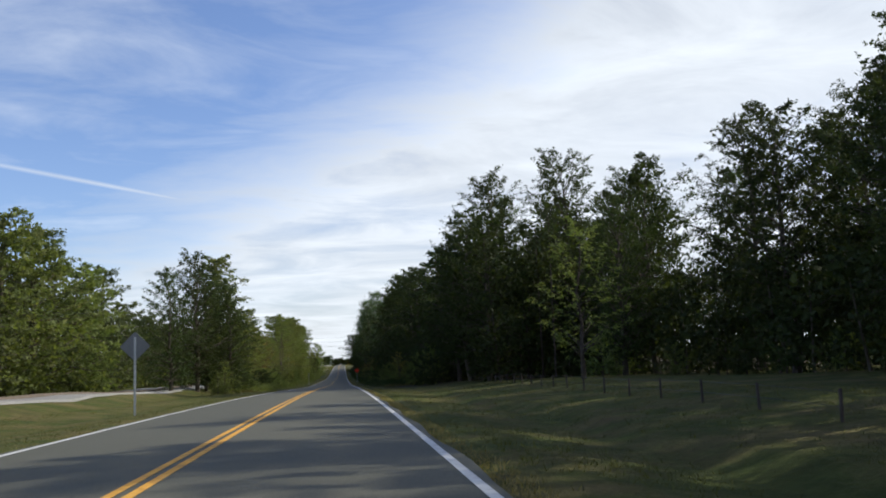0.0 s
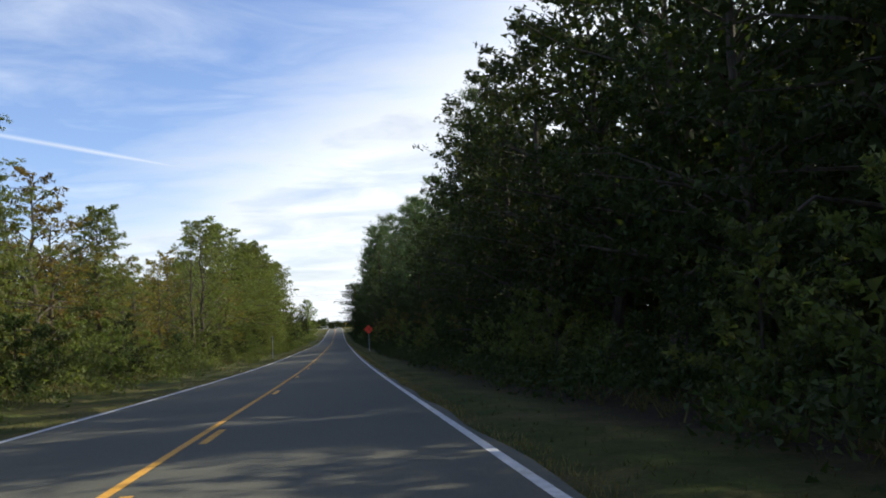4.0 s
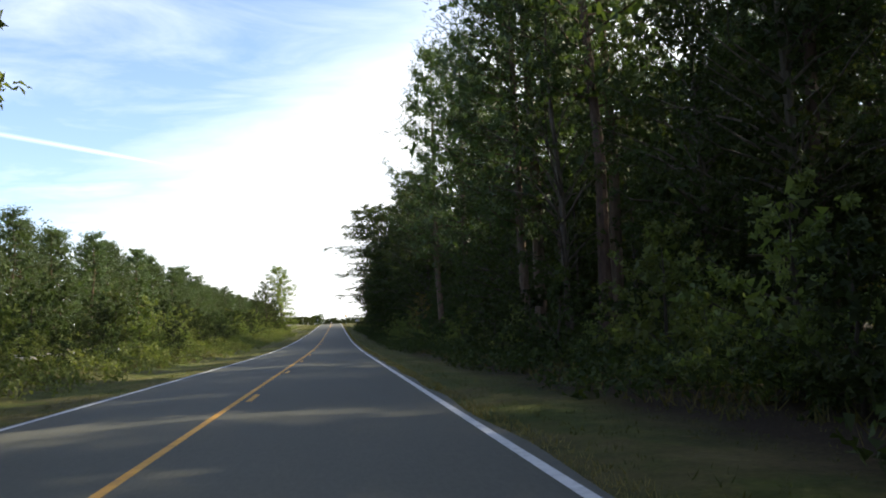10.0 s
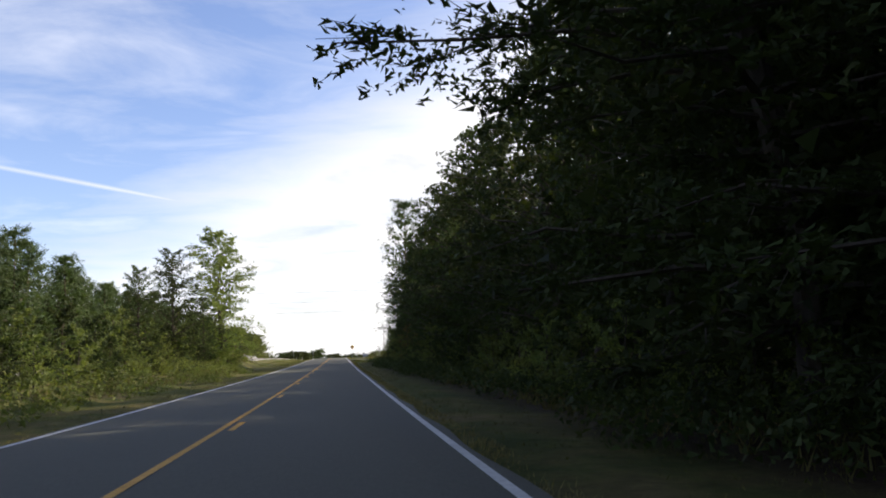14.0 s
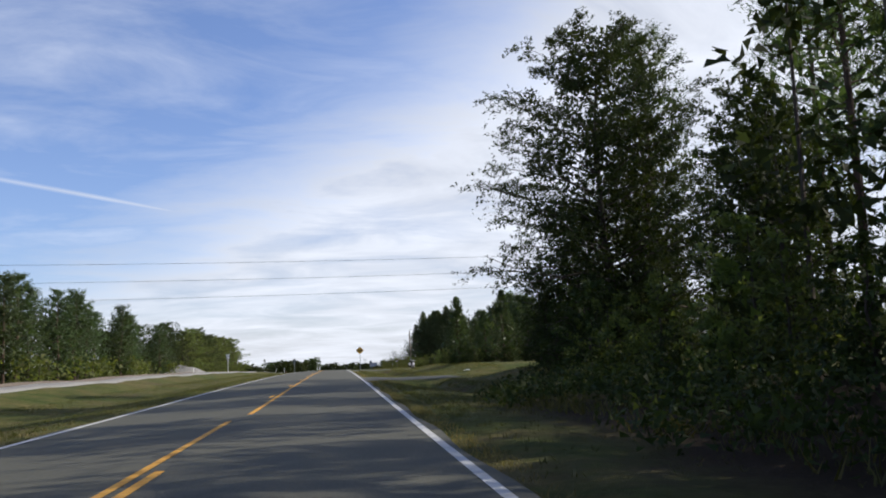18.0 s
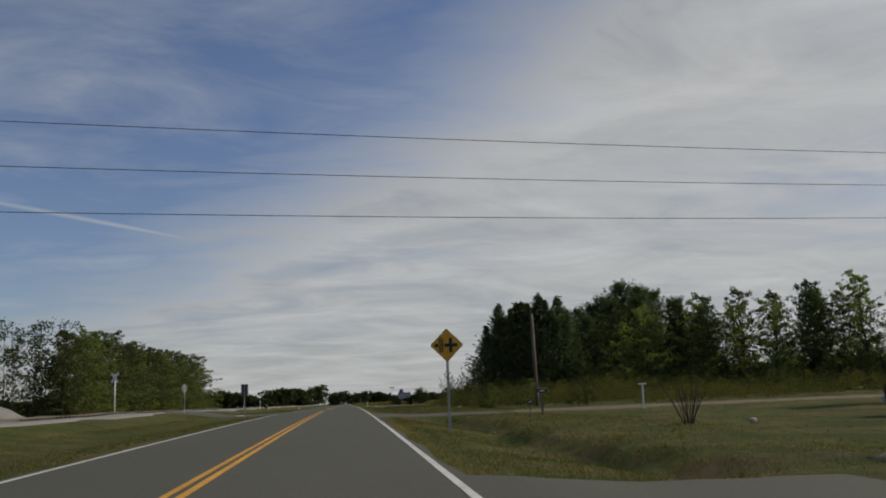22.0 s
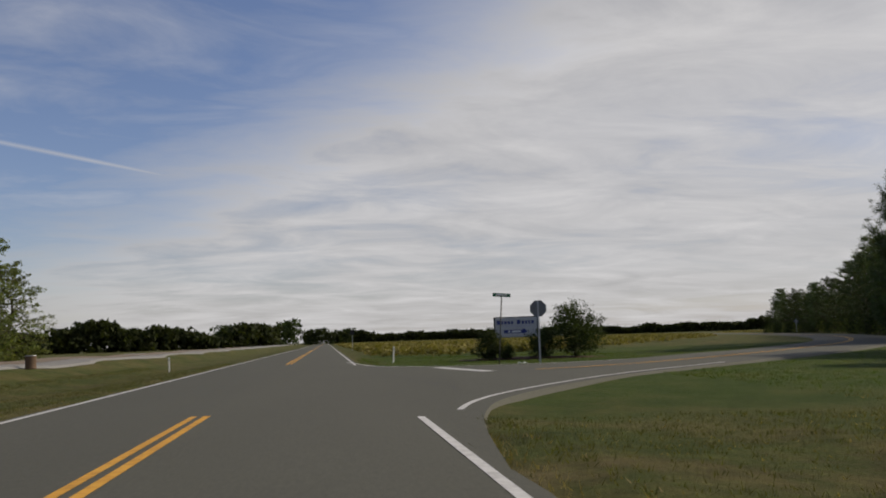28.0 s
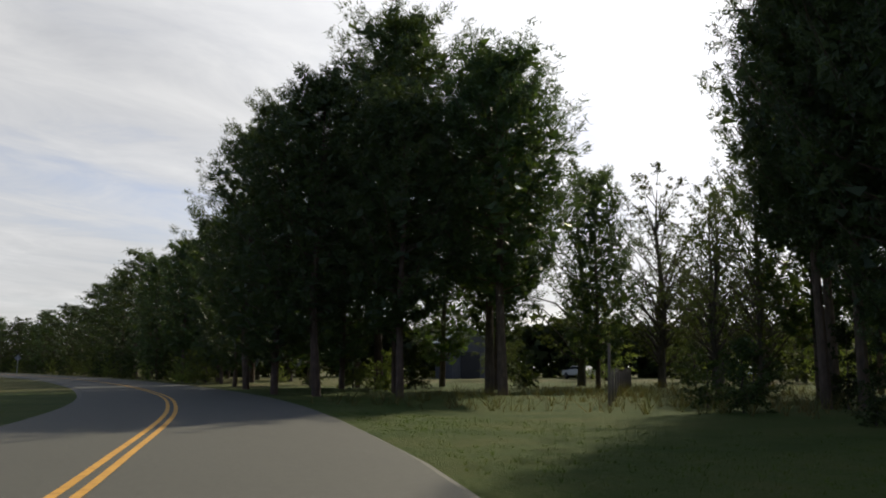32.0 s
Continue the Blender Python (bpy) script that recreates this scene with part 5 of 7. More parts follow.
    for i in range(17):
        a, l, sp = 2.4 * i, 1.6 + 1.3 * rng.random(), 0.12 + 0.5 * rng.random() ** 1.5
        d = np.array([math.cos(a) * sp, math.sin(a) * sp, 1.0])
        p0 = np.array([math.cos(a), math.sin(a), 0]) * 0.25 * rng.random()
        p1, p2 = p0 + d * l * 0.55, p0 + d * l + rng.normal(size=3) * 0.08
        stems.append(tube_data([p0 - (0, 0, 0.1), p1, p2], [0.028, 0.018, 0.005], 5))
        for j in range(3):
            q = p0 + d * l * (0.45 + 0.15 * j)
            e = q + np.array([rng.normal() * 0.22, rng.normal() * 0.22, 0.4])
            stems.append(tube_data([q, e], [0.011, 0.004], 3))
            tips.append(e)
    v, f = join(*stems)
    lv, lf = leaf_clumps(rng, np.array(tips), 0.16, 3, 0.05)
    Kind("bare_shrub", "many-stemmed shrub with nearly bare branches on the grass", "shrub", (mesh_of("shrub_stems", v, f, BARK), mesh_of("shrub_leaves", lv, lf, WEED)), 3.2).place(12.3, 583.8, 1.8)
    # goldenrod and brush before the wood
    for name, n, x0, x1, y0, y1, hgt, label in (("field_brush", 11500, 11.0, 46, 617, 692, 1.2, "waist-high goldenrod and brown brush before the wood"), ("yard_brush", 3600, 12.5, 29, 543, 562, 1.15, "waist-high yellow weeds and brush before the house")):
        x, y = x0 + (x1 - x0) * rng.random(n), y0 + (y1 - y0) * rng.random(n)
        if y0 > 600:
            ok = (y < 694 - 1.0 * (x - 16)) & (x > 11.6 + 0.7 * np.sin(y * 0.5) * np.sin(y * 0.17) + 5.6 * smooth(658, 686, y) + 2.0 * (1 - smooth(617, 624, y)))
        else:
            ok = (y < 561 - 0.15 * (x - 12)) & (x > 13.2 + 0.25 * np.abs(y - 553))
        x, y = x[ok], y[ok]
        z = gz(x, y)
        top = np.array([hgt + 2.2 * hgt * noise.noise(Vector((p * 0.22, q * 0.22, 5))) + 0.5 * hgt * noise.noise(Vector((p * 0.9, q * 0.9, 2))) for p, q in zip(x, y)])
        c = np.column_stack([x, y, z + np.clip(top, 0.35, 2.2) * (0.2 + 0.8 * rng.random(len(x)))])
        lv, lf = leaf_clumps(rng, c, 0.34, 15, 0.075, narrow=0.3)
        tagged(new(name, mesh_of(name, lv, lf, BRUSH)), label, "undergrowth", kind="stuff")
    for i in range(54):
        y = 621 + 66 * rnd()
        x = 12.8 + 5.4 * float(smooth(658, 686, y)) + 10 * rnd() ** 1.5
        BUSHES[(0, 2, 2, 1)[i % 4]].place(x, y, 1.1 + 1.3 * rnd(), group="undergrowth before the wood")
    for i in range(10):
        BUSHES[(0, 2, 3)[i % 3]].place(-11.5 - 2.2 * rnd(), 446 + 3.6 * i, 0.7 + 0.9 * rnd(), group="brush on the bank")
    for x, y, h in ((17.8, 683, 2.6), (19.4, 685, 3.4), (20.8, 681.5, 3.8), (22.5, 684, 4.4), (18.6, 679, 2.6), (21.2, 666.4, 3.0), (18.2, 672, 2.2), (24.5, 662, 2.6), (20, 676, 2.8), (27, 668, 3.2), (23, 655, 1.8), (30, 657, 2.4), (17.2, 680, 2.0), (33, 650, 2.2), (26, 676, 3.6)):
        BUSHES[int(x) % 3].place(x, y, h, group="undergrowth before the wood")
    # pines at the bend
    bg = "pines at the bend"
    for x, y, h, k, w in ((56.2, 746.8, 19.4, 0, 1.25), (55.0, 739.8, 15.8, 0, 1.35), (50.5, 742.2, 13.0, 1, 1.3), (50, 746.5, 14.5, 1, 1.3), (50.8, 750, 14.0, 2, 1.3), (53.5, 756.5, 12.5, 2, 1.4), (56, 757.5, 14.8, 1, 1.3), (60, 751, 18.5, 0, 1.3), (59, 743, 17, 0, 1.3), (61, 764, 11.4, 2, 1.2), (64, 756, 14, 1, 1.2), (66, 747, 15, 1, 1.2), (66, 771, 11.2, 2, 1.2), (70.5, 781, 11.8, 1, 1.2), (68, 764, 12.8, 1, 1.2), (74, 789, 11.5, 2, 1.2), (72, 755, 16, 2, 1.3), (70, 772, 15, 2, 1.3), (58.5, 752.5, 13, 2, 1.2), (62, 758, 15, 2, 1.3), (74, 744, 14, 2, 1.1)):
        if side_distance(x, y) > 5.0:
            FULL_PINES[k].place(x, y, h, group=bg, wide=w)
    for i in range(12):
        x, y = 51 + 26 * rnd(), 741 + 36 * rnd()
        if side_distance(x, y) > 6 and y > 738 + (x - 50) * 0.25 and (x - 46) * 1.67 > y - 752:
            pick(BUSHES).place(x, y, 1.2 + 2.0 * rnd(), group="undergrowth at the bend")
    line = offset_line(SIDE_LINE, 9.0)
    s = 0
    for q in line[(SIDE_LINE[:, 0] > 60) & (SIDE_LINE[:, 0] < 118)]:
        s += 1
        if s % 4 == 0:
            h = 11.8 + 3.2 * rnd() - 3.2 * float(smooth(78, 105, q[0]))
            (pick(FAR_PINES) if rnd() < 0.6 else pick(OAKS)).place(q[0] + 2 * rnd(), q[1] + 2 * rnd(), h, group=bg, wide=1.35)
            pick(BACK).place(q[0] + 8 + 3 * rnd(), q[1] + 1, h - 1, group=bg, wide=1.2)
            pick(BUSHES).place(q[0] - 1.5, q[1] + 1.5, 2.0 + rnd(), group="undergrowth at the bend")
    for x, y, h in ((78.5, 747.4, 17), (80.5, 742.2, 16.5), (82, 738.5, 15.5), (72, 733, 14.5), (66.5, 731.5, 13), (76, 737, 13), (88, 745, 14), (60.5, 731.8, 8.5)):
        HALF_BARE[int(x) % 2].place(x, y, h, group="half-bare trees by the bend")
    # southern ones are out of view at the turn, added to shade the grass
    for x, y, h in ((51.8, 724.3, 18.5), (60, 726.8, 20), (66, 724, 18), (49, 722.6, 17), (72, 727, 15), (51, 720, 17.5), (44, 714.5, 15.5), (55, 723.5, 21), (46.5, 719, 12), (52, 725.5, 17), (58, 722, 20), (63, 728, 20), (50, 714, 17), (56, 716, 18)):
        pick(FULL_PINES).place(x, y, h, group="pines beside the side road", wide=1.0)
    for x, y, h in ((46, 726.5, 3.0), (53, 725, 4.0), (47.5, 722, 2.6), (44, 719.5, 2.4), (56, 729, 3), (49, 728.5, 2.6), (42.5, 722.5, 1.8)):
        BUSHES[0 if h > 2.8 else 2].place(x, y, 0.8 * h, group="bushes beside the side road")
    for x, y, h in ((92, 738, 9), (101, 747, 10), (106, 758, 9.5), (97, 765, 8.5), (122, 790, 12), (128, 772, 13), (134, 756, 12), (118, 742, 11), (100, 729, 10), (90, 722, 12), (140, 740, 12), (110, 733, 9), (95, 731, 7), (114, 726, 10), (124, 736, 11), (104, 738, 8)):
        pick(FAR_OAKS).place(x, y, h, group="trees on the far lawn", label="rounded green tree on the lawn beyond the pines")
    for i in range(9):
        BUSHES[i % 4].place(92 + 1.5 * (i % 3), 716 + 3.6 * i, 3.0 + 0.5 * (i % 3), rot=1.3 * i, group="bushes on the far lawn", wide=1.5)
    # planting round the board
    round_bush = Kind("rounded_bush", "rounded leafy green bush in the planting bed", "bush",
                      tree_meshes("round_bush", 111, 3.2, 1.7, 620, 15, 0.055, LEAF, base=0.03, clump_r=0.26, trunk_r=0.05, n_limbs=20, lobes=14, spread=0.55, start=0.05, fill=700), 3.2)
    round_bush.place(16.4, 732.6, 3.4)
    clipped = Kind("clipped_shrub", "dark clipped shrub beside the sign board", "bush",
                   tree_meshes("clipped", 113, 1.6, 0.85, 260, 13, 0.045, LEAF, base=0.0, clump_r=0.22, trunk_r=0.04, n_limbs=14, lobes=9, spread=0.62, start=0.05, fill=300), 1.6)
    for x, y, h in ((11.3, 732.8, 1.95), (14.4, 732.3, 1.9), (12.3, 732.4, 1.0)):
        clipped.place(x, y, h, group="shrubs round the sign board")


make_woods()


def ground_cover(name, x0, x1, y0, y1, n, mat, label):
    """Low leafy growth that thickens towards the wood."""
    rng = np.random.default_rng(n)
    u, y = rng.random(n) ** 0.8, y0 + (y1 - y0) * rng.random(n)
    wob = np.array([noise.noise(Vector((q * 0.13, x0, 0))) for q in y])
    x = x0 + (x1 - x0) * u + 0.8 * wob
    ok = np.array([noise.noise(Vector((p * 0.3, q * 0.18, 7))) for p, q in zip(x, y)]) > 0.15 - 0.9 * u
    x, y, u = x[ok], y[ok], u[ok]
    c = np.column_stack([x, y, gz(x, y) + 0.12 + (0.15 + 0.75 * u) * rng.random(len(x))])
    v, f = leaf_clumps(rng, c, 0.38, 11, 0.075, narrow=0.55)
    tagged(new(name, mesh_of(name, v, f, mat)), label, "undergrowth", kind="stuff")


ground_cover("wood_ground_cover", 5.5, 9.6, 96, 486, 10500, LEAF, "low dark leafy growth between the verge and the wood")
ground_cover("hedge_ground_cover", -5.6, -9.6, 100, 442, 4200, LEAF_PALE, "low leafy growth between the verge and the hedgerow")


def far_woods():
    """The distant tree lines, each one mass of leaf clumps."""
    def belt(name, pts, h, step, label, depth=10, leafs=0.9):
        rng = np.random.default_rng(abs(hash(len(name))) % 1000 + len(pts))
        cs = []
        line = spline(pts, step)
        for i, q in enumerate(line):
            hh = h * (0.68 + 0.6 * noise.noise(Vector((i * 0.13, len(name), 0))) + 0.3 * noise.noise(Vector((i * 0.6, len(name), 4))) + 0.1 * rng.random())
            k = 60
            c = np.column_stack([q[0] + rng.normal(size=k) * step * 0.6, q[1] + rng.random(k) * depth, float(gz(q[0], q[1])) + hh * rng.random(k) ** 0.7])
            cs.append(c)
        cs = np.concatenate(cs)
        v, f = leaf_clumps(rng, cs, 1.5, 8, leafs * 0.75, narrow=0.8)
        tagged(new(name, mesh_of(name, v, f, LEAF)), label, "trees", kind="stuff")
    belt("far_wood", [(-240, 900), (-150, 985), (-60, 1040), (-22, 1075)], 10.5, 3.0, "distant dark wood along the railway", 14, 1.3)
    belt("far_clump", [(-46, 1100), (-30, 1108), (-14, 1112)], 13.5, 3.0, "distant rounded clump of dark trees", 12)
    belt("far_copse", [(-10, 1236), (4, 1240), (16, 1244)], 12.0, 3.0, "distant rounded copse beside the road", 12)
    belt("far_treeline", [(30, 1700), (150, 1720), (320, 1690), (520, 1640), (760, 1500), (900, 1300)], 12, 5.0, "low dark tree line across the far field", 20, 2.2)
    belt("lawn_grove", [(98, 812), (126, 775), (146, 735), (150, 690), (140, 660)], 8.5, 3.0, "dark trees and hedges beyond the far lawn", 8)
    belt("far_hedge", [(-420, 760), (-330, 830), (-240, 900)], 10.5, 5.0, "distant dark wood beyond the railway", 12)


far_woods()


def field_and_grass():
    rng = np.random.default_rng(5)
    # crop in the field
    n = 26000
    x = 6 + 190 * rng.random(n) ** 1.15
    y = 752 + 330 * rng.random(n) ** 1.3
    row = np.round(y / 0.95) * 0.95
    sd = side_distance(x, row)
    k = (sd > 13) & (x < 9 + (row - 735) * 0.62)
    x, row = x[k], row[k]
    c = np.column_stack([x, row, gz(x, row) + 0.28 + 0.2 * rng.random(len(x))])
    v, f = leaf_clumps(rng, c, 0.35, 5, 0.22, narrow=0.6)
    tagged(new("field_crop", mesh_of("field_crop", v, f, CROP)), "yellowing crop rows in the field", "crop", kind="stuff")

    def tufts(name, boxes, hgt, mat, label, per=3, wd=0.02):
        xs, ys = [], []
        for x0, x1, y0, y1, dens in boxes:
            m = int((x1 - x0) * (y1 - y0) * dens)
            xs.append(x0 + (x1 - x0) * rng.random(m))
            ys.append(y0 + (y1 - y0) * rng.random(m))
        x, y = np.concatenate(xs), np.concatenate(ys)
        ok = (side_distance(x, y) > 4.6) & (near_line(LEFT_LINE, x, y) > 5)
        mouth = (x > 0) & (x < 12) & (y > 696) & (y < 724) | (x < 0) & (x > -9) & (y > 628) & (y < 650)
        for y0, y1, x1 in ((506.5, 514.5, 9.5), (560.5, 569.5, 40), (605.5, 615, 50)):
            mouth |= (x > 0) & (x < x1) & (y > y0) & (y < y1)
        ok &= ~mouth
        dens = np.array([noise.noise(Vector((a * 0.25, b * 0.25, 3))) for a, b in zip(x, y)])
        ok &= rng.random(len(x)) < 0.75 + dens
        x, y = x[ok], y[ok]
        n = len(x) * per
        b = np.repeat(np.column_stack([x, y, gz(x, y)]), per, 0) + np.column_stack([rng.normal(size=(n, 2)) * 0.05, np.full(n, -0.02)])
        h = hgt * (0.5 + rng.random(n))
        tip = np.column_stack([rng.normal(size=(n, 2)) * 0.5 * h[:, None], h])
        a = rng.random(n) * 6.28
        s = np.column_stack([np.cos(a), np.sin(a), np.zeros(n)]) * wd
        p = np.stack([b - s, b + s, b + tip], 1).reshape(-1, 3)
        tagged(new(name, mesh_of(name, p, np.arange(3 * n).reshape(n, 3), mat)), label, "grass", kind="stuff")

    tufts("verge_grass", [(3.7, 13, 476, 699, 36), (3.7, 16, 4, 70, 12), (-11, -3.7, 470, 745, 26), (-11, -3.8, 4, 92, 9), (3.8, 7.8, 70, 476, 9), (-8.2, -3.8, 92, 470, 9), (14, 34, 560, 690, 4)], 0.065, GRASS_BLADE, "short green and straw-coloured verge grass", 4, 0.0085)
    tufts("lawn_grass", [(4.0, 20, 699, 748, 26), (20, 40, 704, 745, 14)], 0.06, LAWN_BLADE, "deep green mown lawn grass round the junction", 4, 0.009)
    tufts("straw_fringe", [(3.64, 4.15, 0, 698, 90), (-4.1, -3.64, 0, 740, 60)], 0.08, STRAW, "dry straw-coloured grass fringe along the asphalt", 3, 0.008)
    tufts("grass_clumps", [(4.6, 15, 478, 698, 1.6), (-11, -4.6, 474, 740, 1.8), (4.6, 14, 6, 80, 1.0), (4.6, 24, 700, 745, 0.5)], 0.09, GRASS_BLADE, "taller uneven clumps of verge grass", 7, 0.007)
    tufts("straw_litter", [(4.2, 13, 478, 698, 5.0), (-10, -4.2, 474, 740, 3.0)], 0.045, STRAW, "scattered dry straw and dead leaves on the verge", 3, 0.016)
    tufts("ditch_weeds", [(7.2, 8.6, 484, 690, 12)], 0.10, WEED, "brown dry weeds in the bottom of the ditch", 5, 0.008)
    tufts("wood_edge_weeds", [(6.6, 9.3, 90, 488, 7.0), (-9.5, -7.2, 95, 440, 7.0)], 0.26, WEED, "ankle-high weeds and seedlings along the wood edge", 4, 0.018)
    tufts("tall_weeds", [(-14.5, -9.2, 444, 484, 5.0), (14, 40, 641, 684, 1.6), (17, 40, 684, 694, 3.0), (44, 75, 716, 742, 1.5)], 0.55, WEED, "tall dry brown weeds at the edge of the grass", 7, 0.011)


CROP = material("crop_leaves", [(0.12, 0.115, 0.03), (0.19, 0.165, 0.045), (0.26, 0.20, 0.07)], scale=0.05, rough=0.8, island=0.35, translucent=0.25, big=0.2, big_scale=0.02)
field_and_grass()

# ---- signs, posts and poles ----


def text_mesh(body, size, mat, name="lettering", depth=0.002):
    cu = bpy.data.curves.new(name, "FONT")
    cu.body, cu.size, cu.align_x, cu.align_y, cu.extrude = body, size, "CENTER", "CENTER", depth
    ob = bpy.data.objects.new(name, cu)
    scene.collection.objects.link(ob)
    me = bpy.data.meshes.new_from_object(ob)
    bpy.data.objects.remove(ob)
    me.name = name
    me.materials.clear()
    me.materials.append(mat)
    me.transform(Matrix.Rotation(radians(90), 4, "X"))
    return me


def moved(me, x, y, z):
    me.transform(Matrix.Translation((x, y, z)))
    return me


def diamond(s, y0, y1):
    h = s / math.sqrt(2)
    bm = prism([(0, -h), (h, 0), (0, h), (-h, 0)], y0, y1)
    es = [e for e in bm.edges if abs((e.verts[0].co - e.verts[1].co).y) > 0.001]
    bmesh.ops.bevel(bm, geom=es, offset=0.03, segments=3, affect="EDGES")
    return bm


def channel_post(h, lean=0.0):
    """A U-channel steel post from the ground to h."""
    bm = bmesh.new()
    box(bm, (0, 0.012, h / 2 - 0.2), (0.03, 0.006, h + 0.4))
    for s in (-1, 1):
        box(bm, (s * 0.022, 0.0, h / 2 - 0.2), (0.006, 0.03, h + 0.4))
        box(bm, (s * 0.034, -0.013, h / 2 - 0.2), (0.02, 0.005, h + 0.4))
    return bm


def diamond_sign(x, y, centre, face, label, yaw=0.0, back=False, lean=0.0):
    z = float(gz(x, y))
    top = centre + float(profile(y)) - z
    ob = thing("warning_sign", pose(x, y, z, 0, lean, yaw), label, "sign")
    part("post", channel_post(top + 0.35), STEEL, ob, "galvanised steel channel post")
    plate = diamond(0.80, -0.028, -0.024)
    plate.transform(Matrix.Translation((0, 0, top)))
    pl = part("plate", plate, SIGN_BLACK if not back else SIGN_BACK, ob)
    bm = diamond(0.772, -0.032, -0.029)
    bm.transform(Matrix.Translation((0, 0, top)))
    part("face", bm, face, pl)
    rear = diamond(0.79, -0.0235, -0.021)
    rear.transform(Matrix.Translation((0, 0, top)))
    part("back", rear, SIGN_BACK, pl, "bare aluminium back")
    for s in (-1, 1):
        b = bmesh.new()
        bmesh.ops.create_cone(b, segments=8, radius1=0.012, radius2=0.012, depth=0.012, cap_ends=True, matrix=Matrix.Translation((0, -0.036, top + s * 0.36)) @ Matrix.Rotation(radians(90), 4, "X"))
        part("bolt", b, STEEL, pl)
    return ob, pl, top


def rail_crossing_symbol(pl, top):
    y = -0.034
    part("road_bar", bx((0.13, y, top), (0.11, 0.003, 0.48)), SIGN_BLACK, pl)
    part("road_bar", bx((0.14, y - 0.002, top), (0.44, 0.003, 0.11)), SIGN_BLACK, pl)
    part("road_bar", bx((-0.345, y, top), (0.13, 0.003, 0.11)), SIGN_BLACK, pl)
    for s in (-0.04, 0.04):
        part("track_rail", bx((-0.19 + s, y, top), (0.025, 0.003, 0.48)), SIGN_BLACK, pl)
    for i in range(7):
        part("track_tie", bx((-0.19, y - 0.002, top - 0.21 + 0.07 * i), (0.16, 0.003, 0.026)), SIGN_BLACK, pl)


def make_signs():
    ob, pl, top = diamond_sign(5.43, 587.3, 2.62, SIGN_YELLOW, "yellow diamond sign showing a railway beside a crossroads", -2)
    rail_crossing_symbol(pl, top)
    ob, pl, top = diamond_sign(5.43, 209.3, 2.43, SIGN_ORANGE, "orange diamond roadworks sign with black lettering on a steel post", -3)
    for i, wd in enumerate(("UTILITY", "WORK", "AHEAD")):
        part("lettering", moved(text_mesh(wd, 0.15, SIGN_BLACK), 0, -0.035, top + 0.16 - 0.16 * i), None, pl, "black sign lettering")
    diamond_sign(-5.6, 34.7, 2.35, SIGN_YELLOW, "back of a diamond warning sign on a steel post", 180)
    diamond_sign(101, 860, 2.4, SIGN_YELLOW, "far diamond warning sign at the bend", 150)

    def octagon_sign(x, y, centre, yaw, label, size=0.76):
        z = float(gz(x, y))
        c = centre + float(profile(y)) - z
        ob = thing("stop_sign", pose(x, y, z, 0, 0, yaw), label, "sign")
        part("post", channel_post(c + 0.35), STEEL, ob, "galvanised steel channel post")
        r = size / 2 / math.cos(math.pi / 8)
        pts = [(r * math.cos(math.pi / 8 + k * math.pi / 4), c + r * math.sin(math.pi / 8 + k * math.pi / 4)) for k in range(8)]
        pl = part("plate", prism(pts, -0.03, -0.025), SIGN_BACK, ob, "bare aluminium plate")
        q = [(a * 0.995, c + (b - c) * 0.995) for a, b in pts]
        part("border", prism(q, -0.033, -0.0305), SIGN_WHITE, pl, "white border")
        q = [(a * 0.93, c + (b - c) * 0.93) for a, b in pts]
        part("face", prism(q, -0.036, -0.0335), SIGN_RED, pl, "red face")
        part("lettering", moved(text_mesh("STOP", 0.27, SIGN_WHITE), 0, -0.038, c), None, pl, "white sign lettering")

    octagon_sign(12.0, 723.3, 2.4, 163, "grey back of an octagonal stop sign on a steel post")
    octagon_sign(-12.2, 639.0, 2.45, 245, "octagonal stop sign facing the railway lane")
    # street-name sign
    x, y = 10.1, 723.6
    z = float(gz(x, y))
    ob = thing("street_name_sign", pose(x, y, z, 0, 4.0, 0), "two green street-name blades on a thin dark post", "sign")
    part("post", tube([(0, 0, -0.2), (0.0, 0, 3.25)], [0.03, 0.03], plain("dark_sign_post", (0.09, 0.09, 0.085), 0.6, 0.3), "post"), None, ob)
    for k, (yaw, h) in enumerate(((8, 3.26), (78, 3.08))):
        r = Matrix.Rotation(radians(yaw), 4, "Z")
        bm = bx((0.0, 0, h), (0.9 if k == 0 else 0.6, 0.006, 0.17), bevel=0.002)
        bm.transform(r)
        bl = part("blade", bm, SIGN_GREEN, ob, "green reflective blade")
        for s in (-1, 1):
            b2 = bx((0, s * 0.006, h), (0.55 if k == 0 else 0.35, 0.003, 0.07))
            b2.transform(r)
            part("lettering_bar", b2, SIGN_WHITE, bl)
        b3 = bx((0, 0, h - 0.1), (0.08, 0.03, 0.05), bevel=0.008)
        part("bracket", b3, STEEL, ob)
    # board
    a, b = Vector((12.0, 734.6, 0)), Vector((14.4, 733.3, 0))
    mid, yaw = (a + b) / 2, math.degrees(math.atan2(b.y - a.y, b.x - a.x))
    z = float(gz(mid.x, mid.y))
    ob = thing("sign_board", pose(mid.x, mid.y, z, 0, 0, yaw), "white roadside sign board with dark blue bars and an arrow", "sign")
    w, h0, h1 = 2.6, 1.28, 2.42
    # white board greyed to carry the shade on its backlit face
    bd = part("board", bx((0, 0, (h0 + h1) / 2), (w, 0.04, h1 - h0), bevel=0.006), plain("shaded_white_board", (0.50, 0.50, 0.49), 0.6, var=0.1), ob)
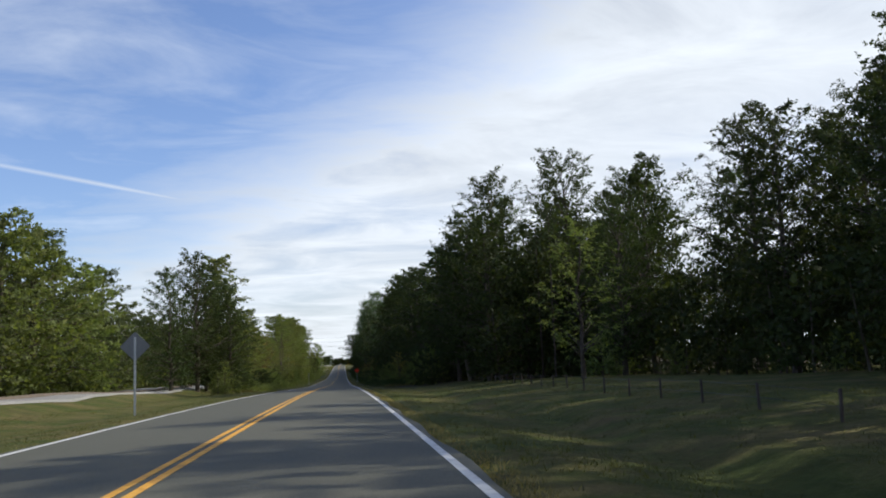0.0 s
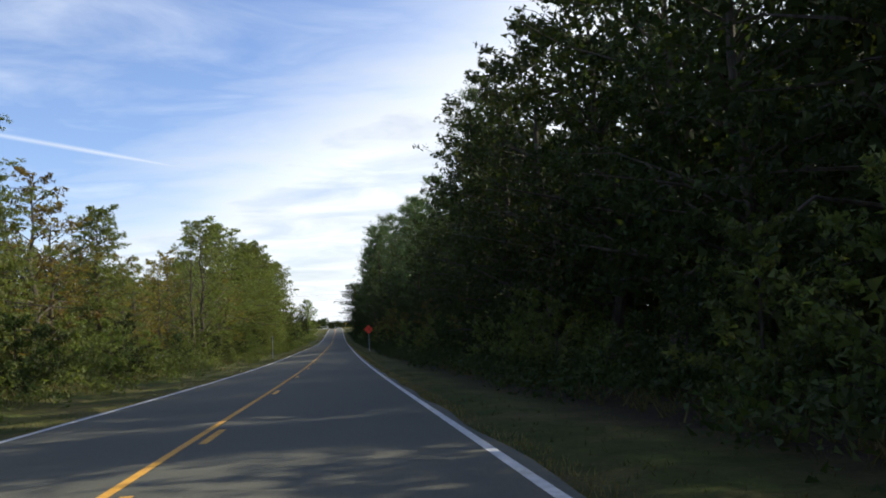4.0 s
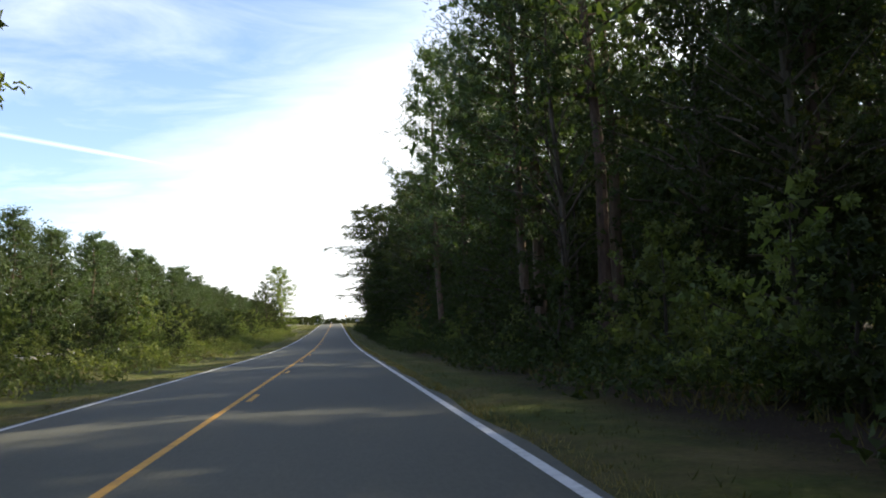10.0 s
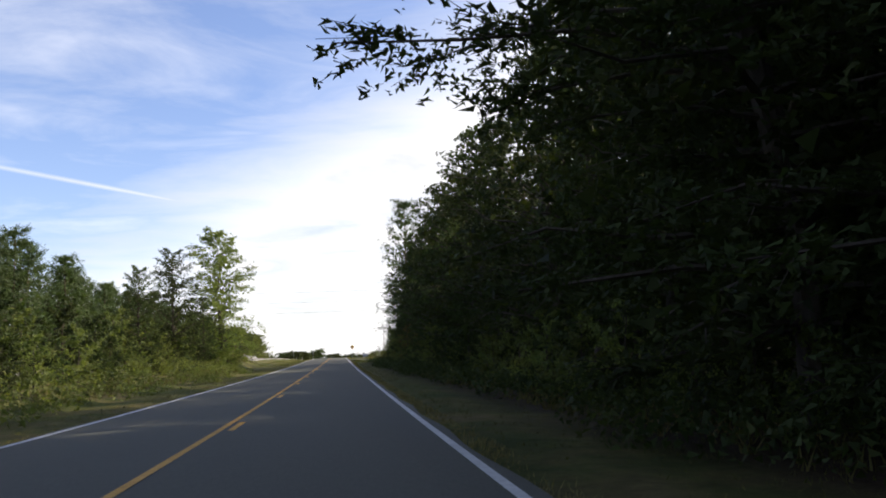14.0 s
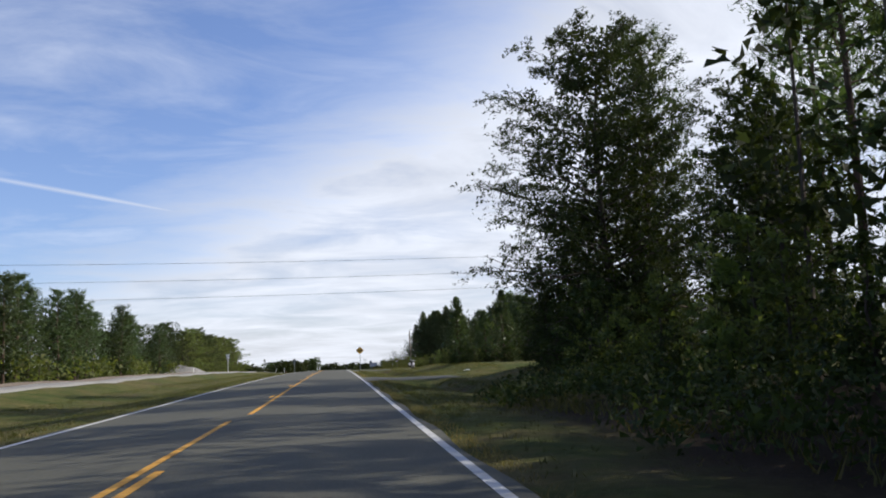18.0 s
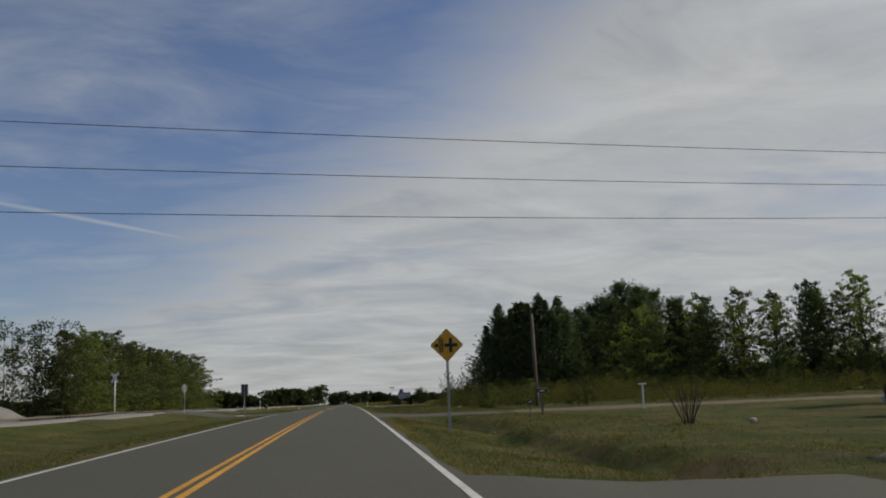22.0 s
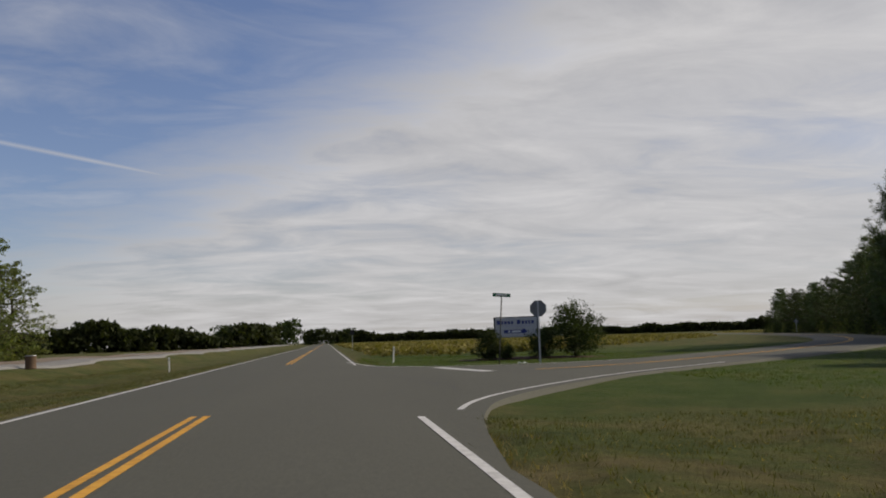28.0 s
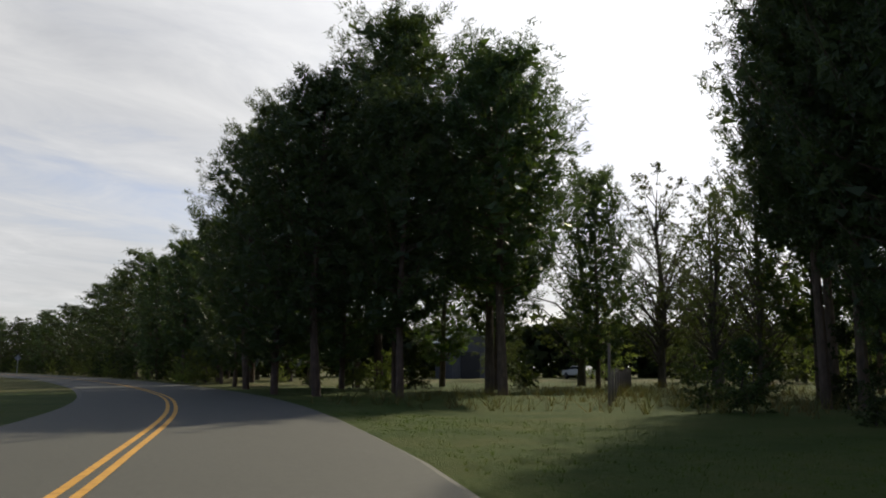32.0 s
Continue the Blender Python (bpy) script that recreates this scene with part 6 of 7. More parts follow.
    for s in (-1, 1):
        part("post", bx((s * (w / 2 + 0.03), 0.0, h1 / 2 - 0.1), (0.09, 0.09, h1 + 0.25), bevel=0.008), SIGN_BLACK, ob, "dark post")
    part("frame_rail", bx((0, 0, h1 + 0.03), (w + 0.14, 0.07, 0.05), bevel=0.006), SIGN_BLACK, ob, "dark top rail")
    xs = -1.2
    for wd in (0.20, 0.13, 0.15, 0.15, 0.13, 0.0, 0.22, 0.15, 0.13, 0.13, 0.15):
        if wd:
            part("lettering_bar", bx((xs + wd * 0.6, -0.024, h1 - (0.27 if wd > 0.19 else 0.29)), (wd, 0.006, 0.25 if wd > 0.19 else 0.19)), SIGN_BLUE, bd)
        xs += 1.2 * (wd or 0.1) + 0.035
    part("lettering_bar", bx((0.05, -0.024, h1 - 0.5), (1.7, 0.006, 0.07)), plain("pale_bar", (0.45, 0.45, 0.52)), bd)
    arrow = prism([(-0.75, h0 + 0.22), (0.45, h0 + 0.22), (0.45, h0 + 0.14), (0.72, h0 + 0.32), (0.45, h0 + 0.5), (0.45, h0 + 0.42), (-0.75, h0 + 0.42)], -0.028, -0.022)
    ar = part("arrow", arrow, SIGN_BLUE, bd, "dark blue arrow")
    part("lettering_bar", bx((-0.42, -0.031, h0 + 0.32), (0.12, 0.004, 0.11)), SIGN_WHITE, ar)
    part("lettering_bar", bx((0.02, -0.031, h0 + 0.32), (0.55, 0.004, 0.11)), SIGN_WHITE, ar)
    # crossbucks
    for x, y, yw in ((-20.4, 648.0, -25),):
        z = float(gz(x, y))
        ob = thing("crossbuck", pose(x, y, z, 0, 0, yw), "white railway crossbuck on a tall post", "sign")
        part("post", tube([(0, 0, -0.2), (0, 0, 3.9)], [0.06, 0.06], SIGN_WHITE, "post"), None, ob, "white post")
        for s in (-1, 1):
            r = Matrix.Rotation(radians(48 * s), 3, "Y")
            part("blade", bx((0, -0.07 - 0.008 * s, 3.55), (1.2, 0.006, 0.22), r), SIGN_WHITE, ob, "white crossed blade")
        part("bracket", bx((0, -0.06, 3.55), (0.12, 0.05, 0.12), bevel=0.01), STEEL, ob)
    # dark small sign by the lane
    x, y = -5.9, 629.0
    z = float(gz(x, y))
    ob = thing("lane_sign", pose(x, y, z, 0, 0, 160), "tall rectangular sign with a dull grey back on a steel post", "sign")
    part("post", channel_post(2.5), STEEL, ob)
    part("plate", bx((0, -0.03, 2.15), (0.6, 0.005, 0.9), bevel=0.002), plain("dull_sign_back", (0.13, 0.14, 0.13), 0.6, 0.3), ob)
    x, y = 5.8, 812
    ob = thing("route_sign", pose(x, y, float(gz(x, y)), 0, 0, 0), "far dark rectangular sign beside the road", "sign")
    part("post", channel_post(2.9), STEEL, ob)
    part("plate", bx((0, -0.03, 2.6), (0.62, 0.005, 0.75), bevel=0.002), SIGN_BLACK, ob)
    # markers
    for x, y, h, mat, kind, lab, lean in ((-12.6, 712, 1.6, WHITE_PLASTIC, "marker_post", "slender white marker post in the grass", 3),
                                    (-7.4, 738, 0.9, WHITE_PLASTIC, "marker_post", "short white marker post in the grass", -2),
                                    (5.95, 735, 0.95, WHITE_PLASTIC, "marker_post", "short white marker post in the grass", 3),
                                    (11.5, 686.5, 0.95, YELLOW_POST, "utility_marker", "yellow plastic utility marker post", 0),
                                    (-14.2, 702, 1.3, WHITE_PLASTIC, "marker_post", "leaning white marker post by the railway", 8),
                                    (-9.6, 229, 0.9, WHITE_PLASTIC, "marker_post", "short white marker post in the grass", 0),
                                    (-21.5, 610, 1.0, WHITE_PLASTIC, "marker_post", "short white marker post by the railway", 0)):
        ob = thing(kind, pose(x, y, float(gz(x, y)), 0, lean, 20), lab, "marker post")
        part("stake", bx((0, 0, h / 2 - 0.1), (0.10, 0.035, h + 0.2), bevel=0.012), mat, ob)
        part("band", bx((0, -0.001, h - 0.16), (0.104, 0.04, 0.10), bevel=0.004), SIGN_BLACK if mat is YELLOW_POST else STEEL, ob, "reflector band")
    x, y = 18.2, 605.5
    ob = thing("tee_post", pose(x, y, float(gz(x, y)), 0, 1, 10), "white wooden post with a short crossbar beside the drive", "post")
    part("upright", bx((0, 0, 0.55), (0.09, 0.09, 1.5), bevel=0.006), SIGN_WHITE, ob)
    part("crossbar", bx((0, 0, 1.32), (0.5, 0.1, 0.08), bevel=0.006), SIGN_WHITE, ob)
    x, y = -5.2, 196.3
    ob = thing("small_sign", pose(x, y, float(gz(x, y)), 0, -1, 178), "small dark rectangular sign on a thin steel post", "sign")
    part("post", channel_post(2.35), STEEL, ob)
    part("plate", bx((0, -0.03, 2.15), (0.24, 0.005, 0.38), bevel=0.002), SIGN_BLACK, ob)
    x, y = -13.2, 731
    ob = thing("metal_drum", pose(x, y, float(gz(x, y))), "small rusty drum beside the railway", "drum")
    part("shell", tube([(0, 0, -0.02), (0, 0, 0.04), (0, 0, 0.3), (0, 0, 0.33), (0, 0, 0.62), (0, 0, 0.66)], [0.28, 0.28, 0.27, 0.285, 0.27, 0.28], plain("rusty_steel", (0.14, 0.09, 0.06), 0.8), "shell", 16), None, ob)
    part("rim", tube([(0, 0, 0.64), (0, 0, 0.68)], [0.295, 0.295], STEEL, "rim", 16), None, ob)


make_signs()


def make_poles():
    def z_at(x, y):
        return float(gz(x, y))

    tops = []
    for x, y, h in ((56, 633, 24.2), (-100, 599.5, 22.6)):
        z = z_at(x, y)
        ob = thing("utility_pole", pose(x, y, z, 0, 0, 55), "tall weathered wooden transmission pole with three crossarms", "utility pole")
        part("pole", tube([(0, 0, -0.4), (0, 0, h * 0.5), (0, 0, h)], [0.24, 0.19, 0.13], WOOD_POLE, "pole", 12), None, ob)
        row = []
        for dz in (3.2, 6.2, 9.2):
            arm = part("crossarm", bx((0, 0.0, h - dz), (0.12, 3.4, 0.14), bevel=0.01), WOOD_POLE, ob)
            for s in (-1, 1):
                part("insulator", tube([(0, s * 1.5, h - dz), (0, s * 1.5, h - dz + 0.25)], [0.07, 0.05], STEEL, "insulator", 8), None, arm)
                part("brace", tube([(0.02, s * 0.9, h - dz - 0.05), (0.02, s * 0.1, h - dz - 0.8)], [0.02, 0.02], STEEL, "brace", 5), None, arm)
            row.append(z + h - dz + 0.25)
        tops.append((x, y, row))
    (xa, ya, ra), (xb, yb, rb) = tops
    ln = thing("power_line", Matrix.Identity(4), "thin dark power conductors spanning high over the road", "power line")
    for k in range(3):
        pts = []
        for i in range(41):
            t = i / 40
            sag = 4.0 * t * (1 - t) * 0.9
            pts.append((xa + (xb - xa) * t, ya - 1.5 + (yb - ya) * t, ra[k] + (rb[k] - ra[k]) * t - sag))
        part("conductor", tube(pts, [0.028] * 41, WIRE, "conductor", 5), None, ln)
    x, y = 15.5, 620.5
    ob = thing("service_pole", pose(x, y, z_at(x, y), 0.6, -0.8, 0), "short bare wooden service pole with a meter box", "utility pole")
    part("pole", tube([(0, 0, -0.3), (0, 0, 3.2), (0, 0, 6.6)], [0.14, 0.12, 0.10], WOOD_POLE, "pole", 10), None, ob)
    part("meter_box", bx((0, -0.17, 1.5), (0.28, 0.12, 0.42), bevel=0.01), SIGN_BACK, ob)
    part("conduit", tube([(0.05, -0.14, 0), (0.05, -0.14, 1.3)], [0.03, 0.03], STEEL, "conduit", 6), None, ob)
    # mailboxes
    for x, y, h, big in ((11.7, 601.6, 1.12, True), (10.95, 600.9, 0.62, False)):
        ob = thing("mailbox", pose(x, y, z_at(x, y), 0, 0, 8 if big else -12), "black metal mailbox on a wooden post" if big else "small dark newspaper box on a thin stake", "mailbox")
        part("post", bx((0, 0, h / 2 - 0.15), (0.09 if big else 0.05, 0.09 if big else 0.05, h + 0.3), bevel=0.006), WOOD_POLE, ob)
        r, l = (0.1, 0.5) if big else (0.07, 0.3)
        pts = [(-r, 0), (r, 0)] + [(r * math.cos(a), r * 1.0 + r * math.sin(a)) for a in np.linspace(0, math.pi, 9)]
        bm = prism([(a, b + h) for a, b in pts], -l / 2, l / 2)
        bm.transform(Matrix.Rotation(radians(90), 4, "Z"))
        bd = part("box", bm, BLACK_METAL, ob)
        dr = prism([(a * 0.95, b * 0.95 + h + 0.005) for a, b in pts], -l / 2 - 0.012, -l / 2)
        dr.transform(Matrix.Rotation(radians(90), 4, "Z"))
        part("door", dr, BLACK_METAL, bd)
        part("lettering_bar", bx((0, -r - 0.004, h + r * 0.6), (l * 0.5, 0.004, r * 0.6)), SIGN_WHITE, bd)
        if big:
            part("shelf", bx((0, 0, h - 0.02), (0.56, 0.17, 0.03), bevel=0.004), WOOD_POLE, ob)
            part("flag", bx((-0.05, -r - 0.01, h + 0.2), (0.02, 0.006, 0.16)), SIGN_RED, bd)
    # fences
    fence = thing("lawn_fence", Matrix.Identity(4), "low fence of dark wooden posts and wire beside the lawn", "fence")
    pts = [(10.6 + 0.055 * (y - 20), y) for y in np.arange(14, 66, 3.3)]
    for x, y in pts:
        me = tube([(0, 0, -0.3), (0, 0, 0.55)], [0.036, 0.032], BARK, "post", 7)
        o = part("post", me, None, fence)
        o.location = (x, y, z_at(x, y))
        o.rotation_euler = (0.05 * (RNG.random() - 0.5), 0.08 * (RNG.random() - 0.5), 0)
    for h in (0.25, 0.5):
        part("wire", tube([(x, y, z_at(x, y) + h) for x, y in pts], [0.006] * len(pts), WIRE, "wire", 4), None, fence)
    fence = thing("field_fence", Matrix.Identity(4), "thin wire fence with dark posts beside the side road", "fence")
    pts = [(49.6 + 3.0 * i, 732.2 + 1.2 * i) for i in range(12)]
    for i, (x, y) in enumerate(pts):
        o = part("post", tube([(0, 0, -0.3), (0.05 if i == 0 else 0, 0, 2.2 if i == 0 else 1.25)], [0.07, 0.055], WOOD_POLE, "post", 7), None, fence)
        o.location = (x, y, z_at(x, y))
    for h in (0.5, 1.1):
        part("wire", tube([(x, y, z_at(x, y) + h) for x, y in pts], [0.008] * len(pts), WIRE, "wire", 4), None, fence)


make_poles()

# ---- yard ----
GLASS = plain("vehicle_glass", (0.03, 0.04, 0.05), 0.08)
TYRE = plain("tyre_rubber", (0.02, 0.02, 0.02), 0.9)
RIM = plain("dull_rim", (0.12, 0.12, 0.12), 0.6, 0.5)
CHROME = plain("dull_chrome", (0.5, 0.5, 0.5), 0.3, 0.9)


def wheel(ob, x, y, r=0.37, w=0.24):
    tyre = part("tyre", tube([(x, y - w / 2, r), (x, y - w / 2 + 0.03, r), (x, y + w / 2 - 0.03, r), (x, y + w / 2, r)], [r * 0.9, r, r, r * 0.9], TYRE, "tyre", 20), None, ob)
    part("rim", tube([(x, y - w / 2 - 0.012, r), (x, y + w / 2 + 0.012, r)], [r * 0.55, r * 0.55], RIM, "rim", 14), None, tyre)


def pickup(x, y, yaw, paint, label, roof=None, car=False):
    z = float(gz(x, y)) + 0.05
    ob = thing("car" if car else "pickup_truck", pose(x, y, z, 0, 0, yaw), label, "car" if car else "pickup truck")
    L, W = (4.5, 1.75) if car else (5.3, 1.9)
    side = [(-L / 2, 0.45), (-L / 2, 0.98), (0.55, 1.02), (L / 2 - 0.25, 0.98), (L / 2, 0.85), (L / 2, 0.42)]
    bm = prism(side, -W / 2, W / 2)
    bmesh.ops.bevel(bm, geom=list(bm.edges), offset=0.05, segments=2, affect="EDGES")
    body = part("body", bm, paint, ob)
    cab0, cab1 = (-1.7, 1.0) if car else (-0.75, 1.0)
    cab = [(cab0, 0.98), (cab0 + (0.55 if car else 0.12), 1.62 if not car else 1.42), (cab1 - 0.6, 1.66 if not car else 1.44), (cab1, 1.0)]
    bm = prism(cab, -W / 2 + 0.12, W / 2 - 0.12)
    bmesh.ops.bevel(bm, geom=list(bm.edges), offset=0.05, segments=2, affect="EDGES")
    part("cab", bm, roof or paint, ob)
    mid = (cab0 + cab1) / 2
    top = 1.56 if not car else 1.36
    for s in (-1, 1):
        win = [(cab0 + (0.5 if car else 0.16), 1.08), (cab0 + (0.7 if car else 0.2), top), (cab1 - 0.68, top), (cab1 - 0.22, 1.08)]
        part("side_window", prism(win, s * (W / 2 - 0.13), s * (W / 2 - 0.108)), GLASS, ob)
        part("pillar", bx((mid, s * (W / 2 - 0.104), (1.08 + top) / 2), (0.06, 0.012, top - 1.08)), roof or paint, ob)
        part("door_handle", bx((mid - 0.3, s * (W / 2 + 0.005), 0.9), (0.16, 0.02, 0.03)), CHROME, ob)
        part("mirror", bx((cab1 - 0.3, s * (W / 2 + 0.06), 1.12), (0.1, 0.16, 0.14), bevel=0.02), SIGN_BLACK, ob)
        part("headlight", bx((L / 2 - 0.005, s * (W / 2 - 0.28), 0.75), (0.03, 0.3, 0.14), bevel=0.01), SIGN_WHITE, ob)
        part("tail_light", bx((-L / 2 + 0.005, s * (W / 2 - 0.12), 0.78), (0.03, 0.14, 0.26), bevel=0.01), SIGN_RED, ob)
    a = math.atan2(0.6, 0.62)
    part("windscreen", bx((cab1 - 0.29, 0, 1.33 if not car else 1.22), (0.012, W - 0.4, 0.72 if not car else 0.56), Matrix.Rotation(-0.75, 3, "Y")), GLASS, ob)
    part("bumper", bx((L / 2 + 0.06, 0, 0.5), (0.12, W - 0.04, 0.18), bevel=0.03), CHROME, ob)
    part("rear_bumper", bx((-L / 2 - 0.06, 0, 0.5), (0.12, W - 0.04, 0.16), bevel=0.03), CHROME, ob)
    part("grille", bx((L / 2 + 0.004, 0, 0.74), (0.02, W - 0.95, 0.2), bevel=0.005), SIGN_BLACK, ob)
    if not car:
        part("bed_floor", bx((-1.68, 0, 0.99), (1.7, W - 0.3, 0.05)), SIGN_BLACK, ob, "dark open load bed")
    for wx in (-L / 2 + 0.95, L / 2 - 0.9):
        for s in (-1, 1):
            wheel(ob, wx, s * (W / 2 - 0.1))
    return ob


DARK_PAINT = plain("dark_vehicle_paint", (0.035, 0.034, 0.032), 0.5)
BROWN_PAINT = plain("faded_brown_paint", (0.09, 0.06, 0.045), 0.45)
WHITE_PAINT = plain("white_vehicle_paint", (0.6, 0.6, 0.58), 0.4)
pickup(23.6, 578.0, -52, BROWN_PAINT, "old dark brown pickup truck with a pale roof", plain("pale_roof", (0.35, 0.33, 0.3), 0.5))
pickup(21.6, 583.3, -46, DARK_PAINT, "old dark pickup truck parked on the dirt yard", plain("grey_roof", (0.2, 0.21, 0.22), 0.5))
pickup(110, 763, 60, WHITE_PAINT, "white car parked far off between the trees", car=True)
pickup(118, 748, 80, WHITE_PAINT, "white car parked far off on the grass", car=True)


def make_house():
    siding = material("painted_siding", [(0.24, 0.23, 0.21), (0.33, 0.32, 0.29)], scale=3, rough=0.7, big=0.12)
    shingle = material("grey_roofing", [(0.12, 0.125, 0.14), (0.19, 0.19, 0.205)], scale=8, rough=0.8, bump=0.4, bump_scale=30, island=0.2)
    fascia = plain("dark_fascia", (0.05, 0.045, 0.04), 0.7)
    x, y = 27.0, 578.0
    z = float(gz(x + 4, y + 4)) - 0.05
    ob = thing("house", pose(x, y, z, 0, 0, -4), "small single-storey house with pale siding and a grey gable roof", "house")
    W, D, H, R = 9.0, 10.5, 2.45, 1.95
    part("foundation", bx((W / 2, D / 2, 0.1), (W + 0.1, D + 0.1, 0.5)), plain("concrete", (0.3, 0.29, 0.28), 0.9), ob)
    walls = part("wall_core", bx((W / 2, D / 2, H / 2 + 0.2), (W, D, H)), siding, ob)
    for i in range(12):
        for a, b in (((W / 2, -0.012, 0.46 + 0.2 * i), (W + 0.03, 0.024, 0.185)), ((-0.012, D / 2, 0.46 + 0.2 * i), (0.024, D + 0.03, 0.185))):
            part("siding_board", bx(a, b, bevel=0.004), siding, walls)
    wn = part("window", bx((5.6, -0.04, 1.6), (1.0, 0.05, 1.1)), GLASS, ob)
    for sx, sz, w2, h2 in ((0, 0.55, 1.14, 0.08), (0, -0.55, 1.2, 0.08), (0.5, 0, 0.08, 1.1), (-0.5, 0, 0.08, 1.1), (0, 0, 1.0, 0.05)):
        part("window_frame", bx((5.6 + sx, -0.06, 1.6 + sz), (w2, 0.06, h2)), SIGN_WHITE, wn)
    part("meter_box", bx((0.7, -0.1, 1.75), (0.3, 0.14, 0.45), bevel=0.02), SIGN_BACK, ob)
    e, k = 0.6, R / (W / 2)
    for s in (-1, 1):
        x0, x1 = W / 2 + s * (W / 2 + e), W / 2
        z0, z1 = H + 0.2 - e * k, H + 0.2 + R
        v = [(x0, -e, z0), (x0, D + e, z0), (x1, D + e, z1), (x1, -e, z1)]
        v += [(a, b, c + 0.12) for a, b, c in v]
        f = [(0, 1, 2, 3), (7, 6, 5, 4), (0, 4, 5, 1), (1, 5, 6, 2), (2, 6, 7, 3), (3, 7, 4, 0)]
        part("roof_slope", mesh_of("roof_slope", v, f, shingle), None, ob, "grey roofing")
        part("rake_board", tube([(x0, -e - 0.02, z0 + 0.0), (x1, -e - 0.02, z1 + 0.0)], [0.11, 0.11], fascia, "rake_board", 4, False), None, ob, "dark board along the gable edge")
    for s in (0, D):
        part("gable", prism([(0, H + 0.2), (W, H + 0.2), (W / 2, H + 0.2 + R)], s - 0.05, s + 0.05), siding, ob)
    # lower roof over the front corner
    v = [(3.4, -2.4, 2.15), (W + 0.4, -2.4, 2.15), (W + 0.4, 0, 2.75), (3.4, 0, 2.75)]
    v += [(a, b, c + 0.1) for a, b, c in v]
    part("porch_roof", mesh_of("porch_roof", v, [(3, 2, 1, 0), (4, 5, 6, 7), (0, 1, 5, 4), (1, 2, 6, 5), (2, 3, 7, 6), (3, 0, 4, 7)], shingle), None, ob, "low grey porch roof")
    for px in (3.6, 6.2, W + 0.2):
        part("porch_post", bx((px, -2.25, 1.1), (0.11, 0.11, 2.2), bevel=0.008), siding, ob)


make_house()


def make_yard_things():
    # small motorbike
    x, y = 11.6, 571.0
    ob = thing("motorbike", pose(x, y, float(gz(x, y)) + 0.05, 0, 0, 72), "small black and white motorbike standing on the dirt", "motorbike")
    for wx in (-0.55, 0.6):
        tyre = part("tyre", tube([(wx, -0.06, 0.3), (wx, -0.03, 0.3), (wx, 0.03, 0.3), (wx, 0.06, 0.3)], [0.26, 0.3, 0.3, 0.26], TYRE, "tyre", 18), None, ob)
        part("rim", tube([(wx, -0.065, 0.3), (wx, 0.065, 0.3)], [0.18, 0.18], CHROME, "rim", 12), None, tyre)
    part("frame", tube([(-0.55, 0, 0.3), (-0.2, 0, 0.55), (0.25, 0, 0.75), (0.42, 0, 0.85)], [0.04, 0.06, 0.06, 0.04], BLACK_METAL, "frame"), None, ob)
    for s in (-0.07, 0.07):
        part("fork", tube([(0.6, s, 0.3), (0.42, s, 0.95)], [0.025, 0.03], CHROME, "fork"), None, ob)
        part("pannier", bx((-0.45, s * 3.6, 0.55), (0.42, 0.2, 0.36), bevel=0.06), WHITE_PLASTIC, ob, "white plastic pannier")
    part("handlebar", tube([(0.36, -0.36, 1.05), (0.42, -0.1, 0.98), (0.42, 0.1, 0.98), (0.36, 0.36, 1.05)], [0.018] * 4, CHROME, "handlebar"), None, ob)
    part("tank", bx((0.12, 0, 0.82), (0.5, 0.28, 0.24), bevel=0.08), BLACK_METAL, ob)
    part("seat", bx((-0.35, 0, 0.8), (0.6, 0.27, 0.1), bevel=0.04), SIGN_BLACK, ob)
    part("engine", bx((0.05, 0, 0.45), (0.4, 0.3, 0.32), bevel=0.05), STEEL, ob)
    part("headlight", tube([(0.5, 0, 0.9), (0.58, 0, 0.9)], [0.07, 0.1], CHROME, "headlight", 12), None, ob)
    part("front_mudguard", bx((0.6, 0, 0.63), (0.4, 0.13, 0.03), bevel=0.01), WHITE_PLASTIC, ob, "white mudguard")
    part("side_stand", tube([(0, 0.12, 0.4), (0.05, 0.3, 0.0)], [0.015, 0.015], STEEL, "side_stand", 5), None, ob)
    # painted edging stones, brush pile, litter
    for x, y, s in ((14.2, 583.6, 0.13), (12.2, 566.8, 0.15)):
        bm = bmesh.new()
        bmesh.ops.create_icosphere(bm, subdivisions=2, radius=s)
        for v in bm.verts:
            v.co = Vector((v.co.x, v.co.y * 0.8, v.co.z * 0.7)) * (1 + 0.25 * noise.noise(v.co * 4 + Vector((x, y, 0))))
        ob = new("stone", None)
        ob.matrix_basis = pose(x, y, float(gz(x, y)) + s * 0.3, 0, 0, 40 * x)
        tagged(ob, "pale stone lying on the grass by the drive", "stone", "stones by the drive")
        part("rock", bm, plain("pale_stone", (0.36, 0.34, 0.31), 0.9), ob)
    for x, y, s in ((10.6, 516.2, 0.16), (12.4, 640.6, 0.12), (7.6, 592, 0.1), (11.0, 722.6, 0.2), (24, 706, 0.12)):
        bm = bmesh.new()
        bmesh.ops.create_grid(bm, x_segments=5, y_segments=5, size=s)
        for v in bm.verts:
            v.co.z = 0.06 + 0.10 * noise.noise(v.co * 9 + Vector((x, y, 1)))
        bmesh.ops.solidify(bm, geom=bm.faces, thickness=0.004)
        ob = thing("litter", pose(x, y, float(gz(x, y)), 0, 0, 33 * y), "crumpled scrap of white litter on the grass", "litter", "litter on the verge")
        part("wrapper", bm, SIGN_WHITE, ob)
    # gravel heap beyond the railway
    bm = bmesh.new()
    bmesh.ops.create_grid(bm, x_segments=40, y_segments=24, size=1)
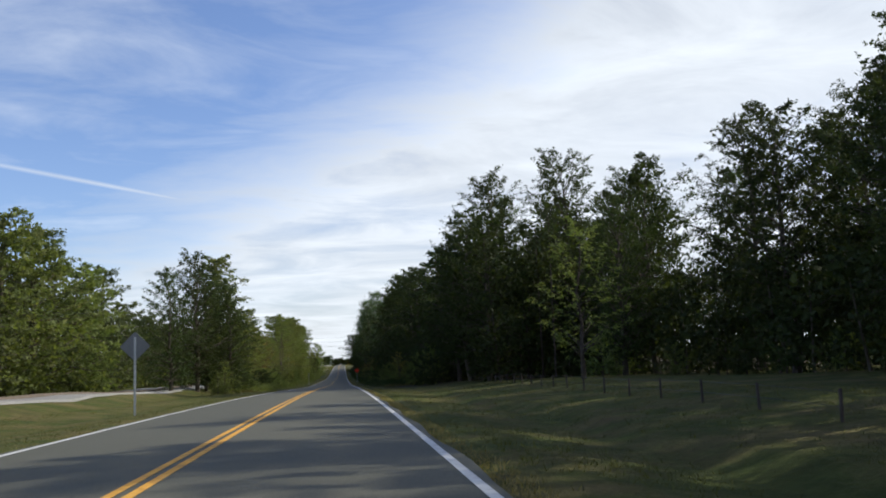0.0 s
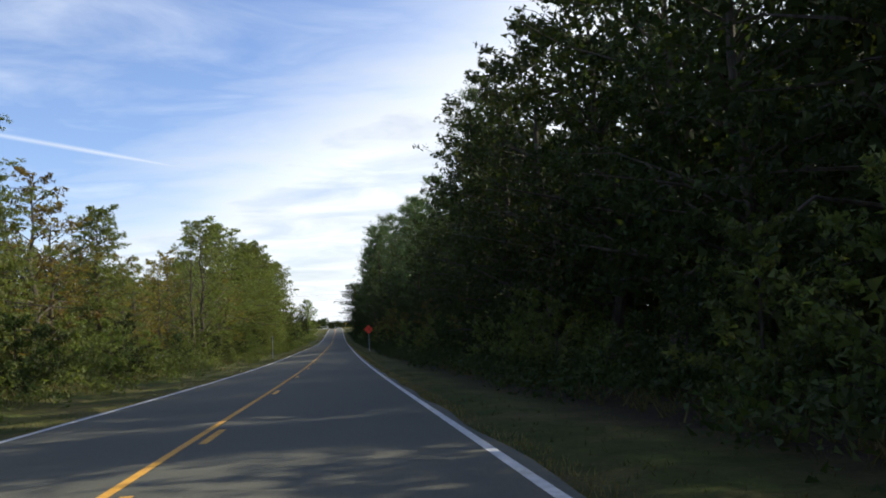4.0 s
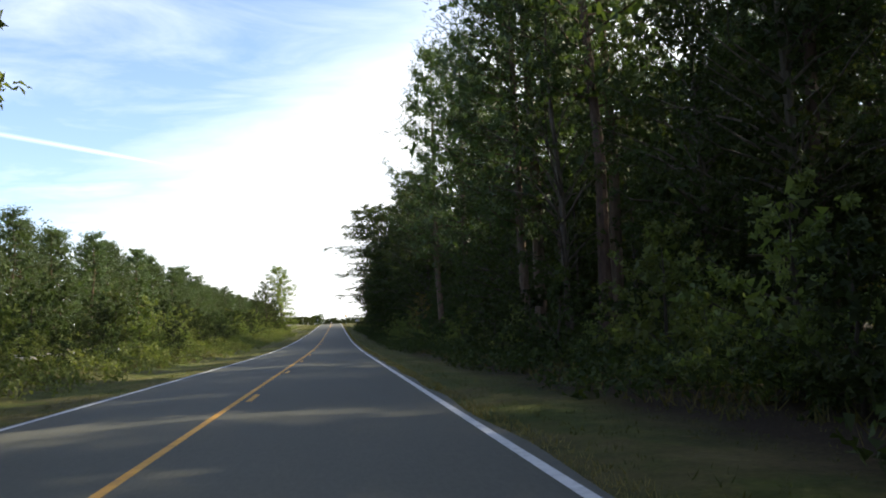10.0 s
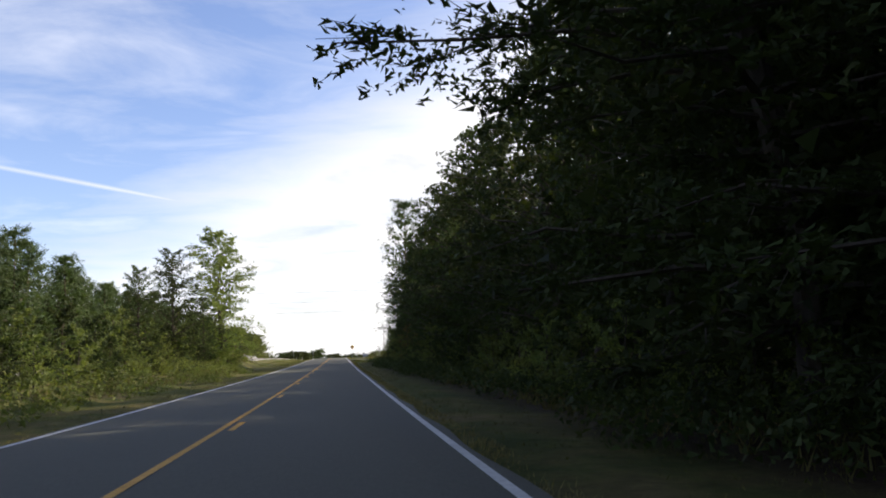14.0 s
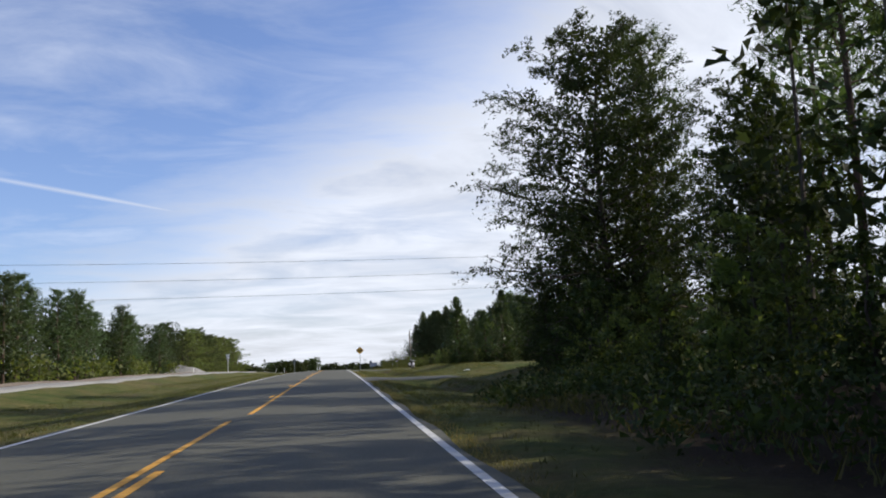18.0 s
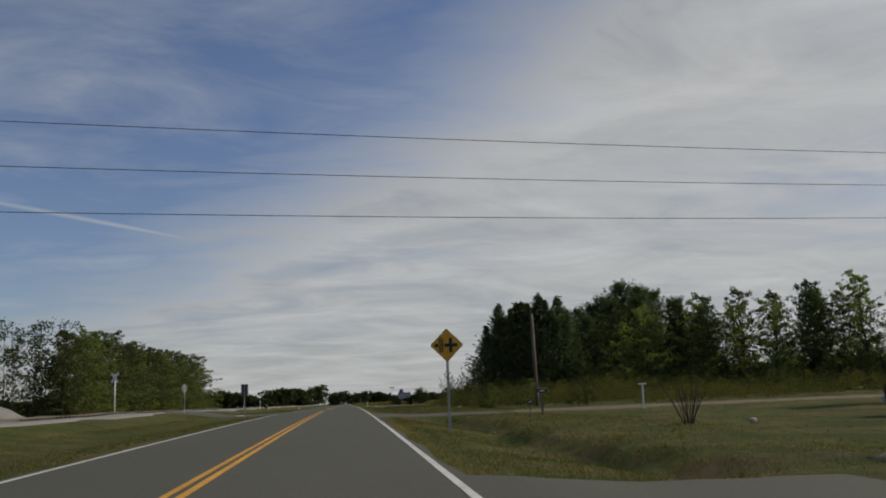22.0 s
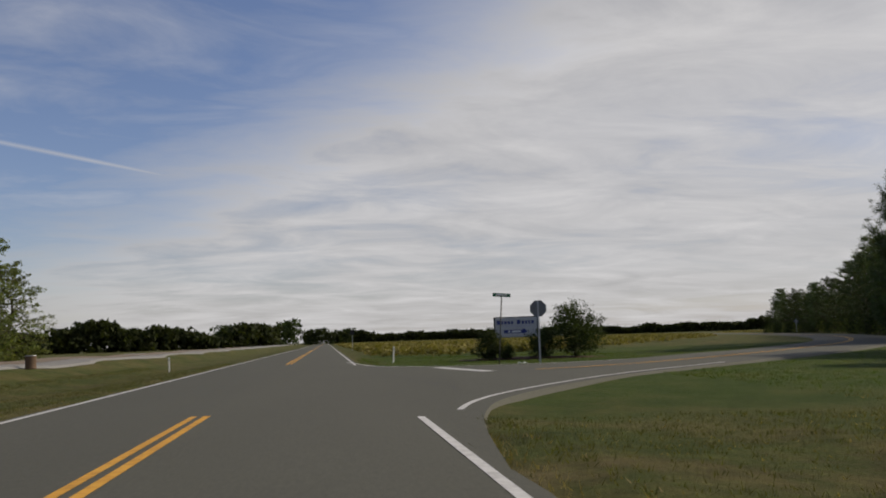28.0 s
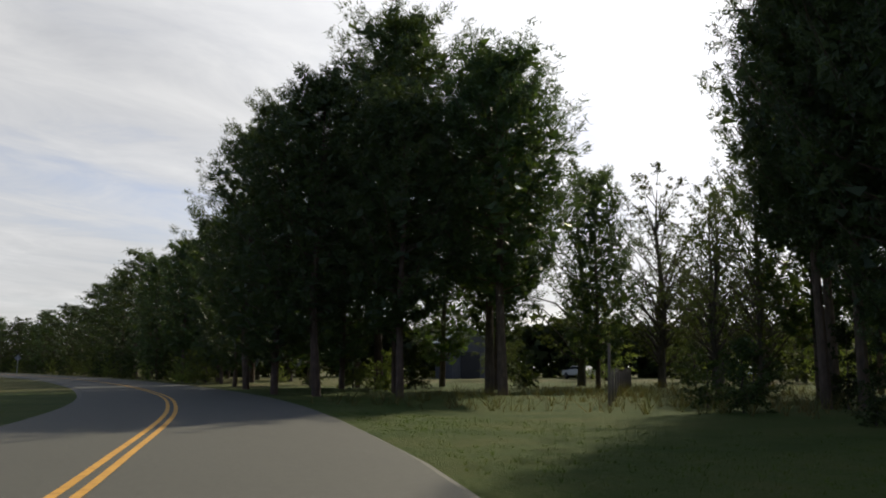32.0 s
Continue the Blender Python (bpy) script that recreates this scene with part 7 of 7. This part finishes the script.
    for v in bm.verts:
        r = math.hypot(v.co.x, v.co.y)
        h = max(0, 1 - r) ** 0.8 * (2.0 + 0.5 * math.sin(v.co.x * 5))
        n = noise.noise(Vector((v.co.x * 6, v.co.y * 6, 0)))
        v.co = Vector((v.co.x * 7.5, v.co.y * 2.6, h * (1 + 0.25 * n) - 0.1 + 0.08 * noise.noise(Vector((v.co.x * 25, v.co.y * 25, 2)))))
    ob = thing("gravel_heap", pose(-27.0, 626, float(gz(-27.0, 626)), 0, 0, 18), "long pale heap of railway gravel", "gravel heap")
    part("heap", bm, BALLAST, ob)
    # dark planting bed and barn
    bm = bmesh.new()
    bmesh.ops.create_grid(bm, x_segments=24, y_segments=10, size=1)
    for v in bm.verts:
        v.co = Vector((v.co.x * 4.2, v.co.y * 1.3, 0.12 * max(0, 1 - (v.co.x ** 2 + v.co.y ** 2)) + 0.03 + 0.03 * noise.noise(Vector((v.co.x * 9, v.co.y * 9, 0)))))
    ob = thing("planting_bed", pose(13.8, 732.9, float(gz(13.8, 732.9)) - 0.02, 0, 0, -10), "low reddish mulch bed round the sign board", "planting bed")
    part("mulch", bm, material("mulch", [(0.07, 0.035, 0.022), (0.12, 0.06, 0.04)], scale=6, rough=0.95, bump=0.8, bump_scale=20), ob)
    x, y = 112, 780
    ob = thing("barn", pose(x, y, float(gz(x, y)), 0, 0, -35), "dark grey barn far behind the pines", "barn")
    wood = material("grey_barn_wood", [(0.07, 0.07, 0.075), (0.12, 0.12, 0.12)], scale=2, rough=0.9, stretch=(4, 4, 0.3))
    part("wall_core", bx((0, 0, 2.2), (4.6, 6, 4.6)), wood, ob)
    part("gable", prism([(-2.3, 4.5), (2.3, 4.5), (0, 6.2)], -3, 3), wood, ob)
    for s in (-1, 1):
        v = [(s * 2.7, -3.3, 4.3), (s * 2.7, 3.3, 4.3), (0, 3.3, 6.3), (0, -3.3, 6.3)]
        v += [(a, b, c + 0.12) for a, b, c in v]
        part("roof_slope", mesh_of("roof_slope", v, [(0, 1, 2, 3), (7, 6, 5, 4), (0, 4, 5, 1), (1, 5, 6, 2), (2, 6, 7, 3), (3, 7, 4, 0)], STEEL), None, ob, "metal roofing")
    part("door", bx((0, -3.05, 1.6), (2.4, 0.1, 3.2)), SIGN_BLACK, ob)


make_yard_things()
